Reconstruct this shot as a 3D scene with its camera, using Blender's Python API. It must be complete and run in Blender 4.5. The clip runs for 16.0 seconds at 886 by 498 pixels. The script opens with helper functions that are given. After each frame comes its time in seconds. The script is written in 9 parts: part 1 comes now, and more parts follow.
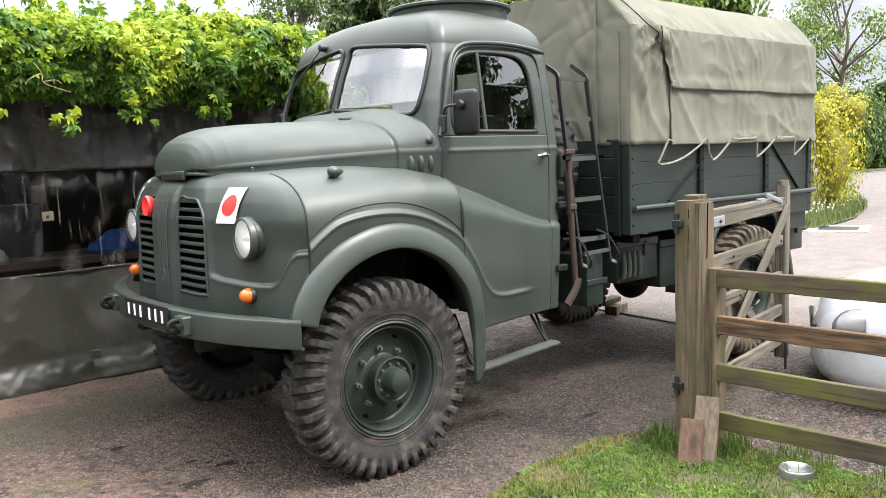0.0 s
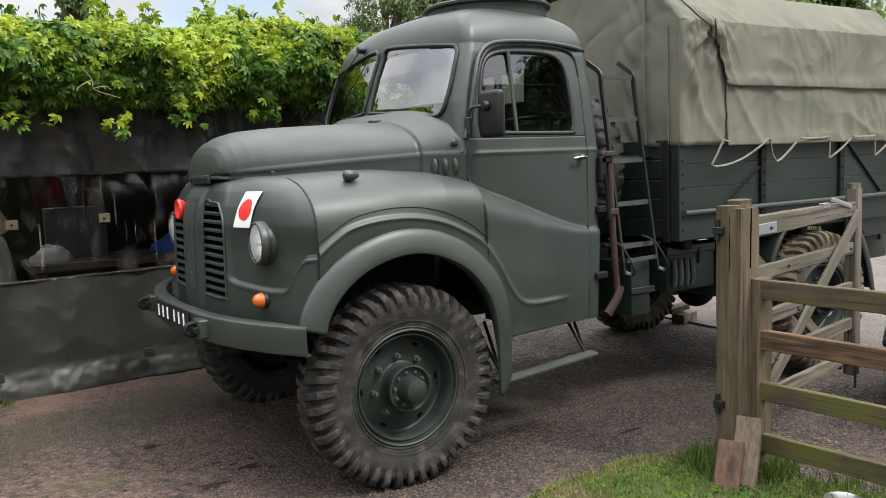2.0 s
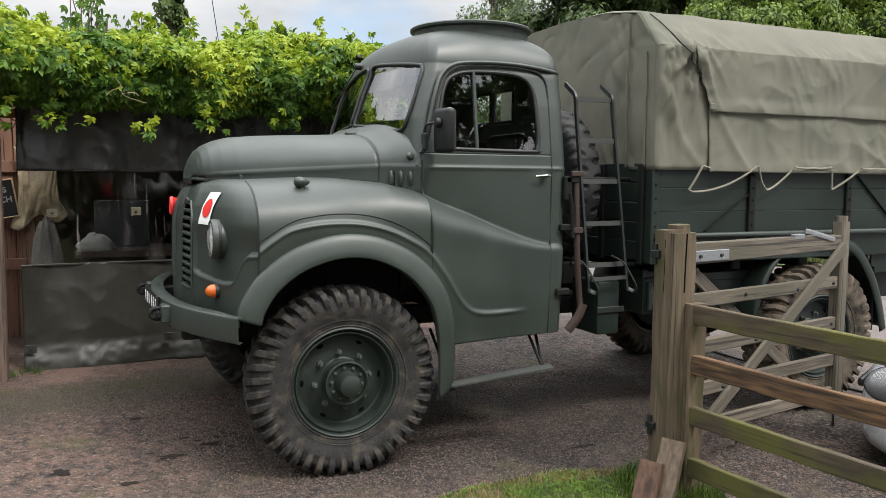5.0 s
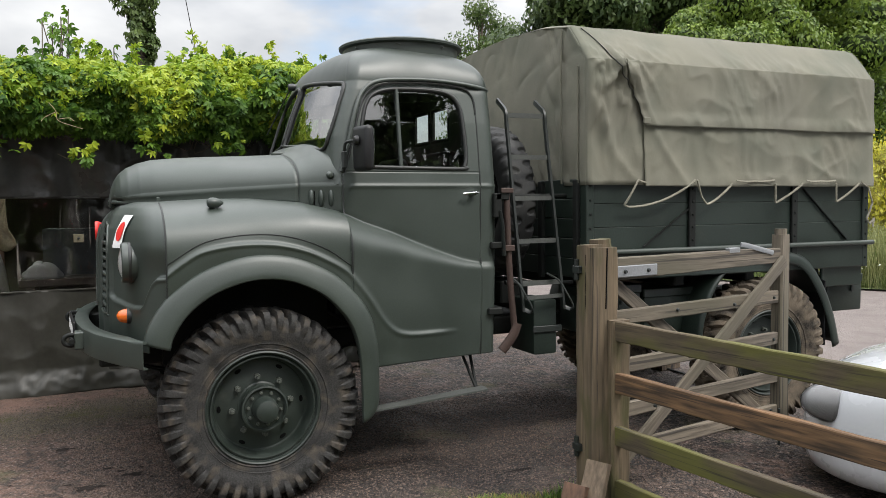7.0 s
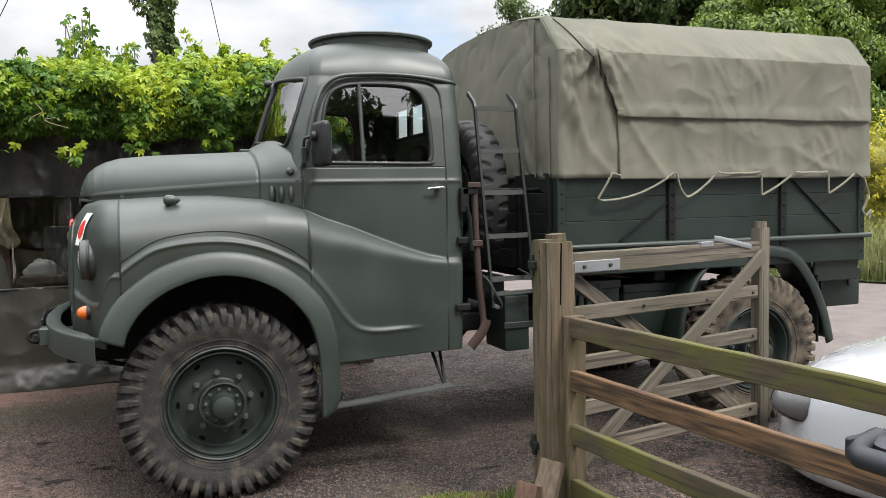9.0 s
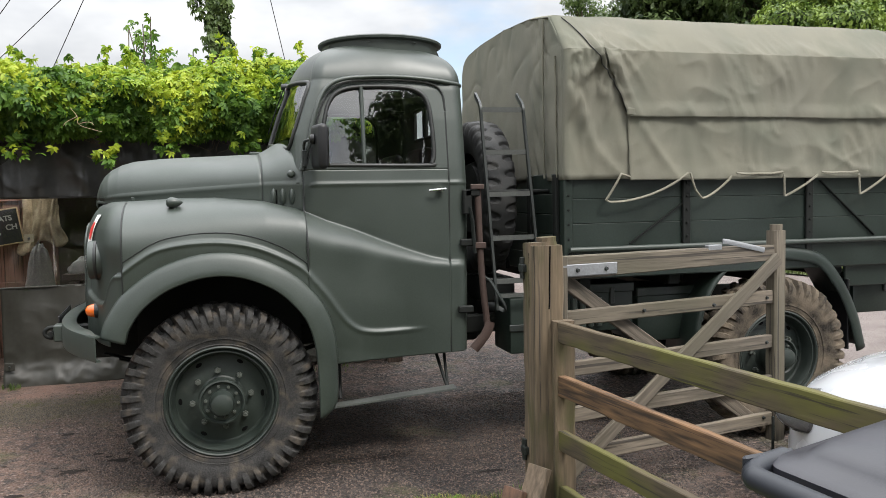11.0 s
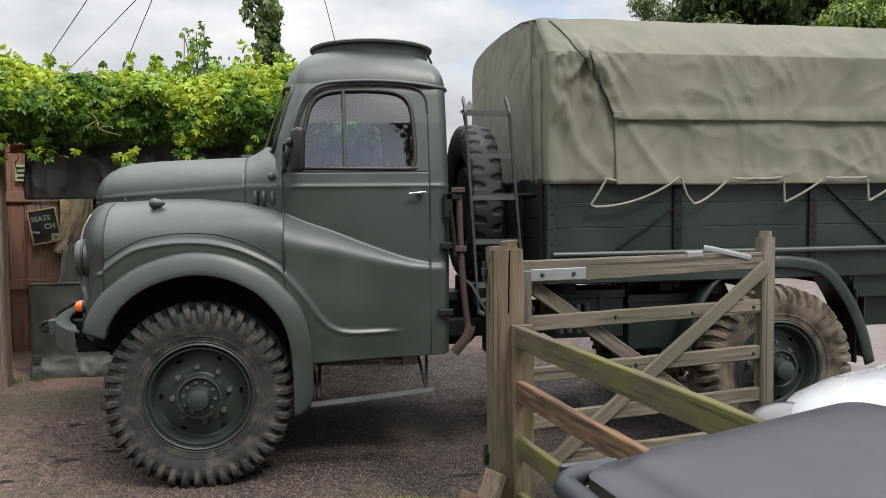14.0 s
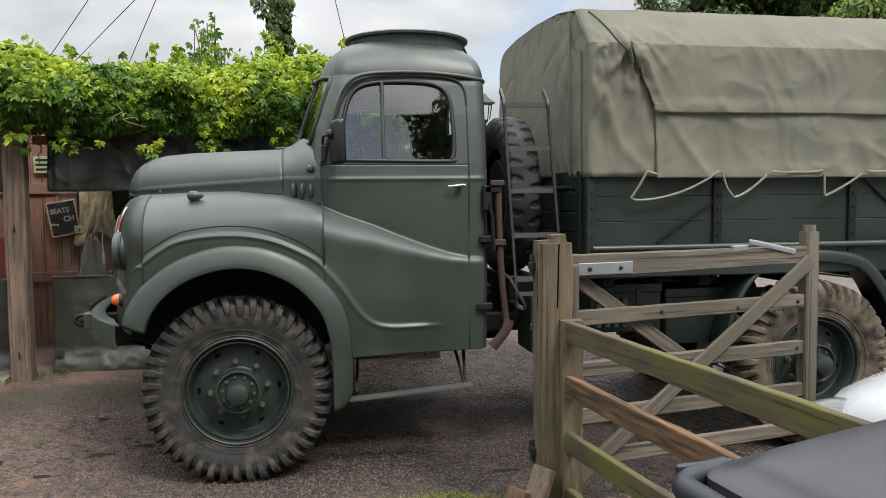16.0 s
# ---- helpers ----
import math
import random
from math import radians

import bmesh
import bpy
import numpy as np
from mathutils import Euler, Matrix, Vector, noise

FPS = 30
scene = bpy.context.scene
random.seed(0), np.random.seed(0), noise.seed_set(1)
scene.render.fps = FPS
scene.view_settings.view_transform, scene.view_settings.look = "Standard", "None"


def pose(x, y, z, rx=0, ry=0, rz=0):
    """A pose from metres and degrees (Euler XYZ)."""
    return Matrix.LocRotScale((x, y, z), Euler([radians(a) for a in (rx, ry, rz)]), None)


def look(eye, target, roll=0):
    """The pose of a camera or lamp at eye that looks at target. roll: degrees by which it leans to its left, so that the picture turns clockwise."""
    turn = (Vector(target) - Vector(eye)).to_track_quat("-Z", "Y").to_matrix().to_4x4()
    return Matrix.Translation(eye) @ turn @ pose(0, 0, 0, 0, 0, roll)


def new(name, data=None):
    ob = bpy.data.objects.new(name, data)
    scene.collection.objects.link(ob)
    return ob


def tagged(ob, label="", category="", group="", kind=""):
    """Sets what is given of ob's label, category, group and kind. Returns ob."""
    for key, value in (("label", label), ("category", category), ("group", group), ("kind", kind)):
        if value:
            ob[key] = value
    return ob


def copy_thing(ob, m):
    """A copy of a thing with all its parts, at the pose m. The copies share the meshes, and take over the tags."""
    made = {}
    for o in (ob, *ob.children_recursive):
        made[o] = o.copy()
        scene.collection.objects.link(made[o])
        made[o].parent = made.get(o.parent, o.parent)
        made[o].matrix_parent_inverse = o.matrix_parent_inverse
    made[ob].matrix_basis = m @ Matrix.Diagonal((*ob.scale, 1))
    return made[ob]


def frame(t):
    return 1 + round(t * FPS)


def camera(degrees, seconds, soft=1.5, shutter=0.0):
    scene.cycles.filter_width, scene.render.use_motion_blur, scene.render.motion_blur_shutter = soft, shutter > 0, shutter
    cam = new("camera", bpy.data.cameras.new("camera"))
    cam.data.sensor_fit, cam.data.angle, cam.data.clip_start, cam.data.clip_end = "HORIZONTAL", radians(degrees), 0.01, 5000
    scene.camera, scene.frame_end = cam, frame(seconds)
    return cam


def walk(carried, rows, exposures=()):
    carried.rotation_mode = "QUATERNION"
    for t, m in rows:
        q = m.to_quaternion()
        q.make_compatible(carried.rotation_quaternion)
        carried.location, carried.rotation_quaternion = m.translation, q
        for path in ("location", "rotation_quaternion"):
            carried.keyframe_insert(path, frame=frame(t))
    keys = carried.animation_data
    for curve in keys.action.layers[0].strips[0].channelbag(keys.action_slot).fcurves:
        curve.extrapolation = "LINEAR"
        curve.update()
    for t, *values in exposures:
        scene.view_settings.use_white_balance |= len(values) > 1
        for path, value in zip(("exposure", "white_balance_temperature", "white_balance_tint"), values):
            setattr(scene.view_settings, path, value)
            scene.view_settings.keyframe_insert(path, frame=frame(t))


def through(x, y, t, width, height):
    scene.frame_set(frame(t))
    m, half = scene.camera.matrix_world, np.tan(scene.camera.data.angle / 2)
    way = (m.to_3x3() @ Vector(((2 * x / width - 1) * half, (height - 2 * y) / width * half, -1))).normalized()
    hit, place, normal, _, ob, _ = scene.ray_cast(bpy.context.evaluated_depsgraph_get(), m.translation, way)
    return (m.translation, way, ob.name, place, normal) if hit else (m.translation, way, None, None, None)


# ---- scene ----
cam = camera(57.5, 16.0, soft=0.35)
METRES, EYE, TILT, LEAN, TURN = 3.58, 1.505, 0.0, 0.0, -39.4
ROWS = [
    (0.0, 0.0, 0.0, 0.0, -0.23, -6.44, 2.04),
    (0.5, 0.0393, 0.0068, 0.0013, 3.95, -6.15, 2.35),
    (1.0, 0.0742, 0.0055, 0.0033, 6.99, -6.31, 2.38),
    (1.5, 0.0881, 0.0187, 0.0027, 6.63, -6.38, 2.36),
    (2.0, 0.1085, 0.0409, 0.0, 6.93, -6.16, 2.24),
    (2.5, 0.1663, 0.0377, -0.0061, 11.98, -5.15, -0.56),
    (3.0, 0.2104, 0.0216, -0.0086, 14.99, -5.24, -0.83),
    (3.5, 0.2383, 0.001, -0.0108, 15.34, -5.28, -0.46),
    (4.0, 0.2712, -0.0089, -0.0102, 15.72, -5.31, -0.97),
    (4.5, 0.3105, 0.0023, -0.0052, 15.61, -5.15, -0.65),
    (5.0, 0.3595, 0.023, -0.0046, 15.43, -5.08, -0.47),
    (7.5, 0.4936, 0.0821, -0.0186, 15.75, -3.02, 0.88),
    (8.0, 0.5254, 0.0873, -0.0187, 16.58, -3.1, 0.76),
    (8.5, 0.5517, 0.1079, -0.0192, 17.46, -3.35, 0.9),
    (11.0, 0.6862, 0.1693, -0.0139, 23.89, -3.62, 1.11),
    (11.5, 0.6964, 0.1748, -0.0141, 24.36, -3.56, 1.04),
    (12.0, 0.7031, 0.195, -0.0165, 24.77, -3.55, 0.88),
    (12.5, 0.7175, 0.2167, -0.0207, 25.02, -3.57, 0.75),
    (13.0, 0.7458, 0.2279, -0.0201, 25.27, -3.43, 0.87),
    (13.5, 0.7927, 0.2338, -0.0191, 27.74, -3.17, 0.77),
    (14.0, 0.8208, 0.233, -0.0177, 29.21, -3.24, 0.65),
    (14.5, 0.8243, 0.2343, -0.0168, 29.73, -3.25, 0.49),
    (15.0, 0.8209, 0.2365, -0.0174, 30.21, -3.28, 0.41),
    (15.5, 0.8056, 0.2301, -0.018, 30.27, -3.66, 0.43),
    (16.0, 0.7583, 0.2129, -0.017, 29.07, -3.74, 0.53),
]
walk(cam, [(t, pose(-2.264, -3.109, EYE, TILT, LEAN, TURN) @ pose(METRES * x, METRES * y, METRES * z, 90 + pitch, roll, yaw)) for t, x, y, z, yaw, pitch, roll in ROWS],
     exposures=[(0.0, 1.91), (0.5, 1.71), (1.0, 1.66), (1.5, 1.76), (2.0, 1.12), (2.4, 0.70), (2.6, 0.76), (3.0, 1.68), (3.5, 1.35), (4.0, 1.5), (4.5, 1.62), (5.0, 1.01), (7.5, 0.98), (8.0, 0.93), (8.5, 1.15), (10.8, 1.18), (11.2, 1.19), (11.5, 0.87), (12.0, 0.95), (12.5, 0.93), (13.0, 0.88), (13.5, 0.88), (14.0, 1.00), (15.0, 0.94), (15.5, 1.26), (16.0, 0.94)])

# ---- sky, sun ----
world = bpy.data.worlds.new("sky")
scene.world = world
world.use_nodes = True
wn, wl = world.node_tree.nodes, world.node_tree.links
wn.clear()
w_out, w_bg = wn.new("ShaderNodeOutputWorld"), wn.new("ShaderNodeBackground")
w_sky = wn.new("ShaderNodeTexSky")
w_sky.sky_type, w_sky.sun_disc = "NISHITA", False
SUN_EL, SUN_AZ = 52.0, 150.0   # degrees; azimuth from +y towards +x
w_sky.sun_elevation, w_sky.sun_rotation = radians(SUN_EL), radians(SUN_AZ)
w_sky.air_density, w_sky.dust_density = 1.0, 1.5
w_co, w_map = wn.new("ShaderNodeTexCoord"), wn.new("ShaderNodeMapping")
w_map.inputs["Scale"].default_value = (1.0, 1.0, 2.2)
w_map.inputs["Location"].default_value = (0.35, 0.1, 0.2)
w_noise = wn.new("ShaderNodeTexNoise")
w_noise.inputs["Scale"].default_value, w_noise.inputs["Detail"].default_value = 2.1, 7.0
w_noise.inputs["Roughness"].default_value = 0.52
w_ramp = wn.new("ShaderNodeValToRGB")
w_ramp.color_ramp.elements[0].position, w_ramp.color_ramp.elements[1].position = 0.30, 0.42
w_noise2 = wn.new("ShaderNodeTexNoise")
w_noise2.inputs["Scale"].default_value, w_noise2.inputs["Detail"].default_value = 3.4, 5.0
w_cloud = wn.new("ShaderNodeValToRGB")
w_cloud.color_ramp.elements[0].position, w_cloud.color_ramp.elements[0].color = 0.33, (6.2, 6.6, 7.3, 1)
w_cloud.color_ramp.elements[1].position, w_cloud.color_ramp.elements[1].color = 0.62, (13.0, 13.1, 13.2, 1)
w_mix = wn.new("ShaderNodeMix")
w_mix.data_type = "RGBA"
wl.new(w_co.outputs["Generated"], w_map.inputs["Vector"])
wl.new(w_map.outputs["Vector"], w_noise.inputs["Vector"])
wl.new(w_map.outputs["Vector"], w_noise2.inputs["Vector"])
wl.new(w_noise.outputs["Fac"], w_ramp.inputs["Fac"])
wl.new(w_noise2.outputs["Fac"], w_cloud.inputs["Fac"])
wl.new(w_ramp.outputs["Color"], w_mix.inputs["Factor"])
wl.new(w_sky.outputs["Color"], w_mix.inputs["A"])
w_sep, w_el, w_mul = wn.new("ShaderNodeSeparateXYZ"), wn.new("ShaderNodeMapRange"), wn.new("ShaderNodeVectorMath")
w_pow = wn.new("ShaderNodeMath")
w_pow.operation = "POWER"
w_pow.inputs[1].default_value = 1.8
w_el.inputs["From Min"].default_value, w_el.inputs["From Max"].default_value = 0.0, 1.0
w_el.inputs["To Min"].default_value, w_el.inputs["To Max"].default_value = 0.28, 2.40   # an overcast sky is brightest overhead
w_mul.operation = "SCALE"
wl.new(w_co.outputs["Generated"], w_sep.inputs["Vector"])
wl.new(w_sep.outputs["Z"], w_pow.inputs[0])
wl.new(w_pow.outputs[0], w_el.inputs["Value"])
wl.new(w_cloud.outputs["Color"], w_mul.inputs[0])
wl.new(w_el.outputs["Result"], w_mul.inputs["Scale"])
wl.new(w_mul.outputs["Vector"], w_mix.inputs["B"])
wl.new(w_mix.outputs["Result"], w_bg.inputs["Color"])
wl.new(w_bg.outputs["Background"], w_out.inputs["Surface"])
w_bg.inputs["Strength"].default_value = 0.10

sun = new("sun", bpy.data.lights.new("sun", "SUN"))
sun.data.energy, sun.data.angle, sun.data.color = 1.5, radians(14), (1.0, 0.96, 0.9)
az, el = radians(SUN_AZ), radians(SUN_EL)
sun.matrix_world = look((0, 0, 20), (-20 * math.sin(az) * math.cos(el), -20 * math.cos(az) * math.cos(el), 20 - 20 * math.sin(el)))

# ---- materials ----
def material(name, colour, rough=0.6, metal=0.0, vary=0.25, scale=3.0, grain=60.0, bump=0.1, depth=0.003, spots=None,
             spot_scale=8.0, spot_at=(0.55, 0.7), per_object=0.0, per_island=0.0, stretch=(1, 1, 1), coat=0.0, rough_vary=0.1, spec=0.5, cracks=None, crease=0.0, crease_scale=10.0, turn=0.0, spread=0.45, spin=0.0):
    """A surface with two scales of variation: broad blotches and fine grain, with an optional second colour in patches."""
    m = bpy.data.materials.new(name)
    m.use_nodes = True
    n, l = m.node_tree.nodes, m.node_tree.links
    b = n["Principled BSDF"]
    b.inputs["Roughness"].default_value, b.inputs["Metallic"].default_value = rough, metal
    b.inputs["Coat Weight"].default_value = coat
    b.inputs["Specular IOR Level"].default_value = spec
    co, mp = n.new("ShaderNodeTexCoord"), n.new("ShaderNodeMapping")
    mp.vector_type = "TEXTURE"
    mp.inputs["Scale"].default_value = [1 / q for q in stretch]
    mp.inputs["Rotation"].default_value = (0, radians(-turn), radians(spin))
    l.new(co.outputs["Object"], mp.inputs["Vector"])
    big, fine = n.new("ShaderNodeTexNoise"), n.new("ShaderNodeTexNoise")
    big.inputs["Scale"].default_value, big.inputs["Detail"].default_value = scale, 5.0
    fine.inputs["Scale"].default_value, fine.inputs["Detail"].default_value = grain, 4.0
    l.new(mp.outputs["Vector"], big.inputs["Vector"])
    l.new(mp.outputs["Vector"], fine.inputs["Vector"])
    add = n.new("ShaderNodeMath")
    add.operation = "ADD"
    l.new(big.outputs["Fac"], add.inputs[0])
    l.new(fine.outputs["Fac"], add.inputs[1])
    value = add.outputs[0]
    for amount, node, socket in ((per_object, "ShaderNodeObjectInfo", "Random"), (per_island, "ShaderNodeNewGeometry", "Random Per Island")):
        if amount:
            src, mul = n.new(node), n.new("ShaderNodeMath")
            mul.operation = "MULTIPLY_ADD"
            mul.inputs[1].default_value = amount
            l.new(src.outputs[socket], mul.inputs[0])
            l.new(value, mul.inputs[2])
            value = mul.outputs[0]
    top = per_object + per_island
    rng = n.new("ShaderNodeMapRange")
    rng.inputs["From Min"].default_value, rng.inputs["From Max"].default_value = 1 - spread, 1 + spread + top
    rng.inputs["To Min"].default_value, rng.inputs["To Max"].default_value = 1 - vary, 1 + vary
    l.new(value, rng.inputs["Value"])
    mul = n.new("ShaderNodeVectorMath")
    mul.operation = "SCALE"
    mul.inputs[0].default_value = colour
    l.new(rng.outputs["Result"], mul.inputs["Scale"])
    out = mul.outputs["Vector"]
    if spots:
        sp, ramp, mix = n.new("ShaderNodeTexNoise"), n.new("ShaderNodeMapRange"), n.new("ShaderNodeMix")
        sp.inputs["Scale"].default_value, sp.inputs["Detail"].default_value = spot_scale, 6.0
        mix.data_type = "RGBA"
        ramp.inputs["From Min"].default_value, ramp.inputs["From Max"].default_value = spot_at
        sm = n.new("ShaderNodeMapping")
        sm.vector_type = "TEXTURE"
        sm.inputs["Scale"].default_value = [1 / q ** 0.4 for q in stretch]
        sm.inputs["Rotation"].default_value = (0, radians(-turn), radians(spin))
        l.new(co.outputs["Object"], sm.inputs["Vector"])
        l.new(sm.outputs["Vector"], sp.inputs["Vector"])
        l.new(sp.outputs["Fac"], ramp.inputs["Value"])
        l.new(ramp.outputs["Result"], mix.inputs["Factor"])
        l.new(out, mix.inputs["A"])
        mix.inputs["B"].default_value = (*spots, 1)
        out = mix.outputs["Result"]
    if cracks:
        colour2, cscale, width = cracks
        ck, ab, rg, mx = n.new("ShaderNodeTexNoise"), n.new("ShaderNodeMath"), n.new("ShaderNodeMapRange"), n.new("ShaderNodeMix")
        ck.inputs["Scale"].default_value, ck.inputs["Detail"].default_value = cscale, 3.0
        cm = n.new("ShaderNodeMapping")
        cm.vector_type = "TEXTURE"
        cm.inputs["Scale"].default_value = [1 / q ** 1.65 for q in stretch]
        cm.inputs["Rotation"].default_value = (0, radians(-turn), radians(spin))
        l.new(co.outputs["Object"], cm.inputs["Vector"])
        ab.operation = "MULTIPLY"
        ab.inputs[1].default_value = 0.85
        rg.inputs["From Min"].default_value, rg.inputs["From Max"].default_value = width, width + 0.07
        mx.data_type = "RGBA"
        l.new(cm.outputs["Vector"], ck.inputs["Vector"])
        l.new(ck.outputs["Fac"], rg.inputs["Value"])
        l.new(rg.outputs["Result"], ab.inputs[0])
        l.new(ab.outputs[0], mx.inputs["Factor"])
        l.new(out, mx.inputs["A"])
        mx.inputs["B"].default_value = (*colour2, 1)
        out = mx.outputs["Result"]
    l.new(out, b.inputs["Base Color"])
    if rough_vary:
        rr = n.new("ShaderNodeMapRange")
        rr.inputs["From Min"].default_value, rr.inputs["From Max"].default_value = 0.3, 0.7
        rr.inputs["To Min"].default_value, rr.inputs["To Max"].default_value = max(0, rough - rough_vary), min(1, rough + rough_vary)
        l.new(big.outputs["Fac"], rr.inputs["Value"])
        l.new(rr.outputs["Result"], b.inputs["Roughness"])
    if bump:
        bp = n.new("ShaderNodeBump")
        bp.inputs["Strength"].default_value, bp.inputs["Distance"].default_value = bump, depth
        l.new(fine.outputs["Fac"], bp.inputs["Height"])
        if crease:
            cz, ca, cb = n.new("ShaderNodeTexNoise"), n.new("ShaderNodeMath"), n.new("ShaderNodeBump")
            cz.inputs["Scale"].default_value, cz.inputs["Detail"].default_value, cz.inputs["Distortion"].default_value = crease_scale, 3.0, 1.2
            ca.operation = "PINGPONG"
            ca.inputs[1].default_value = 0.5
            cb.inputs["Strength"].default_value, cb.inputs["Distance"].default_value = crease, 0.02
            l.new(mp.outputs["Vector"], cz.inputs["Vector"])
            l.new(cz.outputs["Fac"], ca.inputs[0])
            l.new(ca.outputs[0], cb.inputs["Height"])
            l.new(cb.outputs["Normal"], bp.inputs["Normal"])
        l.new(bp.outputs["Normal"], b.inputs["Normal"])
    return m


def glass(name, tint=(1, 1, 1), rough=0.0, clear=0.85, ior=1.5):
    m = bpy.data.materials.new(name)
    m.use_nodes = True
    n, l = m.node_tree.nodes, m.node_tree.links
    n.clear()
    out, mix = n.new("ShaderNodeOutputMaterial"), n.new("ShaderNodeMixShader")
    tr, gl, fr = n.new("ShaderNodeBsdfTransparent"), n.new("ShaderNodeBsdfGlossy"), n.new("ShaderNodeFresnel")
    tr.inputs["Color"].default_value = (*[clear * c for c in tint], 1)
    gl.inputs["Roughness"].default_value = rough
    fr.inputs["IOR"].default_value = ior
    l.new(fr.outputs["Fac"], mix.inputs["Fac"])
    l.new(tr.outputs["BSDF"], mix.inputs[1])
    l.new(gl.outputs["BSDF"], mix.inputs[2])
    l.new(mix.outputs["Shader"], out.inputs["Surface"])
    return m


def leaf_material(name, dark, light, rough=0.45, through=0.35):
    m = bpy.data.materials.new(name)
    m.use_nodes = True
    n, l = m.node_tree.nodes, m.node_tree.links
    b, out = n["Principled BSDF"], n["Material Output"]
    b.inputs["Roughness"].default_value, b.inputs["Specular IOR Level"].default_value = rough, 0.3
    geo, mix = n.new("ShaderNodeNewGeometry"), n.new("ShaderNodeMix")
    mix.data_type = "RGBA"
    mix.inputs["A"].default_value, mix.inputs["B"].default_value = (*dark, 1), (*light, 1)
    co, big, add = n.new("ShaderNodeTexCoord"), n.new("ShaderNodeTexNoise"), n.new("ShaderNodeMath")
    big.inputs["Scale"].default_value = 2.5
    l.new(co.outputs["Object"], big.inputs["Vector"])
    add.operation = "MULTIPLY_ADD"
    add.inputs[1].default_value = 0.6
    l.new(geo.outputs["Random Per Island"], add.inputs[0])
    sub = n.new("ShaderNodeMapRange")
    sub.inputs["From Min"].default_value, sub.inputs["From Max"].default_value = 0.35, 0.65
    sub.inputs["To Min"].default_value, sub.inputs["To Max"].default_value = -0.1, 0.5
    l.new(big.outputs["Fac"], sub.inputs["Value"])
    l.new(sub.outputs["Result"], add.inputs[2])
    l.new(add.outputs[0], mix.inputs["Factor"])
    l.new(mix.outputs["Result"], b.inputs["Base Color"])
    tl, ms = n.new("ShaderNodeBsdfTranslucent"), n.new("ShaderNodeMixShader")
    l.new(mix.outputs["Result"], tl.inputs["Color"])
    ms.inputs["Fac"].default_value = through
    l.new(b.outputs["BSDF"], ms.inputs[1])
    l.new(tl.outputs["BSDF"], ms.inputs[2])
    l.new(ms.outputs["Shader"], out.inputs["Surface"])
    return m


GREEN = (0.0278, 0.0360, 0.0296)
paint = material("bronze_green_paint", GREEN, 0.46, vary=0.25, scale=2.6, grain=140, bump=0.06, depth=0.001, rough_vary=0.08, spec=0.55, spots=(0.036, 0.045, 0.038), spot_scale=5, spot_at=(0.50, 0.8))
paint_wheel = material("dull_wheel_paint", (0.0135, 0.0195, 0.0155), 0.58, vary=0.35, scale=9, grain=120, bump=0.15, depth=0.002, spots=(0.040, 0.042, 0.035), spot_scale=14, spot_at=(0.60, 0.82))
paint_bed = material("bronze_green_bed_paint", (0.0125, 0.0190, 0.0150), 0.45, vary=0.4, scale=3.0, grain=90, bump=0.15, depth=0.002, spec=0.38, spots=(0.022, 0.027, 0.021), spot_scale=7, spot_at=(0.6, 0.85))
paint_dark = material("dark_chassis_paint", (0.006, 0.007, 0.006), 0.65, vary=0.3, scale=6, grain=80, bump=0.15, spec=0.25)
rubber = material("worn_tyre_rubber", (0.0225, 0.0215, 0.0205), 0.68, vary=0.55, spread=0.26, scale=14, grain=120, bump=0.6, depth=0.003, rough_vary=0.14, spec=0.34, spots=(0.066, 0.054, 0.042), spot_scale=16, spot_at=(0.50, 0.70))
rubber_clean = material("black_rubber", (0.009, 0.009, 0.0095), 0.45, vary=0.2, bump=0.05, spec=0.35)
seal = material("window_rubber_seal", (0.009, 0.010, 0.009), 0.5, vary=0.2, bump=0.05)
canvas = material("faded_green_canvas", (0.138, 0.132, 0.101), 0.9, vary=0.2, scale=2.2, grain=260, bump=0.25, depth=0.0015, spots=(0.098, 0.101, 0.076), spot_scale=3.0, spot_at=(0.44, 0.74), spread=0.32, crease=0.13, crease_scale=7.0)
rope = material("pale_rope", (0.215, 0.20, 0.155), 0.9, vary=0.35, grain=260, bump=0.6, depth=0.004)
weathered = material("weathered_oak", (0.100, 0.073, 0.045), 0.85, vary=0.45, spread=0.26, scale=9, grain=60, bump=0.9, depth=0.005, stretch=(1, 1, 0.06), spots=(0.056, 0.050, 0.018), spot_scale=9.0, spot_at=(0.47, 0.64), cracks=((0.012, 0.009, 0.007), 55.0, 0.635))
grey_wood = material("grey_weathered_wood", (0.106, 0.087, 0.066), 0.85, vary=0.55, scale=4, grain=50, bump=0.8, depth=0.004, stretch=(0.07, 1, 1), cracks=((0.022, 0.018, 0.014), 70.0, 0.575), spread=0.24, spots=(0.078, 0.068, 0.046), spot_scale=2.2, spot_at=(0.46, 0.66), spin=10.1)
grey_stile = material("grey_weathered_stile", (0.106, 0.087, 0.066), 0.85, vary=0.55, scale=4, grain=50, bump=0.8, depth=0.004, stretch=(1, 1, 0.07), cracks=((0.022, 0.018, 0.014), 70.0, 0.575), spread=0.24, spots=(0.078, 0.068, 0.046), spot_scale=2.2, spot_at=(0.46, 0.66))
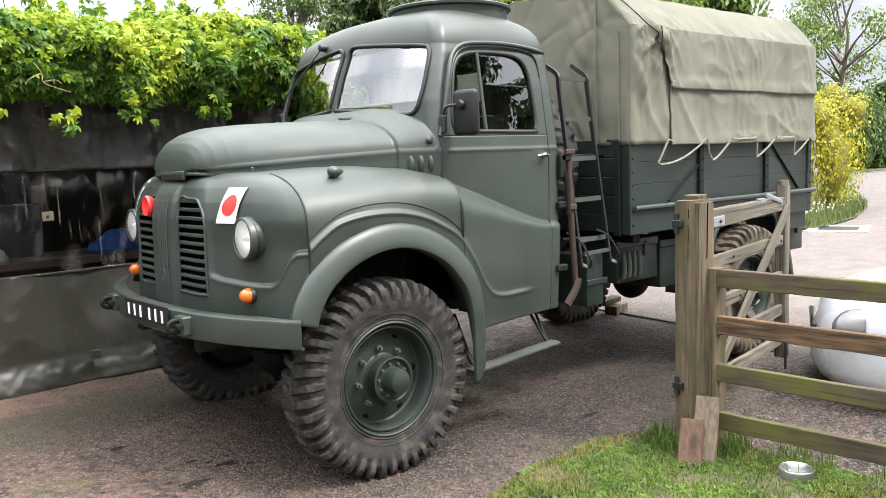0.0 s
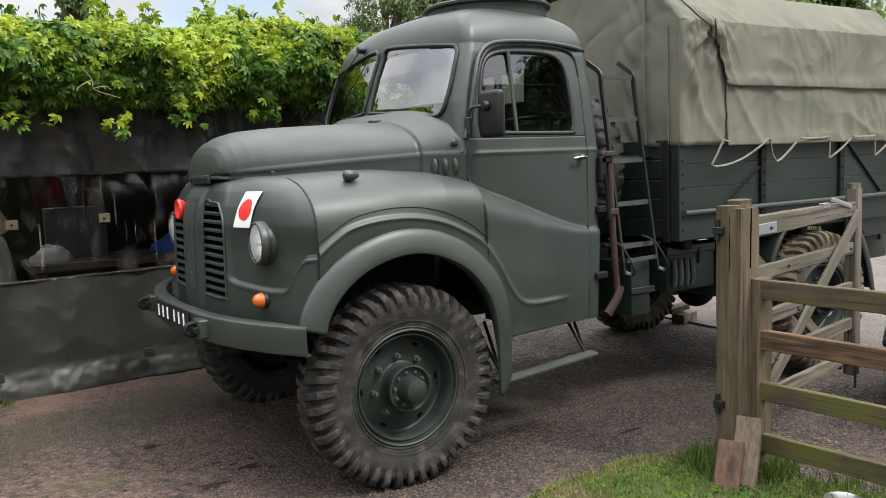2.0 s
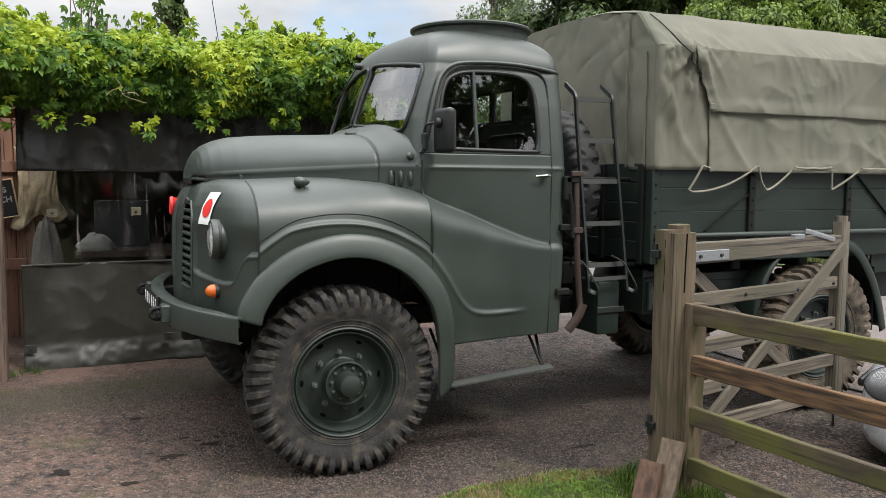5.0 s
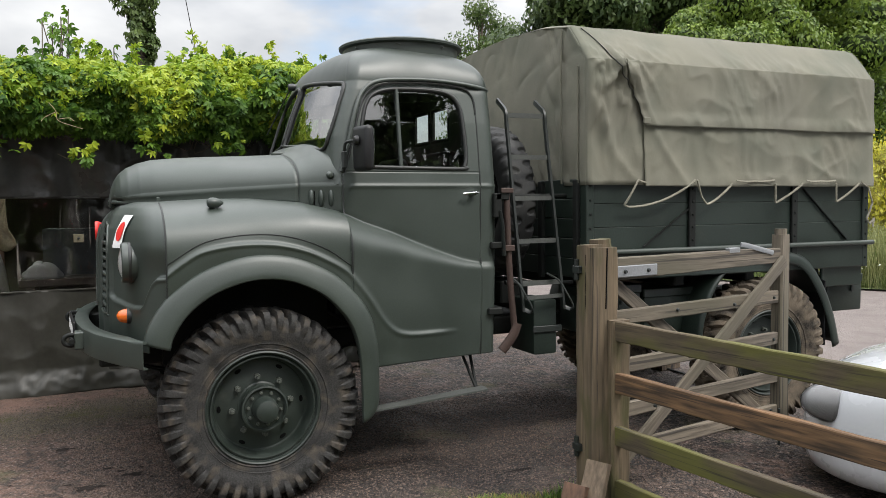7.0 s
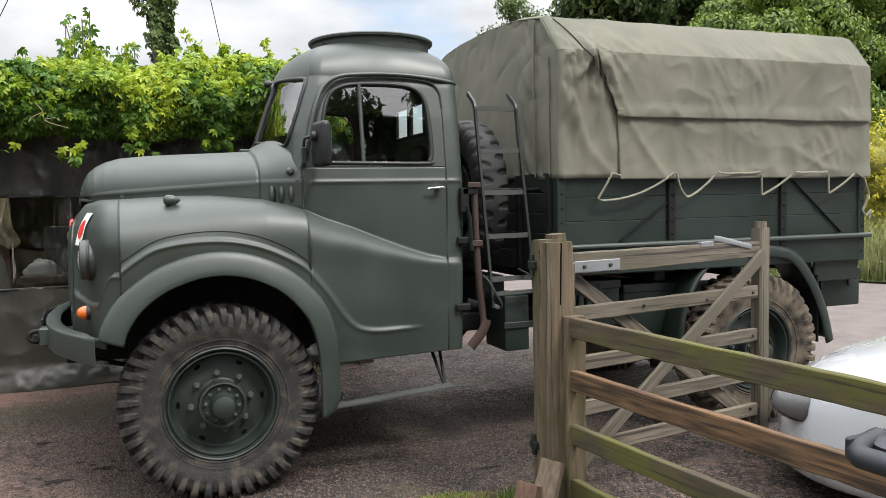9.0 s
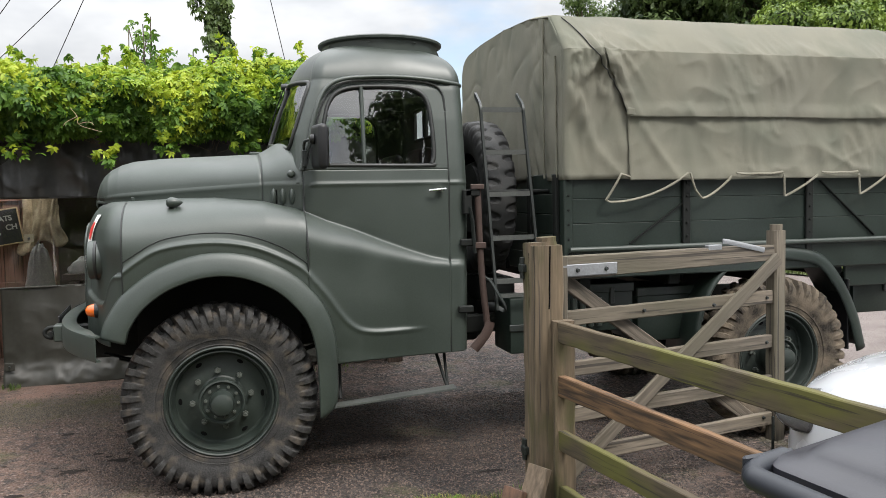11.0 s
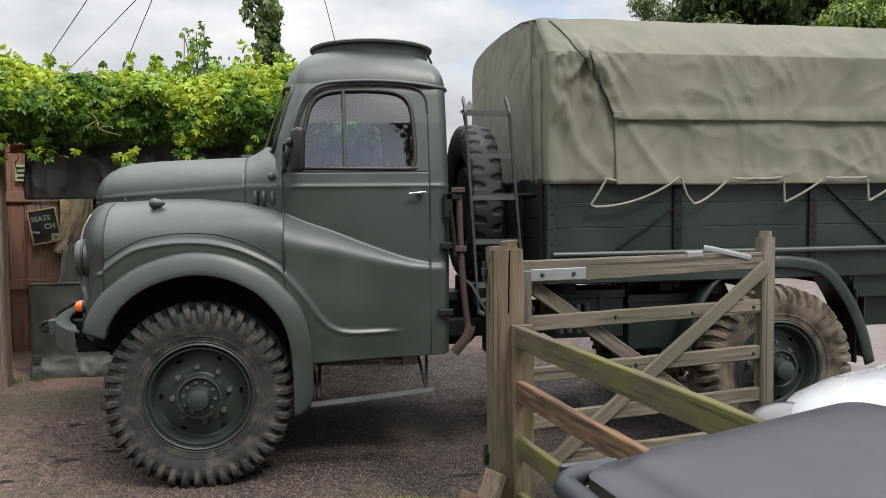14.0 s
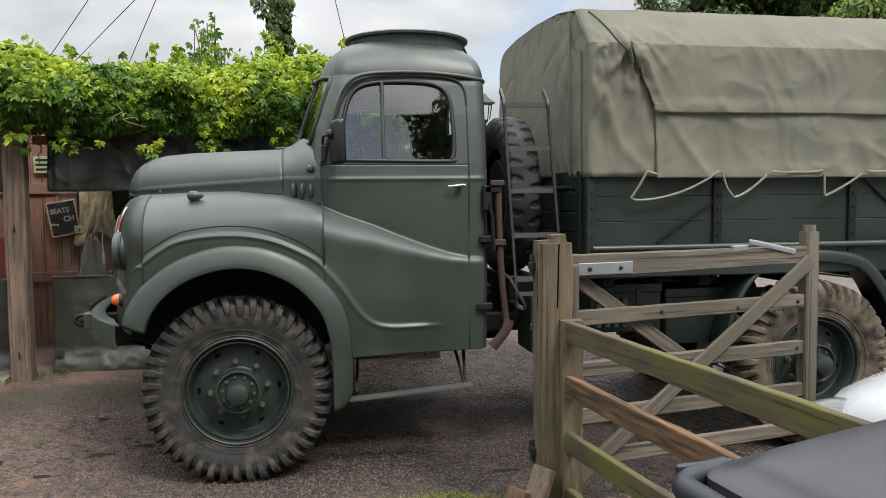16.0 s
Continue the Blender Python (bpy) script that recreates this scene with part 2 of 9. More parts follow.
grey_brace = material("grey_weathered_brace", (0.112, 0.092, 0.070), 0.85, vary=0.55, scale=4, grain=50, bump=0.8, depth=0.004, stretch=(0.07, 1, 1), cracks=((0.022, 0.018, 0.014), 70.0, 0.575), spread=0.24, spots=(0.078, 0.068, 0.046), spot_scale=2.2, spot_at=(0.46, 0.66), turn=36, spin=10.1)
grey_brace_down = material("grey_weathered_brace_down", (0.106, 0.087, 0.066), 0.85, vary=0.55, scale=4, grain=50, bump=0.8, depth=0.004, stretch=(0.07, 1, 1), cracks=((0.022, 0.018, 0.014), 70.0, 0.575), spread=0.24, spots=(0.078, 0.068, 0.046), spot_scale=2.2, spot_at=(0.46, 0.66), turn=-36, spin=10.1)
fence_wood = material("mossy_brown_rail_wood", (0.058, 0.043, 0.025), 0.85, vary=0.8, spread=0.26, scale=4, grain=46, bump=0.6, depth=0.003, stretch=(1, 0.09, 1), spots=(0.074, 0.070, 0.014), spot_scale=6.5, spot_at=(0.40, 0.60), per_object=0.3, cracks=((0.02, 0.016, 0.01), 95.0, 0.59), spin=7.6)
red_rail = material("red_brown_rail_wood", (0.120, 0.066, 0.031), 0.85, vary=0.8, spread=0.26, scale=4, grain=46, bump=0.6, depth=0.003, stretch=(1, 0.09, 1), spots=(0.052, 0.036, 0.020), spot_scale=2.2, spot_at=(0.48, 0.64), cracks=((0.025, 0.015, 0.01), 95.0, 0.59), spin=7.6)
old_post = material("dark_brown_timber", (0.098, 0.066, 0.048), 0.85, vary=0.7, spread=0.26, scale=4, grain=40, bump=0.7, depth=0.005, stretch=(1, 1, 0.07), cracks=((0.02, 0.014, 0.01), 95.0, 0.59))
chrome = material("bright_chrome", (0.75, 0.75, 0.74), 0.15, 1.0, vary=0.05, bump=0.0)
bright_white = material("lamp_white", (0.95, 0.95, 0.94), 0.30, 0.0, vary=0.04, bump=0.25, grain=90, depth=0.004)
steel = material("galvanised_steel", (0.23, 0.235, 0.24), 0.5, 0.6, vary=0.25, grain=90, bump=0.1)
worn_steel = material("worn_step_steel", (0.055, 0.058, 0.053), 0.6, 0.2, vary=0.35, grain=90, bump=0.15)
nut_paint = material("dusty_nut_paint", (0.060, 0.066, 0.056), 0.5, vary=0.3, bump=0.1)
hole_black = material("black_hole", (0.002, 0.002, 0.002), 0.9, vary=0.1, bump=0.0, spec=0.1)
dark_steel = material("dark_painted_steel", (0.011, 0.014, 0.0125), 0.5, vary=0.3, grain=90, bump=0.1)
rust = material("rusty_tool_steel", (0.034, 0.018, 0.013), 0.75, vary=0.35, scale=8, grain=80, bump=0.2)
white_paint = material("white_paint", (0.78, 0.78, 0.76), 0.5, vary=0.05, bump=0.03)
red_plastic = material("red_plastic", (0.72, 0.035, 0.03), 0.35, vary=0.08, bump=0.0)
black_plate = material("black_plate", (0.012, 0.012, 0.013), 0.35, vary=0.1, bump=0.0)
tarp = material("black_tarpaulin", (0.0340, 0.0325, 0.0290), 0.34, vary=0.4, scale=3, grain=30, bump=0.06, depth=0.006, rough_vary=0.12, spots=(0.042, 0.038, 0.034), spot_scale=3, spot_at=(0.48, 0.78), crease=0.3, crease_scale=4.0)
tarp_low = material("olive_black_tarpaulin", (0.0225, 0.0218, 0.0170), 0.46, vary=0.35, scale=3, grain=30, bump=0.06, depth=0.004, spec=0.42, spots=(0.030, 0.028, 0.023), spot_scale=3, spot_at=(0.48, 0.78), crease=0.35, crease_scale=2.2)
car_white = material("white_car_paint", (0.50, 0.51, 0.53), 0.25, vary=0.03, bump=0.0, coat=0.6, spots=None)
bin_plastic = material("dark_grey_bin_plastic", (0.013, 0.015, 0.020), 0.42, vary=0.15, grain=400, bump=0.1, depth=0.0008, spec=0.4)
bin_lid = material("grey_violet_bin_lid", (0.017, 0.017, 0.0225), 0.38, vary=0.35, scale=5, grain=300, bump=0.15, depth=0.001, spots=(0.028, 0.028, 0.034), spot_scale=3, spot_at=(0.5, 0.8), spec=0.45)
amber = material("amber_lens", (0.56, 0.105, 0.008), 0.2, vary=0.1, bump=0.0, coat=0.5)
window_glass = glass("window_glass", (0.93, 1.0, 0.98), 0.0, 0.90, 2.25)
rear_glass = glass("rear_window_glass", (0.97, 1.0, 0.98), 0.0, 0.95, 1.45)
screen_glass = glass("windscreen_glass", (0.95, 1.0, 0.98), 0.0, 0.86, 3.4)
lens_glass = glass("lamp_glass", (1, 1, 1), 0.08, 0.98, 1.4)
def plastic_sheet(name):
    m = glass(name, (0.95, 0.95, 0.93), 0.07, 0.90, 1.62)
    n, l = m.node_tree.nodes, m.node_tree.links
    out = n["Material Output"]
    first = out.inputs["Surface"].links[0].from_socket
    co, mp, nz, rg = n.new("ShaderNodeTexCoord"), n.new("ShaderNodeMapping"), n.new("ShaderNodeTexNoise"), n.new("ShaderNodeMapRange")
    mp.inputs["Scale"].default_value = (5, 5, 2.0)
    nz.inputs["Scale"].default_value, nz.inputs["Detail"].default_value = 2.0, 8.0
    rg.inputs["From Min"].default_value, rg.inputs["From Max"].default_value, rg.inputs["To Max"].default_value = 0.54, 0.80, 0.16
    df, mx = n.new("ShaderNodeBsdfDiffuse"), n.new("ShaderNodeMixShader")
    # long scratches and creases, and a wavy surface that breaks up its reflections
    sm, sn, sr, most = n.new("ShaderNodeMapping"), n.new("ShaderNodeTexNoise"), n.new("ShaderNodeMapRange"), n.new("ShaderNodeMath")
    sm.inputs["Scale"].default_value, sm.inputs["Rotation"].default_value = (34, 34, 1.7), (0, radians(4), 0)
    sn.inputs["Scale"].default_value, sn.inputs["Detail"].default_value, sn.inputs["Distortion"].default_value = 1.0, 4.0, 0.6
    sr.inputs["From Min"].default_value, sr.inputs["From Max"].default_value, sr.inputs["To Max"].default_value = 0.655, 0.72, 0.38
    most.operation = "MAXIMUM"
    l.new(co.outputs["Object"], sm.inputs["Vector"])
    l.new(sm.outputs["Vector"], sn.inputs["Vector"])
    l.new(sn.outputs["Fac"], sr.inputs["Value"])
    l.new(sr.outputs["Result"], most.inputs[1])
    wm, wz, wb = n.new("ShaderNodeMapping"), n.new("ShaderNodeTexNoise"), n.new("ShaderNodeBump")
    wm.inputs["Scale"].default_value = (6.0, 6.0, 1.6)
    wz.inputs["Scale"].default_value, wz.inputs["Detail"].default_value, wz.inputs["Distortion"].default_value = 1.0, 3.0, 1.0
    wb.inputs["Strength"].default_value, wb.inputs["Distance"].default_value = 0.5, 0.02
    l.new(co.outputs["Object"], wm.inputs["Vector"])
    l.new(wm.outputs["Vector"], wz.inputs["Vector"])
    l.new(wz.outputs["Fac"], wb.inputs["Height"])
    for node in n:
        if node.bl_idname == "ShaderNodeBsdfGlossy":
            l.new(wb.outputs["Normal"], node.inputs["Normal"])
    df.inputs["Color"].default_value = (0.32, 0.29, 0.265, 1)
    l.new(co.outputs["Object"], mp.inputs["Vector"])
    l.new(mp.outputs["Vector"], nz.inputs["Vector"])
    l.new(nz.outputs["Fac"], rg.inputs["Value"])
    l.new(rg.outputs["Result"], most.inputs[0])
    l.new(most.outputs[0], mx.inputs["Fac"])
    l.new(first, mx.inputs[1])
    l.new(df.outputs["BSDF"], mx.inputs[2])
    l.new(mx.outputs["Shader"], out.inputs["Surface"])
    return m


clear_sheet = plastic_sheet("clear_plastic_sheet")
vine_leaf = leaf_material("creeper_leaf", (0.028, 0.078, 0.012), (0.125, 0.228, 0.020), 0.52, 0.34)
vine_tip = leaf_material("creeper_young_leaf", (0.140, 0.250, 0.018), (0.36, 0.420, 0.030), 0.45, 0.34)
tree_leaf = leaf_material("tree_leaf", (0.045, 0.090, 0.020), (0.20, 0.28, 0.055))
dark_leaf = leaf_material("dark_conifer_leaf", (0.026, 0.050, 0.018), (0.105, 0.150, 0.045))
hedge_leaf = leaf_material("hedge_leaf", (0.032, 0.062, 0.016), (0.13, 0.185, 0.05))
yellow_leaf = leaf_material("golden_privet_leaf", (0.17, 0.19, 0.02), (0.52, 0.47, 0.035))
grass_leaf = leaf_material("grass_blade", (0.036, 0.075, 0.012), (0.155, 0.22, 0.040))
bark = material("tree_bark", (0.10, 0.08, 0.06), 0.9, vary=0.4, scale=6, grain=40, bump=0.6, depth=0.01)
# this colour carries the shade deep inside the foliage
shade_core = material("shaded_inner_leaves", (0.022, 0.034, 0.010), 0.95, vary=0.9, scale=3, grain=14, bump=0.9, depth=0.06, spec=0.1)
rubber_dusty = material("dusty_tyre_rubber", (0.040, 0.034, 0.027), 0.85, vary=0.6, spread=0.26, scale=9, grain=90, bump=0.5, depth=0.004, rough_vary=0.1, spec=0.2, spots=(0.130, 0.104, 0.076), spot_scale=9, spot_at=(0.36, 0.66))
bright_leaf = leaf_material("bright_tree_leaf", (0.046, 0.092, 0.016), (0.20, 0.275, 0.042))
bowl_steel = material("brushed_bowl_steel", (0.36, 0.36, 0.35), 0.38, 0.85, vary=0.2, grain=120, bump=0.05)
verge_leaf = leaf_material("verge_grass_blade", (0.050, 0.075, 0.020), (0.155, 0.185, 0.06))
seed_leaf = leaf_material("seeding_grass_blade", (0.10, 0.13, 0.035), (0.36, 0.36, 0.17))
dry_leaf = leaf_material("dry_grass_blade", (0.12, 0.10, 0.03), (0.30, 0.25, 0.09))
# the same for the privet: inner shade put into a yellow colour
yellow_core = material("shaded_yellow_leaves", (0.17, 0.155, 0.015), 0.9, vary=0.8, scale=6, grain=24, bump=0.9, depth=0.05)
rubber_spare = material("dark_spare_rubber", (0.014, 0.0142, 0.0140), 0.75, vary=0.5, scale=6, grain=60, bump=0.3, depth=0.003, spots=(0.035, 0.034, 0.031), spot_scale=8, spot_at=(0.5, 0.75))

# ---- building tools ----
def mesh_of(name, verts, faces, mat, smooth=True):
    me = bpy.data.meshes.new(name)
    me.from_pydata([tuple(v) for v in verts], [], [tuple(f) for f in faces])
    me.materials.append(mat)
    if smooth:
        me.polygons.foreach_set("use_smooth", [True] * len(me.polygons))
    me.update()
    return me


def part(name, me, mat, parent, label=""):
    """One mesh object (a bmesh or a mesh) under a thing or a part."""
    if isinstance(me, bmesh.types.BMesh):
        bm, me = me, bpy.data.meshes.new(name)
        bm.normal_update()
        bm.to_mesh(me)
        bm.free()
        me.materials.append(mat)
    ob = new(name, me)
    ob.parent = parent
    return tagged(ob, label)


def thing(name, label, category, group="", kind="", at=None):
    ob = new(name)
    ob.empty_display_size = 0.1
    if at is not None:
        ob.matrix_world = at
    return tagged(ob, label, category, group, kind)


def smooth_by_angle(me, degrees=35):
    me.polygons.foreach_set("use_smooth", [True] * len(me.polygons))
    me.set_sharp_from_angle(angle=radians(degrees))
    return me


def finish(bm, name, mat, degrees=35):
    me = bpy.data.meshes.new(name)
    bm.normal_update()
    bm.to_mesh(me)
    bm.free()
    me.materials.append(mat)
    return smooth_by_angle(me, degrees)


def box(bm, x0, x1, y0, y1, z0, z1, bevel=0.0, m=None, seg=1):
    """A block with bevelled edges, added to bm."""
    r = bmesh.ops.create_cube(bm, size=1.0)
    vs = r["verts"]
    sx, sy, sz = x1 - x0, y1 - y0, z1 - z0
    for v in vs:
        v.co = Vector(((x0 + x1) / 2 + v.co.x * sx, (y0 + y1) / 2 + v.co.y * sy, (z0 + z1) / 2 + v.co.z * sz))
    if bevel:
        es = list({e for v in vs for e in v.link_edges})
        out = bmesh.ops.bevel(bm, geom=es, offset=bevel, segments=seg, affect="EDGES", profile=0.5)
        vs = list({v for f in out["faces"] for v in f.verts} | {v for v in vs if v.is_valid})
    if m is not None:
        bmesh.ops.transform(bm, matrix=m, verts=vs)
    return vs


def slab(name, mat, x0, x1, y0, y1, z0, z1, bevel=0.004, m=None, seg=1):
    bm = bmesh.new()
    box(bm, x0, x1, y0, y1, z0, z1, bevel, m, seg)
    return finish(bm, name, mat)


def grid(rows, closed=False, both=False):
    """Vertices and faces of a sheet through rows of points."""
    n = len(rows[0])
    verts = [p for r in rows for p in r]
    faces = []
    for i in range(len(rows) - 1):
        for j in range(n if closed else n - 1):
            k = (j + 1) % n
            faces.append((i * n + j, i * n + k, (i + 1) * n + k, (i + 1) * n + j))
    return verts, faces


def spline(pts, n):
    """n points along a Catmull-Rom curve through pts."""
    p = [Vector(q) for q in pts]
    p = [p[0] * 2 - p[1]] + p + [p[-1] * 2 - p[-2]]
    out = []
    segs = len(p) - 3
    for i in range(n):
        s = i / (n - 1) * segs
        k = min(int(s), segs - 1)
        t = s - k
        a, b, c, d = p[k:k + 4]
        out.append(0.5 * ((2 * b) + (c - a) * t + (2 * a - 5 * b + 4 * c - d) * t * t + (3 * b - a - 3 * c + d) * t ** 3))
    return out


def interp(x, table):
    """Smooth value at x of a table of (x, value)."""
    if x <= table[0][0]:
        return table[0][1]
    for (a, va), (b, vb) in zip(table, table[1:]):
        if x <= b:
            return va + (vb - va) * (x - a) / (b - a)
    return table[-1][1]


def tube(pts, radius, n=8, closed=False, cap=True, flat=None):
    """Vertices and faces of a bar of round section along pts; flat: (width, height) for an oblong section."""
    p = [Vector(q) for q in pts]
    m = len(p)
    verts, faces = [], []
    side = None
    for i in range(m):
        a, b = (p[(i - 1) % m], p[(i + 1) % m]) if closed else (p[max(i - 1, 0)], p[min(i + 1, m - 1)])
        t = (b - a).normalized()
        if side is None:
            ref = Vector((0, 0, 1)) if abs(t.z) < 0.9 else Vector((0, 1, 0))
            side = t.cross(ref).normalized()
        side = (side - t * side.dot(t)).normalized()
        up = side.cross(t)
        for k in range(n):
            a = 2 * math.pi * (k + 0.5) / n
            w, h = (flat if flat else (radius, radius))
            q = p[i] + side * math.cos(a) * w + up * math.sin(a) * h
            verts.append(q)
    for i in range(m if closed else m - 1):
        j = (i + 1) % m
        for k in range(n):
            l = (k + 1) % n
            faces.append((i * n + k, i * n + l, j * n + l, j * n + k))
    if cap and not closed:
        faces += [tuple(reversed(range(n))), tuple(range((m - 1) * n, m * n))]
    return verts, faces


def bar(name, mat, pts, radius, n=8, closed=False, flat=None):
    v, f = tube(pts, radius, n, closed, True, flat)
    return smooth_by_angle(mesh_of(name, v, f, mat), 50)


def join(*sets):
    verts, faces = [], []
    for v, f in sets:
        k = len(verts)
        verts += list(v)
        faces += [tuple(i + k for i in q) for q in f]
    return verts, faces


def lathe(profile, n=48, centre=(0, 0, 0), axis="y"):
    """A turned form: profile of (radius, along)."""
    verts, faces = [], []
    for r, a in profile:
        for k in range(n):
            t = 2 * math.pi * k / n
            c, s = r * math.cos(t), r * math.sin(t)
            q = (c, a, s) if axis == "y" else (c, s, a) if axis == "z" else (a, c, s)
            verts.append((q[0] + centre[0], q[1] + centre[1], q[2] + centre[2]))
    for i in range(len(profile) - 1):
        for k in range(n):
            l = (k + 1) % n
            faces.append((i * n + k, i * n + l, (i + 1) * n + l, (i + 1) * n + k))
    return verts, faces


def turned(name, mat, profile, n=48, centre=(0, 0, 0), axis="y", degrees=40):
    v, f = lathe(profile, n, centre, axis)
    return smooth_by_angle(mesh_of(name, v, f, mat), degrees)


def inside(poly, a, b):
    hit = False
    for (x0, y0), (x1, y1) in zip(poly, poly[1:] + poly[:1]):
        if (y0 > b) != (y1 > b) and a < (x1 - x0) * (b - y0) / (y1 - y0) + x0:
            hit = not hit
    return hit


def soft(t):
    t = max(0.0, min(1.0, t))
    return t * t * (3 - 2 * t)


def moved(vf, m):
    return [m @ Vector(v) for v in vf[0]], vf[1]


def ground_z(x, y):
    return -0.065 - 0.022 * max(-2.5, min(1.3, x)) + 0.024 * max(-2.0, min(2.9, y))

# ---- the lorry ----
YC = 1.06          # centre line; the lorry points towards -x


def P(x, u, z):
    """A place on the lorry: u metres from its centre line towards the near side."""
    return (x, YC - u, z)


truck = thing("army_truck", "dark green vintage army lorry with canvas-topped cargo bed", "truck", at=pose(0.0, YC, 0.0))


def tpart(name, me, label="", parent=None, mat=None):
    ob = part(name, me, mat, parent or truck, label)
    if parent is None:
        ob.matrix_parent_inverse = truck.matrix_world.inverted()
    return ob


RIDGE = [(-0.46, 1.112), (-0.38, 1.172), (-0.29, 1.222), (-0.16, 1.248), (-0.02, 1.254), (0.10, 1.243), (0.22, 1.212), (0.33, 1.163), (0.424, 1.107),
         (0.482, 1.045), (0.554, 0.957), (0.627, 0.850), (0.686, 0.784), (0.746, 0.748), (0.838, 0.732), (0.992, 0.729), (1.15, 0.727)]
ARCH = [(-0.50, 0.78), (-0.475, 0.86), (-0.40, 0.968), (-0.28, 1.06), (-0.14, 1.115), (-0.015, 1.135), (0.11, 1.125), (0.22, 1.09),
        (0.33, 1.03), (0.42, 0.945), (0.49, 0.845), (0.53, 0.72), (0.545, 0.58), (0.548, 0.45), (0.548, 0.31)]
RIDGE_S = [(p.x, p.y) for p in spline([(a, b, 0) for a, b in RIDGE], 700)]
ARCH_S = [(p.x, p.y) for p in spline([(a, b, 0) for a, b in ARCH], 80)]
ra = np.array(RIDGE_S)


def ridge(x, z):
    """How far the pressed line and the panel under it stand proud."""
    d2 = (ra[:, 0] - x) ** 2 + (ra[:, 1] - z) ** 2
    k = int(d2.argmin())
    d = math.sqrt(d2[k])
    a, b = ra[max(k - 1, 0)], ra[min(k + 1, len(ra) - 1)]
    s = (b[0] - a[0]) * (z - a[1]) - (b[1] - a[1]) * (x - a[0])
    side = -1 if s > 0 else 1
    fade = 1 - soft((x - 0.95) / 0.2)
    return fade * (0.011 * math.exp(-(d / 0.0125) ** 2) + 0.009 * (soft(0.5 + side * d / 0.026)) * (1 - soft((d - 0.02) / 0.12)))


SWAGE = [(-0.43, 1.470), (-0.2, 1.482), (0.0, 1.482), (0.25, 1.458), (0.42, 1.415), (0.464, 1.396), (0.577, 1.345), (0.731, 1.290), (0.887, 1.225),
         (1.046, 1.165), (1.16, 1.128), (1.271, 1.105), (1.42, 1.10)]
BULGE = [(0.464, 0.165), (0.6, 0.135), (0.75, 0.10), (1.0, 0.058), (1.271, 0.026), (1.42, 0.02)]
ROLL = [(0.464, 0.20), (0.8, 0.13), (1.1, 0.075), (1.271, 0.05), (1.42, 0.045)]
CAB_W = [(0.55, 0.835), (0.9, 0.855), (1.3, 0.872), (1.54, 0.876), (1.62, 0.866), (1.9, 0.825), (2.07, 0.79), (2.13, 0.77)]
CAB_F = [(0.5, 0.24), (1.45, 0.26), (1.6, 0.32), (1.73, 0.337), (1.81, 0.350), (2.0, 0.414), (2.13, 0.468)]
BOW = 0.092         # how far the windscreen sweeps back towards its outer ends
XR = 1.392


def bulge(x, z):
    zs, h, b = interp(x, SWAGE), interp(x, ROLL), interp(x, BULGE)
    t = 1 - max(0.0, min(1.0, (zs - z) / h))
    return b * (1 - t ** 2.6) if z < zs else 0.0


def cab_contour(z):
    """Half of the cab's outline at a height, from the middle of the front round to the middle of the back, as (x, u)."""
    w, xf = interp(z, CAB_W), interp(z, CAB_F)
    r, rr = 0.070, 0.075
    pts = []
    for i in range(60):
        u = (w - r) * i / 60
        pts.append((xf + BOW * (u / 0.8) ** 2, u))
    x0 = xf + BOW * ((w - r) / 0.8) ** 2
    for i in range(14):
        a = math.pi / 2 * i / 14
        pts.append((x0 + r * 0.9 * (1 - math.cos(a)), w - r + r * math.sin(a)))
    x1, x2 = x0 + r * 0.9, XR - rr
    for i in range(96):
        x = x1 + (x2 - x1) * i / 96
        pts.append((x, w))
    for i in range(10):
        a = math.pi / 2 * i / 10
        pts.append((x2 + rr * math.sin(a), w - rr + rr * math.cos(a)))
    for i in range(61):
        pts.append((XR, (w - rr) * (1 - i / 60)))
    return pts


SIDE_WINDOW = [(0.566, 1.644), (0.556, 1.70), (0.572, 1.80), (0.596, 1.92), (0.620, 1.99), (0.662, 2.042), (0.745, 2.072), (0.88, 2.082), (1.02, 2.080),
               (1.105, 2.066), (1.158, 2.028), (1.184, 1.955), (1.195, 1.80), (1.195, 1.70), (1.180, 1.652), (1.145, 1.638)]
SCREEN = [(0.035, 1.815), (0.06, 1.800), (0.35, 1.778), (0.60, 1.750), (0.68, 1.744), (0.722, 1.766), (0.742, 1.82), (0.745, 1.95), (0.735, 2.05), (0.715, 2.092), (0.66, 2.114),
          (0.35, 2.150), (0.10, 2.172), (0.05, 2.160), (0.035, 2.12)]
BACK_PANES = ([(-0.40, 1.86), (-0.40, 2.07), (-0.13, 2.07), (-0.13, 1.86)], [(-0.08, 1.86), (-0.08, 2.07), (0.19, 2.07), (0.19, 1.86)])
ARCH_POLY = ARCH_S + [(-0.2, 0.25)]


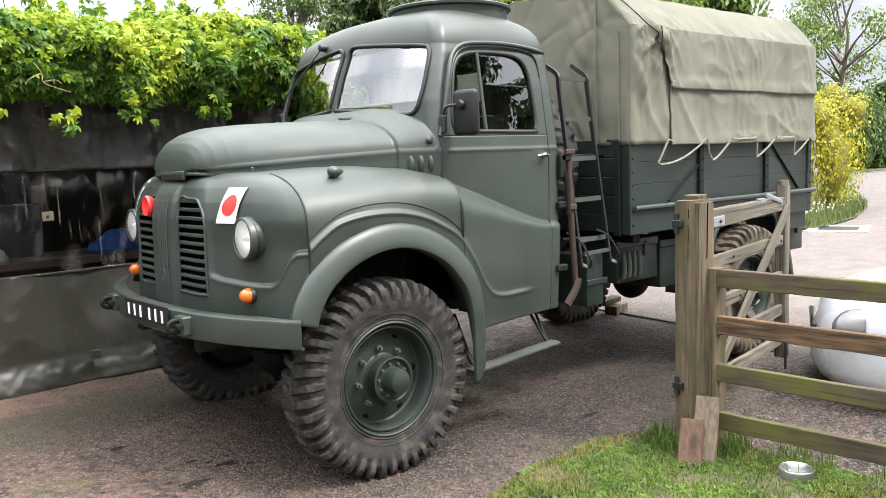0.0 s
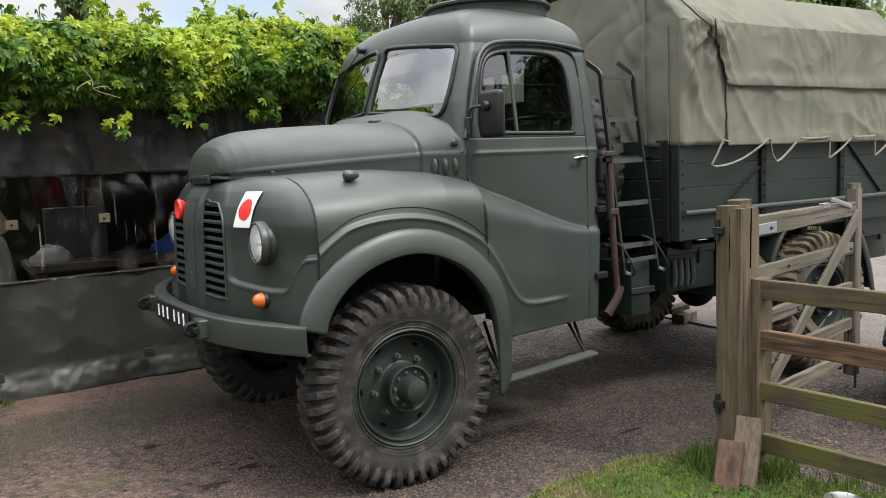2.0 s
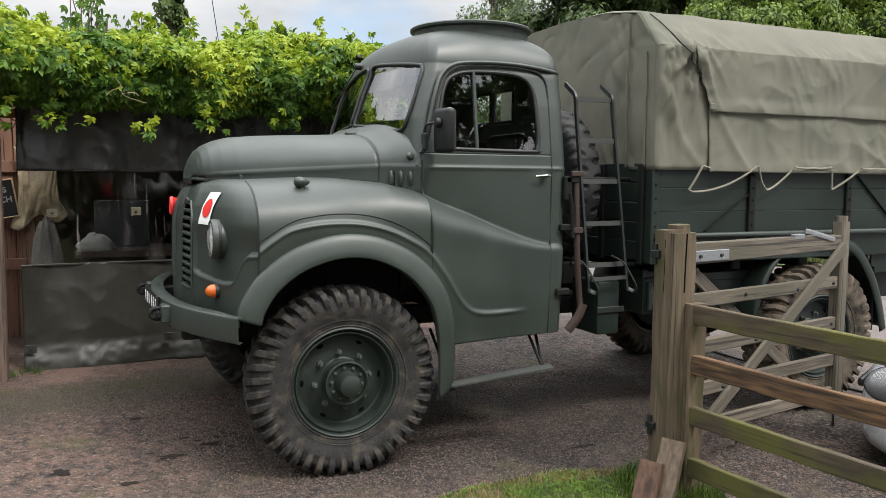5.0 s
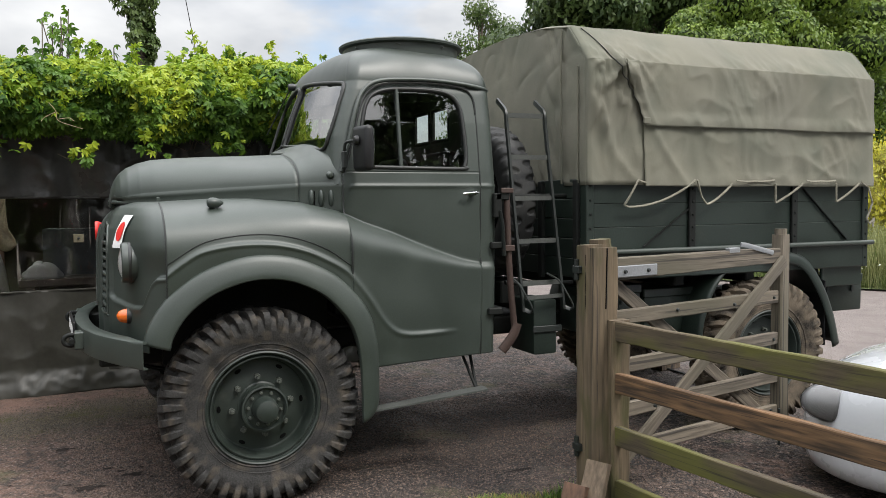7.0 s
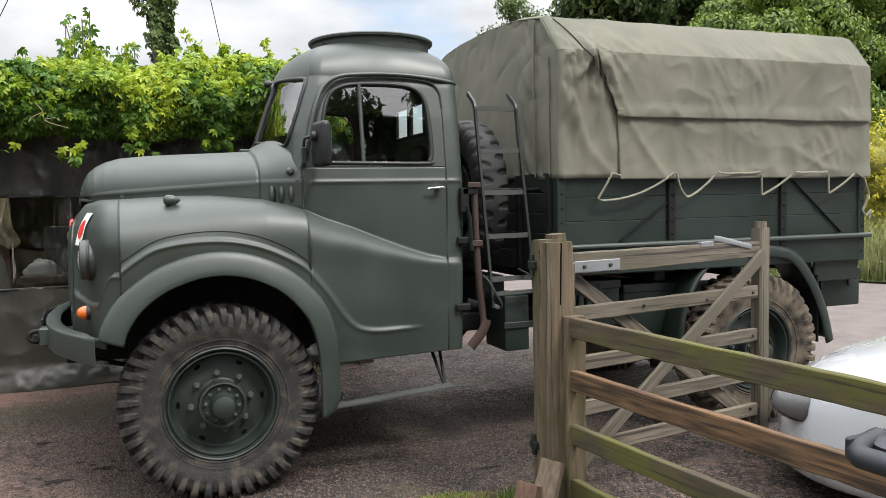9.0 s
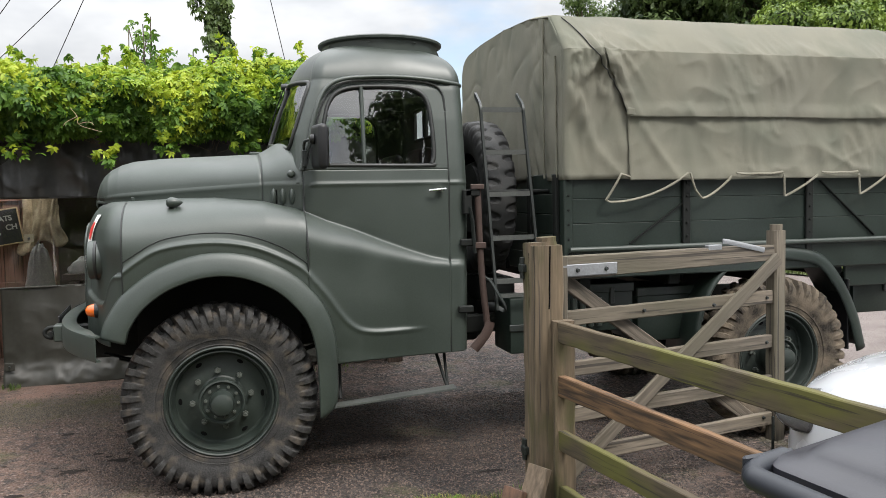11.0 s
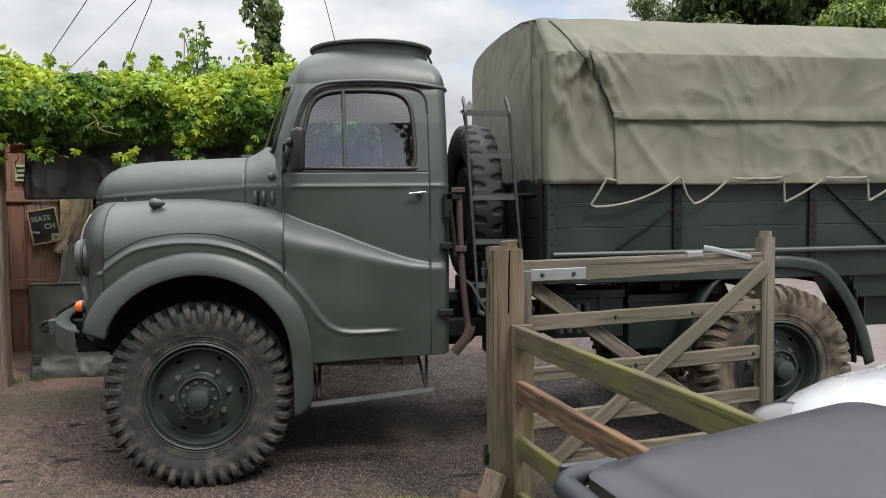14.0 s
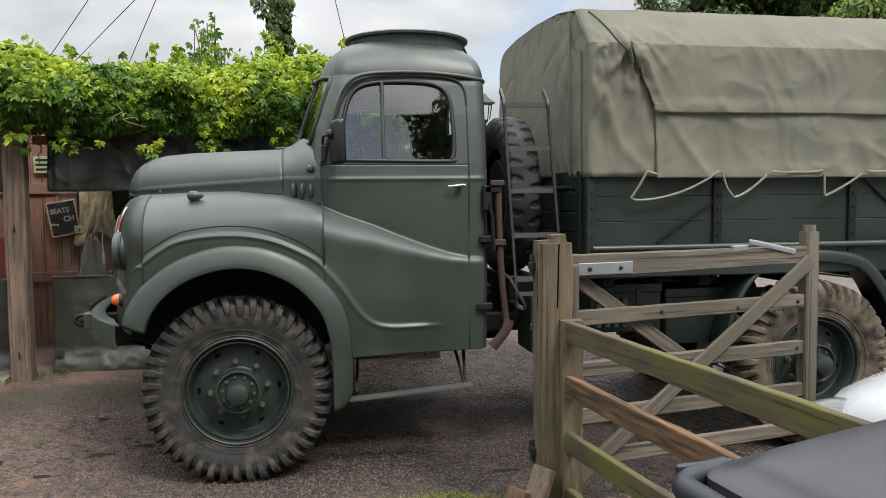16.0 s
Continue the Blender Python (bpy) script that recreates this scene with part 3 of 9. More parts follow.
def cab_shell():
    zs = [0.575 + 1.5456 * i / 194 for i in range(195)]
    rows = []
    for z_level in zs:
        row = []
        for x, u in cab_contour(z_level):
            # the rows follow the pressed line across the door
            z, zr = z_level, interp(max(x, 0.44), SWAGE)
            if z < 1.5:
                z = 0.575 + (z - 0.575) * (zr - 0.575) / 0.672 if z < 1.247 else zr + (z - 1.247) * (1.5 - zr) / 0.253
            if u > 0.7 and 0.44 < x < XR - 0.03 and z < 1.5:
                u += bulge(x, z) + (ridge(x, z) if z < 1.15 else 0)
            if 0.5 < x < XR and u > 0.6:
                u += 0.006 * math.exp(-((z - 1.541) / 0.009) ** 2)
            row.append((x, u, z))
        rows.append(row)
    top = rows[-1]
    zt = zs[-1]
    for i in range(1, 37):
        a = math.pi / 2 * i / 36
        k = math.cos(a) ** 0.55
        kz = (1 - k ** 9) ** 0.72
        round_off = soft((1 - k) / 0.30)
        row = []
        for x, u, _ in top:
            dx, du = (x - 0.94) / 0.46, u / 0.775
            rho = math.hypot(dx, du) + 1e-6
            goal = (abs(dx / rho) ** 2.6 + abs(du / rho) ** 2.6) ** (-1 / 2.6)
            q = k * (1 + (goal / rho - 1) * round_off)
            row.append((0.94 + (x - 0.94) * q, u * q, zt + kz * (0.243 - 0.035 * ((x - 0.94) * q / 0.44) ** 2)))
        rows.append(row)
    return rows


cab_rows = cab_shell()
n_col = len(cab_rows[0])
skins = {"cab": [], "doorskin": [], "screen": [], "side": []}
one_side = {"cab": {1: [], -1: []}, "back": {1: [], -1: []}}   # the back wall, whose window is off centre
for i in range(len(cab_rows) - 1):
    for j in range(n_col - 1):
        q = [cab_rows[i][j], cab_rows[i][j + 1], cab_rows[i + 1][j + 1], cab_rows[i + 1][j]]
        x, u, z = (sum(p[k] for p in q) / 4 for k in range(3))
        front, back = j < 72, j > 172
        if front and inside(SCREEN, u, z):
            skins["screen"].append(q)
        elif not front and not back and inside(SIDE_WINDOW, x, z):
            skins["side"].append(q)
        elif back and 1.8 < z < 2.08 and u < 0.45:
            for s in (1, -1):
                one_side["back" if any(inside(poly, s * u, z) for poly in BACK_PANES) else "cab"][s].append(q)
        elif front and z < 1.5:
            continue
        elif not back and ((z < 1.36 and x < 0.62 and inside(ARCH_POLY, x, z)) or (z < 1.545 and x < 0.456)):
            continue
        elif not front and not back and 0.458 < x < 1.272 and z < 2.135 and u > 0.6 and z < 1.62:
            skins["doorskin"].append(q)
        else:
            skins["cab"].append(q)
front_points = np.array([p for row in cab_rows for p in row[:76]])


def on_front(u, z):
    """How far forward the cab's front lies at a place across and up it."""
    d = (front_points[:, 1] - u) ** 2 + (front_points[:, 2] - z) ** 2
    k = np.argsort(d)[:4]
    w = 1 / (d[k] + 1e-7)
    return float((front_points[k, 0] * w).sum() / w.sum())


def skin_mesh(name, quads, mat, sides=(1, -1), push=0.0, extra=None):
    """A skin from patches of one half, laid on the sides given; extra: patches that lie on one side alone."""
    index, verts, faces = {}, [], []
    for s in sides:
        for q in quads + (extra[s] if extra else []):
            ids = []
            for x, u, z in q:
                key = (round(x, 5), round(u * s, 5), round(z, 5))
                if key not in index:
                    index[key] = len(verts)
                    verts.append(P(x, (u - push) * s, z))
                ids.append(index[key])
            ids = list(dict.fromkeys(ids))
            if len(ids) > 2:
                faces.append(ids if s > 0 else ids[::-1])
    me = mesh_of(name, verts, faces, mat)
    return me


def thick(ob, t):
    """Gives a sheet its thickness inwards."""
    m = ob.modifiers.new("thickness", "SOLIDIFY")
    m.thickness, m.offset = t, -1.0
    return ob


cab = thick(tpart("cab_body", skin_mesh("cab_body", skins["cab"], paint, extra=one_side["cab"])), 0.006)
for s in (1, -1):
    door = thick(tpart("door", skin_mesh("door", skins["doorskin"], paint, (s,)), "flush cab door with a pressed wing line"), 0.006)
    pane = tpart("side_window", skin_mesh("side_window", skins["side"], window_glass, (s,), 0.012), "", door)
    screen = tpart("windscreen", skin_mesh("windscreen", skins["screen"], screen_glass, (s,)), "split windscreen pane in a black rubber seal")
    for o in (pane, screen):
        o.visible_shadow = False
    if s < 0:
        pane.data.flip_normals()   # seen from within
    # seals round the openings
    loop = [Vector((p.x - 0.003, p.y, p.z)) for p in (Vector(P(on_front(q.x, q.y), s * q.x, q.y)) for q in spline([(u, z, 0) for u, z in SCREEN + SCREEN[:1]], 110)[:-1])]
    tpart("screen_seal", bar("screen_seal", seal, loop, 0.013, 8, True), "", screen)
    loop = spline([P(x, s * (interp(z, CAB_W) - 0.003), z) for x, z in SIDE_WINDOW + SIDE_WINDOW[:1]], 90)[:-1]
    tpart("window_seal", bar("window_seal", seal, loop, 0.012, 8, True), "", door)
    # quarter light bar
    tpart("window_bar", bar("window_bar", paint, [P(0.800, s * 0.852, 1.642), P(0.800, s * 0.79, 2.076)], 0.011), "", door)
    # drip moulding over the door
    drip = spline([P(0.452, s * 0.872, 1.62), P(0.496, s * 0.866, 1.765), P(0.538, s * 0.853, 1.93), P(0.592, s * 0.826, 2.050), P(0.685, s * 0.806, 2.112), P(0.86, s * 0.793, 2.133),
                   P(1.05, s * 0.790, 2.135), P(1.22, s * 0.789, 2.122), P(1.33, s * 0.776, 2.108), P(1.385, s * 0.73, 2.104), P(1.405, s * 0.66, 2.104)], 60)
    tpart("drip_rail", bar("drip_rail", paint, drip, 0.012, 8))
    # dark tube paints the drip rail's shadow, then runs into the rear door gap
    dark = spline([P(0.472, s * 0.868, 1.62), P(0.516, s * 0.862, 1.765), P(0.558, s * 0.848, 1.92), P(0.612, s * 0.822, 2.035), P(0.700, s * 0.802, 2.094), P(0.86, s * 0.792, 2.115),
                   P(1.05, s * 0.790, 2.117), P(1.20, s * 0.790, 2.100), P(1.262, s * 0.797, 2.05), P(1.274, s * 0.815, 1.95)], 60)
    tpart("door_gap", bar("door_gap", seal, dark, 0.006, 6), "", door)
    # gap lines of the door
    for pts in ([P(1.273, s * (interp(z, CAB_W) + bulge(1.272, z) - 0.001), z) for z in [0.58 + 0.08 * k for k in range(18)]],
                [P(0.459, s * (interp(z, CAB_W) + bulge(0.464, z) - 0.001), z) for z in [0.93 + 0.05 * k for k in range(14)]]):
        tpart("door_gap", bar("door_gap", seal, pts, 0.0045, 6), "", door)
    # handle
    hv = join(tube(spline([P(1.150, s * 0.905, 1.496), P(1.19, s * 0.912, 1.500), P(1.225, s * 0.912, 1.503), P(1.245, s * 0.905, 1.505)], 12), 0.007, 8),
              lathe([(0.0, 0.035), (0.012, 0.035), (0.016, 0.02), (0.019, 0.0)], 16, P(1.218, s * 0.876, 1.502)) if s < 0 else
              lathe([(0.0, -0.04), (0.012, -0.04), (0.016, -0.02), (0.019, 0.0)], 16, P(1.218, s * 0.876, 1.502)))
    tpart("door_handle", smooth_by_angle(mesh_of("door_handle", *hv, chrome)), "chrome door handle", door)

back = tpart("rear_window", skin_mesh("rear_window", [], rear_glass, extra=one_side["back"]), "two-pane rear cab window")
back.visible_shadow = False
back.data.flip_normals()   # seen from within
for poly in BACK_PANES:
    tpart("window_seal", bar("window_seal", seal, [P(XR, a + (c - a) * k / 6, b + (d - b) * k / 6) for (a, b), (c, d) in zip(poly, poly[1:] + poly[:1]) for k in range(6)], 0.014, 8, True), "", back)

# roof hatch ring
HX, HU = 1.004, 0.33
tpart("hatch_ring", turned("hatch_ring", paint, [(0.345, 2.11), (0.346, 2.29), (0.348, 2.345), (0.350, 2.366), (0.364, 2.370), (0.374, 2.374), (0.376, 2.386), (0.368, 2.393), (0.345, 2.391), (0.33, 2.37), (0.32, 2.28)],
                          72, P(HX, HU, 0), "z"), "round raised roof hatch ring")
tpart("hatch_lid", turned("hatch_lid", canvas, [(0.0, 2.385), (0.2, 2.384), (0.32, 2.380), (0.335, 2.37)], 48, P(HX, HU, 0), "z"))
for k in range(8):
    a = radians(22 + 45 * k)
    tpart("rivet", turned("rivet", paint, [(0.0, 0.006), (0.006, 0.004), (0.008, 0.0)], 10, P(HX + 0.356 * math.cos(a), HU + 0.356 * math.sin(a), 2.35), "z"))
tpart("hatch_stay", bar("hatch_stay", dark_steel, [P(1.36, 0.30, 2.38), P(1.385, 0.30, 2.33), P(1.375, 0.30, 2.24)], 0.008))

# wings
W_IN = [(-0.43, 0.50), (-0.2, 0.56), (0.0, 0.64), (0.25, 0.76), (0.462, 0.85)]
U_OUT, Z0, NB = 1.02, 1.20, -0.45


def wing_rows():
    rows = []
    for i in range(161):
        x = NB + (0.458 - NB) * i / 160
        zs, ui = interp(x, SWAGE), interp(x, W_IN)
        row = []
        falls = [math.cos(math.pi / 3 * k / 16) ** 0.8 for k in range(17)]
        falls += [falls[-1] * (1 - k / 34) for k in range(1, 35)]
        for t in falls:
            row.append((x, ui + (U_OUT - ui) * (1 - t ** 2.5) ** 0.4, Z0 + (zs - Z0) * t))
        for k in range(1, 81):
            row.append((x, U_OUT, Z0 - (Z0 - 0.72) * k / 80))
        rows.append([(x, u + (ridge(x, z) if z < 1.32 else 0), z) for x, u, z in row])
    return rows


wing_quads = []
wr = wing_rows()
for i in range(len(wr) - 1):
    for j in range(len(wr[0]) - 1):
        q = [wr[i][j], wr[i + 1][j], wr[i + 1][j + 1], wr[i][j + 1]]
        x, u, z = (sum(p[k] for p in q) / 4 for k in range(3))
        if not inside(ARCH_POLY, x, z):
            wing_quads.append(q[::-1])

# nose panel
NU = 1.02
GU = 0.03           # middle of the grille
NOSE_PLAN = [(p.x, p.y) for p in spline([(0.0, 0.272, 0), (0.30, 0.268, 0), (0.44, 0.255, 0), (0.51, 0.232, 0), (0.60, 0.203, 0), (0.77, 0.155, 0), (0.88, 0.112, 0), (0.95, 0.072, 0), (0.995, 0.030, 0), (1.02, 0.0, 0)], 80)]
NOSE_A = [(0.74, 0.99), (0.95, 1.0), (1.25, 0.97), (1.33, 0.91), (1.40, 0.80), (1.44, 0.70), (1.47, 0.55)]
LEDGE = [(0.46, 1.03), (0.49, 0.985), (0.54, 0.969), (0.70, 0.955), (0.80, 0.952), (0.875, 0.957), (0.905, 0.978), (0.935, 1.035), (0.962, 1.086), (0.983, 1.106), (1.02, 1.110)]


def nose_k(z):
    return (1 - max(0.0, min(1.0, (z - Z0) / (1.470 - Z0))) ** 2.5) ** (1 / 2.5)


def nose_x(u, z):
    """Where the nose panel's surface lies."""
    w = 0.50 + (NU - 0.50) * nose_k(z)
    x = NB - interp(z, NOSE_A) * interp(NU * min(1.0, abs(u) / w), NOSE_PLAN)
    # the pointed strip between the two grilles
    return x - 0.020 * soft((0.135 - abs(u - GU)) / 0.05) * (1 - soft((z - 1.36) / 0.08))


def nose_rows():
    rows = []
    for i in range(151):
        z = 0.74 + 0.73 * i / 150
        k = nose_k(z)
        w = 0.50 + (NU - 0.50) * k
        row = []
        for j in range(171):
            t = math.sin(j / 170 * math.pi / 2) ** 0.86
            u = w * t
            x = nose_x(u, z)
            # the lamps sit in a shallow pressing whose lower edge is a ledge
            zl = interp(u, LEDGE)
            on = soft((u - 0.468) / 0.03)
            fade = 1 - soft((z - 1.10) / 0.16)
            g = 0.017 * fade * soft((z - zl + 0.006) / 0.016) - 0.004 * math.exp(-((z - zl + 0.014) / 0.010) ** 2)
            row.append((x + on * g, u - on * g * 0.8 * soft((u - 0.85) / 0.15), z))
        rows.append(row)
    return rows


def grille_edge(u, z):
    return 0.152 < abs(u - GU) < 0.432 and 0.886 < z < 1.345 - 1.1 * max(0.0, abs(u - GU) - 0.34)


nose_quads = {1: [], -1: []}
nr = nose_rows()
for i in range(len(nr) - 1):
    for j in range(len(nr[0]) - 1):
        q = [nr[i][j], nr[i][j + 1], nr[i + 1][j + 1], nr[i + 1][j]]
        x, u, z = (sum(p[k] for p in q) / 4 for k in range(3))
        if (u > 0.88 and inside(ARCH_POLY, x, z)) or math.hypot(u - 0.740, z - 1.17) < 0.084 or (z < 0.80 and u > 0.93):
            continue
        for s in (1, -1):
            if not grille_edge(s * u, z):
                nose_quads[s].append(q)
thick(tpart("front_panel", skin_mesh("front_panel", [], paint, extra=nose_quads), "rounded front panel with pressed line"), 0.006)
for s in (1, -1):
    wing = thick(tpart("wing", skin_mesh("wing", wing_quads, paint, (s,)), "rounded front wing"), 0.006)
    # rolled lip of the wheel arch
    rows = []
    for i, (x, z) in enumerate(ARCH_S):
        a, b = ARCH_S[max(i - 1, 0)], ARCH_S[min(i + 1, len(ARCH_S) - 1)]
        t = Vector((b[0] - a[0], b[1] - a[1])).normalized()
        nx, nz = -t.y, t.x
        tip = max(0.0, (i - len(ARCH_S) + 6) / 5.2)
        behind = soft((i - 52) / 22)
        row = []
        # a flange that leans out to a crisp folded edge and ends rounded behind the wheel
        for o, u in ((0.066, 1.012), (0.061, 1.026), (0.052, 1.035), (0.030, 1.045), (0.005, 1.053), (-0.020, 1.059), (-0.040, 1.062), (-0.047, 1.061), (-0.050, 1.056), (-0.050, 1.035), (-0.048, 0.985)):
            o = -0.046 + (o + 0.046) * (1 - 0.15 * behind) * math.sqrt(max(0.03, 1 - tip ** 2))
            u = u - 0.012 * behind if u > 1.04 or o > -0.03 else u + (1.036 - u) * behind
            row.append(P(x + nx * o, s * u, z + nz * o))
        rows.append(row)
    v, f = grid(rows)
    lip = thick(tpart("arch_lip", smooth_by_angle(mesh_of("arch_lip", v, f if s < 0 else [q[::-1] for q in f], paint), 48), "", wing), 0.005)
    rows = []
    for x, z in [q for q in ARCH_S[::2] if q[0] < 0.30 or q[1] > 0.98]:
        k = 1.03
        rows.append([P(x * k, s * u, 0.6 + (z - 0.6) * 1.04) for u in (1.0, 0.8, 0.62, 0.50)])
    v, f = grid(rows)
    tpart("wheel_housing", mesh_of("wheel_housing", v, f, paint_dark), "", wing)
    rows = [[P(x + 0.012, s * u, z) for u in (1.03, 0.97, 0.90, 0.86)] for x, z in ARCH_S if x > 0.28 and 0.66 < z < 1.06]
    v, f = grid(rows)
    thick(tpart("splash_liner", mesh_of("splash_liner", v, f, rubber), "", wing), 0.005)
    # seam beads
    seam = spline([(-0.446, 1.169, 0), (-0.291, 1.262, 0), (-0.15, 1.293, 0), (-0.022, 1.301, 0), (0.10, 1.292, 0), (0.221, 1.262, 0), (0.34, 1.21, 0), (0.424, 1.151, 0), (0.453, 1.128, 0)], 50)
    pts = [P(p.x, s * (interp(p.x, W_IN) + (U_OUT - interp(p.x, W_IN)) * (1 - max(0.0, (p.y - Z0) / (interp(p.x, SWAGE) - Z0)) ** 2.5) ** 0.4 + 0.0005), p.y) for p in seam]
    tpart("wing_seam", bar("wing_seam", seal, pts, 0.003, 6), "", wing)
    pts = [P(NB - 0.002, s * (0.50 + (NU - 0.50) * nose_k(z) + 0.001), z) for z in [0.92 + 0.0108 * k for k in range(51)]]
    tpart("wing_seam", bar("wing_seam", seal, pts, 0.0045, 6), "", wing)

    # black wall added to keep light out of the wheel well
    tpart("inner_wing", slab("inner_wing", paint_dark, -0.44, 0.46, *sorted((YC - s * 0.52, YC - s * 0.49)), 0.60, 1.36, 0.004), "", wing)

# bonnet and scuttle
B_TOP = [(-0.660, 1.474), (-0.655, 1.512), (-0.648, 1.548), (-0.632, 1.590), (-0.61, 1.625), (-0.575, 1.655), (-0.52, 1.682), (-0.45, 1.702), (-0.3, 1.716), (-0.126, 1.724), (0.10, 1.732), (0.25, 1.738)]
B_W = [(-0.660, 0.165), (-0.655, 0.20), (-0.648, 0.235), (-0.632, 0.287), (-0.61, 0.33), (-0.575, 0.38), (-0.52, 0.43), (-0.45, 0.474), (-0.3, 0.535), (-0.126, 0.59), (0.10, 0.68), (0.25, 0.755)]
B_LOW = [(-0.655, 1.462), (-0.6, 1.455), (0.0, 1.455), (0.25, 1.44)]

B_EDGE = [(-0.655, 1.490), (-0.54, 1.500), (-0.16, 1.524), (0.25, 1.546)]


def hood_section(x, w, top, low, edge=1.548):
    edge, k = min(edge, top - 0.03), soft((x + 0.63) / 0.16)
    pts = [(w + 0.004 * k, low), (w + 0.004 * k, low + 0.3 * (edge - low)), (w + 0.003 * k, low + 0.7 * (edge - low)), (w + 0.006 * k, edge - 0.012), (w + 0.008 * k, edge), (w + 0.001, edge + 0.008 * k)]
    for i in range(1, 33):
        a = math.pi / 2 * i / 32
        pts.append((w * math.cos(a) ** (2 / 2.6), edge + (top - edge) * math.sin(a) ** (2 / 2.3)))
    return [(x, u, z) for u, z in pts]


xs = [-0.660 + 0.160 * (i / 40) ** 1.7 for i in range(40)] + [-0.5 + 0.75 * i / 40 for i in range(41)]
rows = [hood_section(x, interp(x, B_W), interp(x, B_TOP), interp(x, B_LOW), interp(x, B_EDGE)) for x in xs]
hq = [[rows[i][j], rows[i + 1][j], rows[i + 1][j + 1], rows[i][j + 1]][::-1] for i in range(len(rows) - 1) for j in range(len(rows[0]) - 1)]
bonnet = thick(tpart("bonnet", skin_mesh("bonnet", hq, paint), "long rounded bonnet"), 0.006)
# pressed bead: along the bonnet's side, up round its front and back over the top
for s in (1, -1):
    bead = [(x, interp(x, B_W) + 0.006, interp(x, B_EDGE)) for x in [0.245 - 0.0425 * k for k in range(21)]] + [(-0.628, 0.299, 1.494), (-0.641, 0.268, 1.502)]
    for x in (-0.646, -0.642, -0.634, -0.622, -0.605, -0.58, -0.55, -0.51, -0.46, -0.40, -0.33, -0.26, -0.18, -0.10):
        u, w, top, edge = 0.225 - 0.03 * (x + 0.646), interp(x, B_W), interp(x, B_TOP), min(interp(x, B_EDGE), interp(x, B_TOP) - 0.03)
        a = math.acos(min(1.0, u / w) ** 1.3)
        bead.append((x, u, edge + (top - edge) * math.sin(a) ** (2 / 2.3) - 0.0035 * soft((x + 0.40) / 0.30)))
    tpart("bonnet_bead", bar("bonnet_bead", paint, spline([P(x, s * u, z) for x, u, z in bead], 120), 0.0045, 6), "", bonnet)
S_TOP = [(0.25, 1.738), (0.30, 1.76), (0.345, 1.79), (0.40, 1.82), (0.50, 1.84)]
S_W = [(0.25, 0.755), (0.33, 0.80), (0.40, 0.84), (0.462, 0.869), (0.50, 0.87)]
rows = [hood_section(x, interp(x, S_W), interp(x, S_TOP), 1.37) for x in [0.253 + 0.206 * i / 20 for i in range(21)]]
hq = [[rows[i][j], rows[i + 1][j], rows[i + 1][j + 1], rows[i][j + 1]][::-1] for i in range(len(rows) - 1) for j in range(len(rows[0]) - 1)]
scuttle = thick(tpart("scuttle", skin_mesh("scuttle", hq, paint)), 0.006)
gap = [P(0.2515, s2 * (u + 0.001), z + 0.001) for s2, pts in ((1, rows[0]), (-1, rows[0][::-1])) for x, u, z in pts]
tpart("bonnet_gap", bar("bonnet_gap", seal, gap, 0.005, 6), "", bonnet)
for s in (1, -1):
    for k in range(3):
        m = Matrix.Translation(P(0.307 + 0.047 * k, s * (0.795 + 0.022 * k), 1.478)) @ Matrix.Diagonal((0.015, 0.034, 0.047, 1))
        bm = bmesh.new()
        bmesh.ops.create_uvsphere(bm, u_segments=16, v_segments=12, radius=1.0, matrix=m)
        tpart("vent_blister", finish(bm, "vent_blister", paint), "", scuttle)
        tpart("vent_slot", bar("vent_slot", hole_black, [P(0.324 + 0.047 * k, s * (0.803 + 0.022 * k), 1.442), P(0.324 + 0.047 * k, s * (0.803 + 0.022 * k), 1.515)], 0.006, 6), "", scuttle)
    tpart("scuttle_knob", turned("scuttle_knob", paint, [(0.0, -s * 0.022), (0.012, -s * 0.02), (0.02, -s * 0.008), (0.022, 0.0)], 16, P(0.40, s * 0.845, 1.60)), "", scuttle)
    # side lamp on the wing
    bullet = lathe([(0.0, -0.034), (0.012, -0.033), (0.021, -0.027), (0.027, -0.014), (0.0275, 0.0), (0.024, 0.016), (0.016, 0.033), (0.007, 0.045), (0.0, 0.049)], 24, P(-0.208, s * 0.875, 1.458), "x")
    neck = lathe([(0.018, 1.400), (0.015, 1.415), (0.010, 1.425), (0.011, 1.44)], 14, P(-0.20, s * 0.875, 0.0), "z")
    lamp = tpart("side_lamp", smooth_by_angle(mesh_of("side_lamp", *join(bullet, neck), paint), 50), "small painted bullet-shaped side lamp on the wing")
    # bonnet catch
    bm = bmesh.new()
    box(bm, -0.447, -0.425, -0.012, 0.012, -0.016, 0.016, 0.004, Matrix.Translation(P(0, s * 0.482, 1.478)))
    tpart("bonnet_catch", finish(bm, "bonnet_catch", paint), "", bonnet)
tpart("bonnet_badge", slab("bonnet_badge", paint, -0.012, 0.008, -0.155, 0.155, -0.024, 0.026, 0.012, Matrix.Translation(P(-0.656, 0.03, 1.462)), 3), "painted-over badge bar", bonnet)
for k in range(9):
    tpart("badge_rib", slab("badge_rib", dark_steel, -0.003, 0.0, -0.004, 0.004, -0.009, 0.009, 0.001, Matrix.Translation(P(-0.6695, -0.082 + 0.028 * k, 1.462))), "", bonnet)

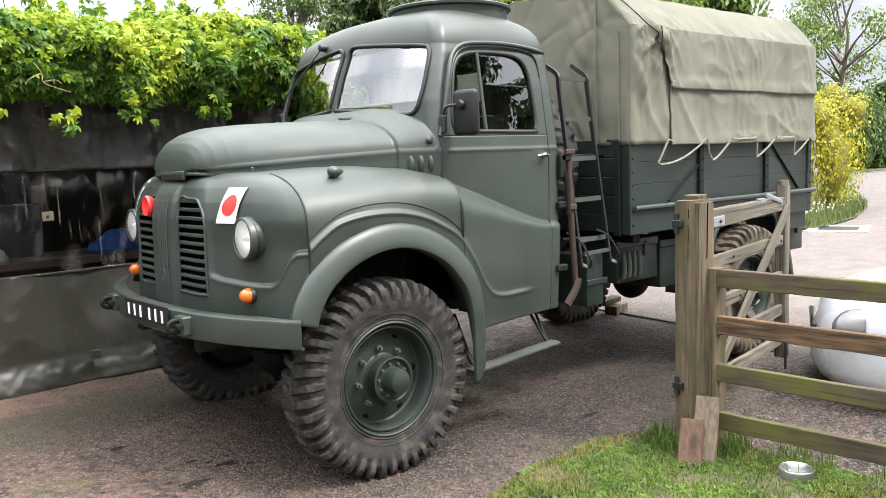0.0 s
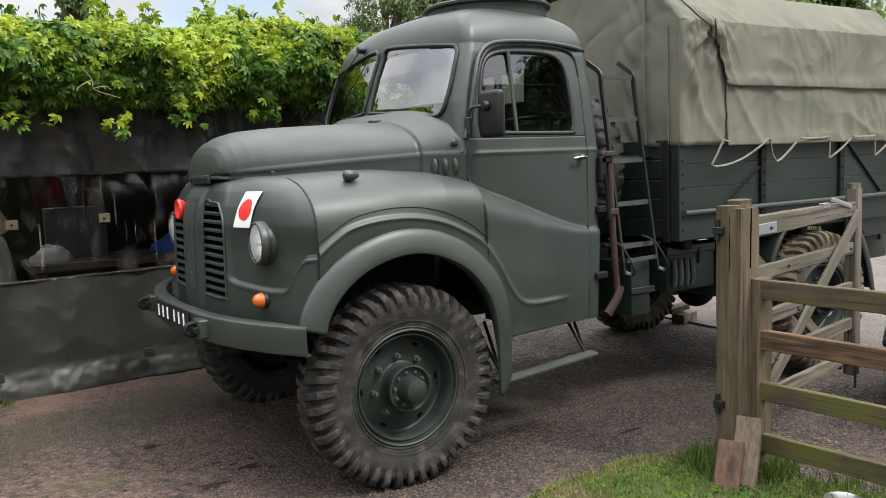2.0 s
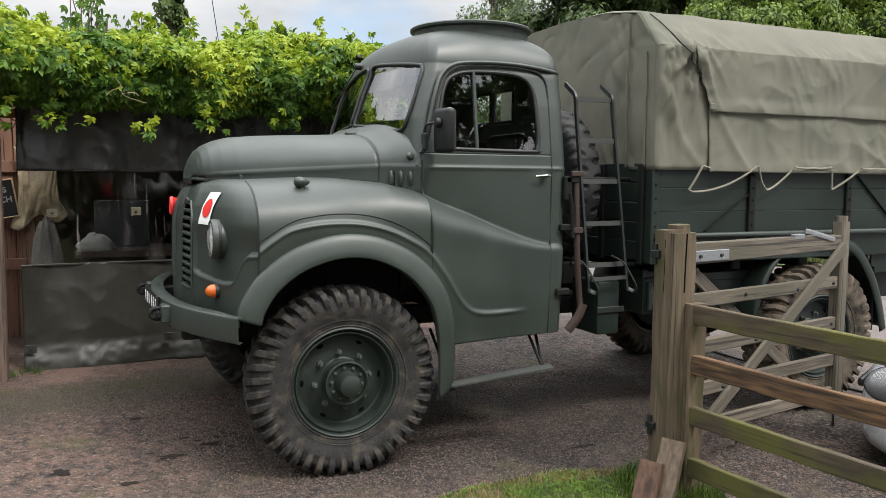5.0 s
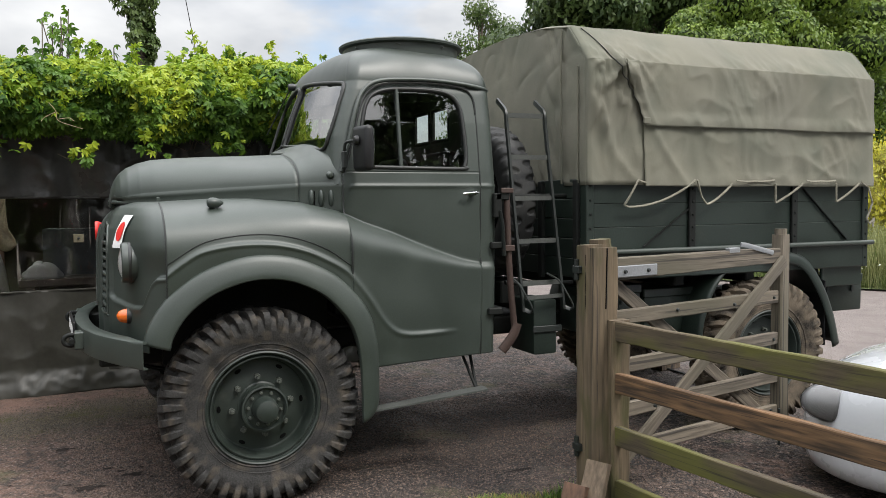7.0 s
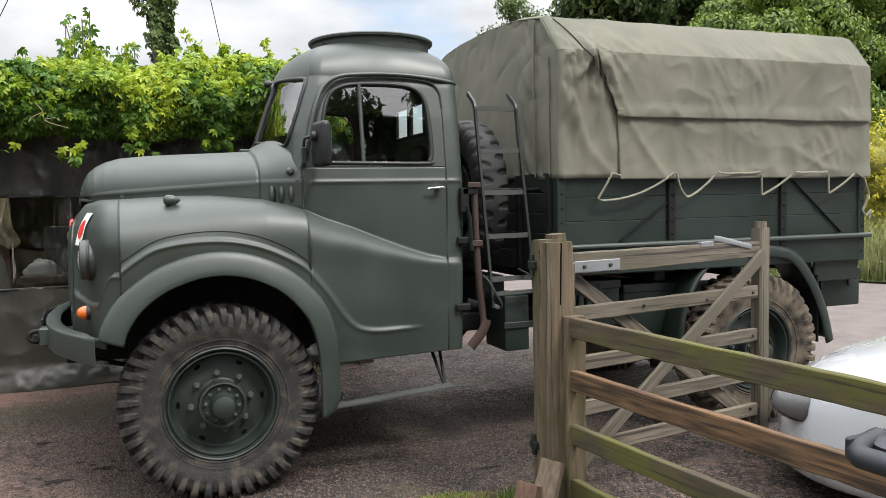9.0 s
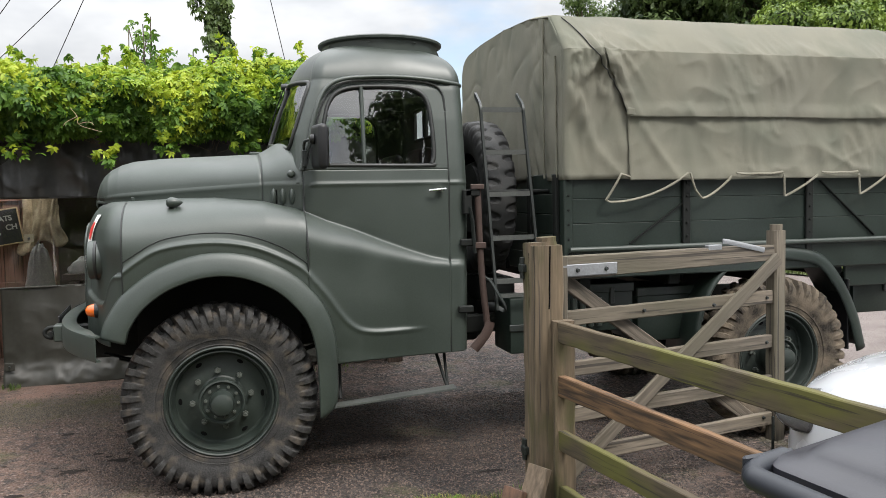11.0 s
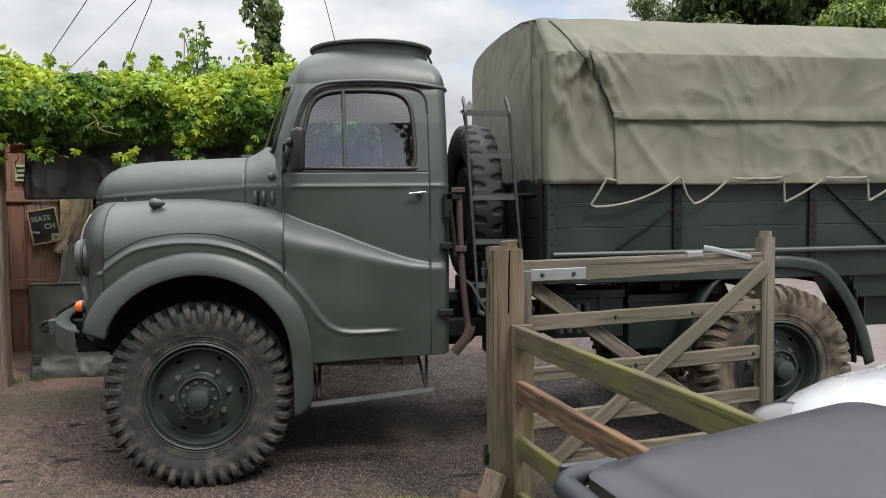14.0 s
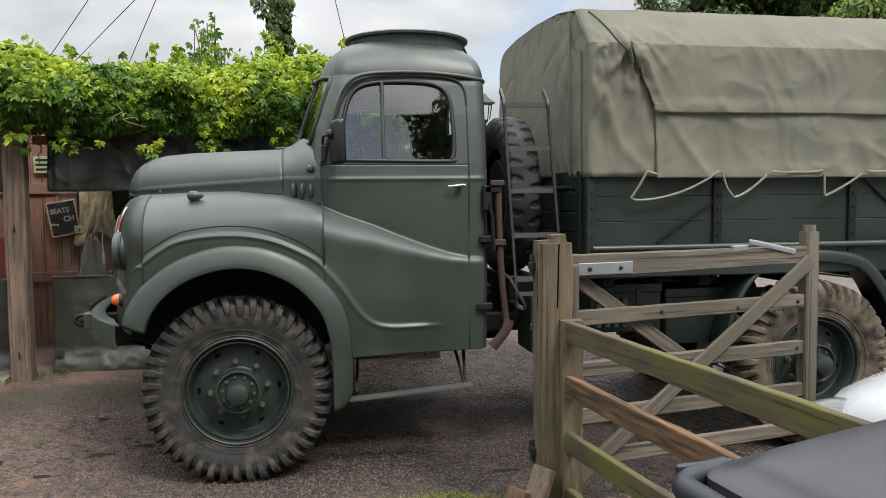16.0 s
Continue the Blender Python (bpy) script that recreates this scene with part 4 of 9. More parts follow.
for s in (1, -1):
    pts = [P(x, s * (interp(x, B_W) + 0.008), interp(x, B_LOW) + 0.006) for x in [-0.645 + 0.0448 * k for k in range(21)]]
    tpart("bonnet_gap", bar("bonnet_gap", seal, pts, 0.0055, 6), "", bonnet)
    pts = [P(x, s * (interp(x, W_IN) + 0.012), interp(x, SWAGE) - 0.002) for x in [0.25 + 0.02 * k for k in range(11)]]
    tpart("scuttle_gap", bar("scuttle_gap", seal, pts, 0.004, 6), "", scuttle)

# grille
# black sheet stands in for the shade behind the slats
tpart("radiator_core", mesh_of("radiator_core", *grid([[P(nose_x(u, z) + 0.055, u, z) for u in [GU - 0.45 + 0.09 * k for k in range(11)]] for z in (0.84, 1.0, 1.2, 1.36)]), hole_black))
for s in (1, -1):
    for k in range(12):
        z = 0.882 + 0.0413 * k
        end = 0.436 if z < 1.25 else 0.436 - 0.9 * (z - 1.25)
        rows = []
        for dz, dx in ((-0.007, 0.024), (-0.0085, 0.005), (-0.007, 0.000), (0.000, -0.001), (0.006, 0.000), (0.009, 0.006), (0.008, 0.026)):
            rows.append([P(nose_x(GU + s * v, z) + dx, GU + s * v, z + dz) for v in [0.148 + (end - 0.148) * i / 10 for i in range(11)]])
        v, f = grid(rows)
        tpart("grille_slat", smooth_by_angle(mesh_of("grille_slat", v, f, paint), 50))
    edge = [(0.150, 0.884), (0.30, 0.882), (0.425, 0.886), (0.436, 0.898), (0.436, 1.10), (0.434, 1.23), (0.415, 1.285), (0.37, 1.330), (0.33, 1.346), (0.25, 1.348), (0.150, 1.348), (0.148, 1.20), (0.148, 1.0)]
    loop = [P(nose_x(GU + s * q.x, q.y) - 0.001, GU + s * q.x, q.y) for q in spline([(a, b, 0) for a, b in edge + edge[:1]], 100)[:-1]]
    tpart("grille_frame", bar("grille_frame", paint, loop, 0.0075, 8, True))
for k in (-2, -1, 0, 1, 2):
    pts = [P(nose_x(GU + 0.026 * k, z) - 0.002, GU + 0.026 * k, z) for z in [0.90 + 0.0405 * i for i in range(12)]]
    tpart("grille_rib", bar("grille_rib", paint, pts, 0.007, 6))
    if k < 2:
        pts = [P(nose_x(GU + 0.013 + 0.026 * k, z) - 0.0015, GU + 0.013 + 0.026 * k, z) for z in (0.91, 1.0, 1.1, 1.2, 1.33)]
        tpart("rib_groove", bar("rib_groove", hole_black, pts, 0.0035, 5))
badge = [P(nose_x(GU, z) - 0.004, GU + v, z) for v, z in ((-0.016, 0.925), (0.016, 0.925), (0.017, 0.97), (0.0, 0.99), (-0.017, 0.97))]
tpart("grille_badge", bar("grille_badge", paint, badge, 0.006, 6, True))


def headlamp(s):
    c = P(-0.575, s * 0.740, 1.168)
    lamp = tpart("headlamp", turned("headlamp", paint, [(0.0, 0.10), (0.078, 0.095), (0.096, 0.03), (0.099, -0.01), (0.101, -0.050), (0.098, -0.061), (0.091, -0.065), (0.086, -0.061), (0.084, -0.045)], 40, c, "x"),
                 "round headlamp in a painted rim")
    tpart("rim_band", turned("rim_band", seal, [(0.1005, -0.018), (0.1035, -0.021), (0.1035, -0.030), (0.1005, -0.034)], 40, c, "x"), "", lamp)
    # white colour in the bowl stands in for its mirrored sky
    tpart("reflector", turned("reflector", bright_white, [(0.0, -0.012), (0.03, -0.018), (0.055, -0.031), (0.075, -0.047), (0.085, -0.056)], 40, c, "x"), "white reflector bowl", lamp)
    tpart("bulb", turned("bulb", white_paint, [(0.0, -0.060), (0.010, -0.056), (0.014, -0.042), (0.012, -0.02), (0.01, 0.0)], 14, c, "x"), "", lamp)
    g = tpart("lens", turned("lens", lens_glass, [(0.0, -0.081), (0.035, -0.078), (0.065, -0.069), (0.085, -0.057)], 40, c, "x"), "", lamp)
    g.visible_shadow = False
    xi = nose_x(0.745, 0.905) - 0.002
    ind = tpart("indicator", turned("indicator", amber, [(0.0, -0.048), (0.012, -0.046), (0.026, -0.036), (0.033, -0.020), (0.036, 0.0)], 24, P(xi - 0.006, s * 0.745, 0.905), "x"), "round amber indicator lamp")
    tpart("lamp_base", turned("lamp_base", seal, [(0.0, -0.008), (0.039, -0.007), (0.041, 0.016)], 24, P(xi, s * 0.745, 0.905), "x"), "", ind)


headlamp(1)
headlamp(-1)


def on_nose(u0, u1, z0, z1, skew, out, nu=8, nz=8):
    rows = []
    for i in range(nz + 1):
        z = z0 + (z1 - z0) * i / nz
        row = []
        for j in range(nu + 1):
            u = u0 + (u1 - u0) * j / nu + skew * i / nz
            row.append(P(nose_x(u, z) - out, u, z))
        rows.append(row)
    return grid(rows)


flag = tpart("marking_plate", mesh_of("marking_plate", *on_nose(0.548, 0.676, 1.236, 1.402, 0.030, 0.009, 12, 24), white_paint), "white square marking with a red disc")
verts = [P(nose_x(0.628, 1.320) - 0.0135, 0.628, 1.320)]
for k in range(28):
    a = 2 * math.pi * k / 28
    u, z = 0.628 + 0.047 * math.cos(a) + 0.008 * math.sin(a), 1.320 + 0.049 * math.sin(a)
    verts.append(P(nose_x(u, z) - 0.0125, u, z))
tpart("red_disc", mesh_of("red_disc", verts, [(0, 1 + k, 1 + (k + 1) % 28) for k in range(28)], red_plastic), "red disc", flag)
mark = tpart("marking_plate", mesh_of("marking_plate", *on_nose(-0.52, -0.42, 1.425, 1.440, 0.0, 0.006, 4, 2), white_paint), "white painted marks")
for u0, u1, z0, z1, lean in ((-0.60, -0.57, 1.265, 1.395, 0.05), (-0.55, -0.53, 1.31, 1.395, 0.03), (-0.545, -0.45, 1.388, 1.402, 0.0), (-0.545, -0.47, 1.335, 1.350, 0.0), (-0.47, -0.45, 1.345, 1.395, 0.0), (-0.62, -0.595, 1.235, 1.250, 0.0)):
    tpart("marking_bar", mesh_of("marking_bar", *on_nose(u0, u1, z0, z1, lean, 0.006, 3, 4), white_paint), "", mark)
poppy = tpart("red_poppy", turned("red_poppy", red_plastic, [(0.0, -0.02), (0.026, -0.024), (0.052, -0.042), (0.057, -0.028), (0.044, 0.0), (0.0, 0.0)], 28, P(nose_x(-0.18, 1.305), -0.18, 1.305), "x"), "red poppy badge on the grille")

# bumper with shackles and plate
B_PATH = spline([P(-0.575, 1.13, 0), P(-0.68, 0.95, 0), P(-0.775, 0.72, 0), P(-0.84, 0.42, 0), P(-0.868, 0.0, 0), P(-0.84, -0.42, 0), P(-0.775, -0.72, 0), P(-0.68, -0.95, 0), P(-0.575, -1.13, 0)], 60)
rows = []
for i, p in enumerate(B_PATH):
    a, b = B_PATH[max(i - 1, 0)], B_PATH[min(i + 1, 59)]
    t = (b - a).normalized()
    nx, ny = t.y, -t.x
    if nx > 0:
        nx, ny = -nx, -ny
    slim = 0.35 + 0.65 * soft(min(i, 59 - i) / 9)
    rows.append([(p.x - nx * d * slim, p.y - ny * d * slim, z) for d, z in ((0.075, 0.822), (0.07, 0.826), (0.012, 0.826), (0.003, 0.822), (0.0, 0.812), (0.0, 0.712), (0.003, 0.702), (0.012, 0.698), (0.075, 0.698), (0.075, 0.706), (0.012, 0.708), (0.010, 0.816), (0.075, 0.816))])
v, f = grid(rows)
v2 = len(rows[0])
bumper = tpart("bumper", smooth_by_angle(mesh_of("bumper", v, f + [tuple(range(v2)), tuple(range(59 * v2, 60 * v2))], paint), 40), "curved steel channel bumper")
plate = tpart("number_plate", slab("number_plate", black_plate, -0.006, 0.006, -0.255, 0.255, -0.052, 0.052, 0.003, Matrix.Translation(P(-0.878, 0.105, 0.785)) @ pose(0, 0, 0, 0, 0, 3.0)), "black plate with pale characters", bumper)
for k in range(6):
    yy = -0.205 + 0.075 * k + (0.035 if k > 2 else 0)
    tpart("plate_character", slab("plate_character", bright_white, -0.0085, -0.0065, yy - 0.010, yy + 0.010, -0.030, 0.030, 0.0, Matrix.Translation(P(-0.878, 0.105, 0.785)) @ pose(0, 0, 0, 0, 0, 3.0)), "", bumper)
for s in (1, -1):
    x = -0.845
    loop = [P(x - 0.035 + 0.036 * math.cos(a), s * 0.49, 0.765 + 0.028 * math.sin(a)) for a in [2 * math.pi * k / 20 for k in range(20)]]
    sh = tpart("tow_shackle", bar("tow_shackle", paint_dark, loop, 0.012, 8, True), "steel towing shackle", bumper)
    tpart("shackle_pin", bar("shackle_pin", paint_dark, [P(x - 0.03, s * 0.43, 0.765), P(x - 0.03, s * 0.55, 0.765)], 0.014, 10), "", bumper)
    tpart("shackle_plate", slab("shackle_plate", paint, -0.02, 0.05, -0.05, 0.05, -0.045, 0.045, 0.006, Matrix.Translation(P(x, s * 0.49, 0.765))), "", bumper)
    tpart("bumper_iron", slab("bumper_iron", paint_dark, -0.82, 0.2, -0.04, 0.04, 0.68, 0.79, 0.006, Matrix.Translation(P(0, s * 0.40, 0))), "", bumper)

# mirrors, wipers, bonnet trim
for s in (1, -1):
    c = P(0.540, s * 0.985, 1.735)
    bm = bmesh.new()
    box(bm, -0.028, 0.028, -0.076, 0.076, -0.118, 0.118, 0.024, Matrix.Translation(c) @ pose(0, 0, 0, 0, 0, s * 12), 3)
    mir = tpart("door_mirror", finish(bm, "door_mirror", rubber_clean, 50), "black rectangular door mirror on an arm")
    tpart("mirror_glass", slab("mirror_glass", chrome, 0.0285, 0.031, -0.06, 0.06, -0.10, 0.10, 0.0, Matrix.Translation(c) @ pose(0, 0, 0, 0, 0, s * 12)), "", mir)
    tpart("mirror_arm", bar("mirror_arm", dark_steel, spline([P(0.470, s * 0.87, 1.69), P(0.468, s * 0.90, 1.76), P(0.485, s * 0.935, 1.774), P(0.525, s * 0.985, 1.775)], 20), 0.008), "", mir)
    tpart("mirror_joint", turned("mirror_joint", rubber_clean, [(0.0, -0.055), (0.02, -0.052), (0.026, -0.04), (0.026, -0.03), (0.0, -0.028)], 20, P(0.540, s * 0.985, 1.775), "x"), "", mir)
    tpart("mirror_bracket", slab("mirror_bracket", dark_steel, -0.012, 0.012, -0.02, 0.02, -0.045, 0.045, 0.005, Matrix.Translation(P(0.468, s * 0.882, 1.68))), "", mir)
    if s > 0:
        continue
    wip = tpart("wiper", bar("wiper", dark_steel, [P(0.465, s * 0.30, 2.20), P(0.42, s * 0.42, 2.08), P(0.375, s * 0.62, 1.93)], 0.004), "thin windscreen wiper")
    tpart("wiper_motor", turned("wiper_motor", dark_steel, [(0.0, -0.03), (0.02, -0.025), (0.024, 0.0), (0.02, 0.03)], 16, P(0.475, s * 0.28, 2.215), "x"), "", wip)
tpart("bonnet_trim", slab("bonnet_trim", paint, -0.03, 0.07, -0.022, 0.022, -0.008, 0.012, 0.006, Matrix.Translation(P(0.235, 0.30, 1.737)), 2), "", bonnet)


# wheels
def build_wheel():
    """One bar-tread wheel, axle along y, outer face towards -y, centred on the origin."""
    bead = [(0.268, -0.070), (0.280, -0.088), (0.288, -0.097), (0.292, -0.110), (0.298, -0.112), (0.302, -0.108), (0.320, -0.112), (0.324, -0.112), (0.327, -0.1175), (0.331, -0.1165), (0.345, -0.121), (0.37, -0.128), (0.392, -0.131)]
    # carcass, and the worn face of the bars over it, from the shoulder to the middle of the tread: radius, along, radius, along, lead, half width
    bars = [(0.400, -0.1310, 0.400, -0.1325, -0.006, 0.0125), (0.420, -0.1290, 0.425, -0.1420, -0.003, 0.0155), (0.442, -0.122, 0.460, -0.1415, 0.003, 0.018), (0.458, -0.108, 0.489, -0.1250, 0.011, 0.0200),
            (0.465, -0.085, 0.501, -0.0900, 0.024, 0.0205), (0.468, -0.045, 0.503, -0.0450, 0.050, 0.020), (0.468, 0.0, 0.503, 0.0, 0.080, 0.019)]
    n_bar, per = 42, 20
    n = n_bar * per
    fine = [tuple(a + (b - a) * k / 3 for a, b in zip(p, q)) for p, q in zip(bars, bars[1:]) for k in range(3)] + [bars[-1]]
    near = [(r, y, r, y, 0.0, 0.0) for r, y in bead] + fine
    section = [(p, -1) for p in near] + [((a, -b, c, -d, e, h), 1) for a, b, c, d, e, h in near[-2::-1]]
    pitch = 2 * math.pi / n_bar
    verts = []
    for (r0, y0, r1, y1, lead, half), side in section:
        for k in range(n):
            a = 2 * math.pi * k / n
            rise = 0.0
            for s in ((-1, 1) if abs(y0) < 0.02 else (side,)):
                off = (a - lead * 1.1 - (0.5 * pitch if s > 0 else 0) + pitch / 2) % pitch - pitch / 2
                worn = 0.9 + 0.25 * noise.noise(Vector((round((a - off) / pitch) * 3.7, y0 * 20, s * 5)))
                if half:
                    rise = max(rise, worn * soft((half + 0.0020 - abs(off) * r1) / 0.0045))
            r, y = r0 + (r1 - r0) * rise, y0 + (y1 - y0) * rise
            verts.append((r * math.cos(a), y, r * math.sin(a)))
    faces = [(i * n + k, i * n + (k + 1) % n, (i + 1) * n + (k + 1) % n, (i + 1) * n + k) for i in range(len(section) - 1) for k in range(n)]
    rim = parent = part("wheel", turned("wheel", paint_wheel, [(0.292, -0.094), (0.290, -0.108), (0.282, -0.113), (0.275, -0.108), (0.272, -0.092), (0.267, -0.088), (0.263, -0.097), (0.257, -0.098), (0.251, -0.088),
                                           (0.245, -0.060), (0.238, -0.020), (0.230, -0.010), (0.19, -0.016), (0.165, -0.022), (0.13, -0.025), (0.120, -0.025)], 72, degrees=25), None, truck, "green steel wheel with a bar-tread tyre")
    part("tyre", smooth_by_angle(mesh_of("tyre", verts, faces, rubber), 42), None, parent, "worn bar-tread tyre")
    part("rim_back", turned("rim_back", paint_dark, [(0.27, -0.09), (0.24, 0.02), (0.22, 0.08), (0.0, 0.08)], 40), None, rim)
    hub = part("hub", turned("hub", paint_wheel, [(0.126, -0.020), (0.112, -0.030), (0.103, -0.046), (0.101, -0.075), (0.108, -0.112), (0.116, -0.122), (0.116, -0.131), (0.108, -0.133), (0.101, -0.125), (0.098, -0.113), (0.066, -0.113), (0.062, -0.120), (0.060, -0.176), (0.054, -0.192), (0.03, -0.200), (0.0, -0.201)], 48, degrees=25), None, parent, "bolted wheel hub")
    def stud_mesh(r, h):
        bm = bmesh.new()
        bmesh.ops.create_cone(bm, cap_ends=True, segments=6, radius1=r, radius2=r * 0.95, depth=h, matrix=pose(0, -h / 2, 0, 90, 0, 0))
        bmesh.ops.create_cone(bm, cap_ends=True, segments=8, radius1=r * 0.5, radius2=r * 0.5, depth=h * 1.9, matrix=pose(0, -h * 0.95, 0, 90, 0, 0))
        return finish(bm, "wheel_nut", nut_paint)
    nut, small = stud_mesh(0.0165, 0.022), stud_mesh(0.0095, 0.010)
    for k in range(8):
        a = 2 * math.pi * (k + 0.3) / 8
        o = part("wheel_nut", nut, None, rim)
        o.matrix_basis = pose(0.150 * math.cos(a), -0.022, 0.150 * math.sin(a))
    for k in range(10):
        a = 2 * math.pi * k / 10
        o = part("hub_bolt", small, None, rim)
        o.matrix_basis = pose(0.082 * math.cos(a), -0.113, 0.082 * math.sin(a))
    hole = turned("vent_hole", hole_black, [(0.0, -0.004), (0.012, -0.003), (0.0135, 0.002)], 16)
    for k in range(6):
        a = 2 * math.pi * (k + 0.15) / 6
        o = part("vent_hole", hole, None, rim)
        o.matrix_basis = pose(0.210 * math.cos(a), -0.0145, 0.210 * math.sin(a)) @ pose(0, 0, 0, 0, -math.degrees(a), 0) @ Matrix.Diagonal((0.75, 1, 1.35, 1))


    return rim


def spare_tyre_mesh():
    """A rounded tyre whose crown is cut by short lens-shaped cross grooves, staggered from side to side."""
    prof = [(0.29, -0.09), (0.32, -0.108), (0.36, -0.122), (0.40, -0.132), (0.435, -0.133), (0.465, -0.124), (0.486, -0.105)]
    prof += [(0.497 - 0.9 * y * y, y) for y in [-0.09 + 0.01 * k for k in range(19)]]
    prof += [(r, -y) for r, y in prof[6::-1]]
    verts, n, slots = [], 360, 30
    for r, y in prof:
        for k in range(n):
            a = 2 * math.pi * k / n
            cut = 0.0
            if r > 0.43:
                ph = (a * slots / (2 * math.pi) + (0.5 if y > 0 else 0.0) + 1.2 * abs(y)) % 1.0
                across = max(0.0, 1 - ((abs(y) - 0.085) / 0.062) ** 2)
                cut = 0.016 * soft((0.5 * math.sqrt(across) - abs(ph - 0.5) * 2.0) / 0.16)
            q = r - cut
            verts.append((q * math.cos(a), y, q * math.sin(a)))
    faces = [(i * n + k, i * n + (k + 1) % n, (i + 1) * n + (k + 1) % n, (i + 1) * n + k) for i in range(len(prof) - 1) for k in range(n)]
    return smooth_by_angle(mesh_of("tyre", verts, faces, rubber_spare), 50)


first = build_wheel()
first.matrix_parent_inverse = truck.matrix_world.inverted()
first.matrix_basis = pose(0, YC - 0.865, 0.425, 0, 7, 0)
for x, u, z, spin, flip in ((0, -0.865, 0.425, 30, 180), (3.385, 0.865, 0.42, 21, 0), (3.385, -0.865, 0.42, 50, 180), (1.655, 0.22, 1.45, 10, 90)):
    w = copy_thing(first, pose(x, YC - u, z, 0, 0, flip) @ pose(0, 0, 0, 0, spin, 0) @ Matrix.Diagonal((1, 0.78 if flip == 90 else 1, 1, 1)))
    if x > 3:
        for o in w.children:
            if o.name.startswith("tyre"):
                o.data = o.data.copy()
                o.data.materials[0] = rubber_dusty
    if flip == 90:
        for o in w.children:
            if o.name.startswith("tyre"):
                o.data = spare_tyre_mesh()

# cargo bed
BX0, BX1, BU = 1.945, 4.33, 0.94
bed = tpart("cargo_bed", slab("cargo_bed", paint_bed, BX0, BX1, YC - BU + 0.03, YC + BU - 0.03, 1.02, 1.12, 0.006), "dark green planked cargo bed with a side rail")
for s in (1, -1):
    for k in range(3):
        z0 = 1.145 + 0.1445 * k
        y0, y1 = sorted((YC - s * BU, YC - s * (BU - 0.03)))
        tpart("side_plank", slab("side_plank", paint_bed, BX0 + 0.01, BX1 - 0.01, y0, y1, z0, z0 + 0.1430, 0.0025), "", bed)
    tpart("side_rail", bar("side_rail", paint, [P(BX0 + 0.02, s * (BU + 0.03), 1.138), P(BX1 + 0.03, s * (BU + 0.03), 1.138)], 0.017, 10), "", bed)
    tpart("sill", slab("sill", paint_bed, BX0, BX1, *sorted((YC - s * (BU + 0.012), YC - s * (BU - 0.03))), 0.965, 1.125, 0.008), "", bed)
    for x in (2.735, 3.615):
        y0, y1 = sorted((YC - s * (BU + 0.022), YC - s * BU))
        tpart("stake", slab("stake", paint_dark, x - 0.026, x + 0.026, y0, y1, 1.06, 1.60, 0.005), "", bed)
        for kz in range(5):
            tpart("bolt_head", turned("bolt_head", paint_dark, [(0.0, -s * 0.008), (0.007, -s * 0.007), (0.009, 0.0)], 8, P(x, s * (BU + 0.022), 1.20 + 0.08 * kz)), "", bed)
    for x, y in ((BX0 + 0.02, 0.05), (BX1 - 0.025, 0.04)):
        tpart("corner_post", slab("corner_post", paint_bed, x - 0.028, x + 0.028, *sorted((YC - s * (BU + 0.014), YC - s * (BU - 0.05))), 0.965, 1.60, 0.006), "", bed)
        for kz in range(7):
            tpart("bolt_head", turned("bolt_head", paint_dark, [(0.0, -s * 0.007), (0.006, -s * 0.006), (0.008, 0.0)], 8, P(x, s * (BU + 0.014), 1.03 + 0.085 * kz)), "", bed)
    for xa, za, xb, zb in ((2.72, 1.40, 2.36, 1.165), (2.36, 1.55, 2.22, 1.165), (3.70, 1.52, 4.12, 1.165)):
        pts = [P(xa, s * (BU + 0.006), za), P(xb, s * (BU + 0.006), zb)]
        if s > 0 and xa != 2.36:
            tpart("strap", bar("strap", paint_dark, pts, 0.006, 6, False, (0.012, 0.005)), "", bed)
for k in range(5):
    z0 = 0.98 + 0.122 * k
    tpart("head_plank", slab("head_plank", paint_bed, BX0 - 0.004, BX0 + 0.024, YC - BU + 0.032, YC + BU - 0.032, z0, z0 + 0.119, 0.004), "", bed)
    tpart("tail_plank", slab("tail_plank", paint_bed, BX1 - 0.024, BX1 + 0.004, YC - BU + 0.032, YC + BU - 0.032, z0, z0 + 0.119, 0.004), "", bed)
for u in (0.86, 0.45, 0.0, -0.45, -0.86):
    tpart("head_stake", slab("head_stake", paint_dark, BX0 - 0.03, BX0 - 0.004, YC - u - 0.025, YC - u + 0.025, 0.96, 1.58, 0.004), "", bed)

# chassis
for s in (1, -1):
    tpart("chassis_rail", slab("chassis_rail", paint_dark, -0.75, 4.30, YC - s * 0.40 - 0.035, YC - s * 0.40 + 0.035, 0.60, 0.715, 0.01))
for x in (2.1, 2.7, 3.3, 3.9):
    tpart("bed_bearer", slab("bed_bearer", paint_dark, x - 0.04, x + 0.04, YC - 0.88, YC + 0.88, 0.90, 1.02, 0.008))
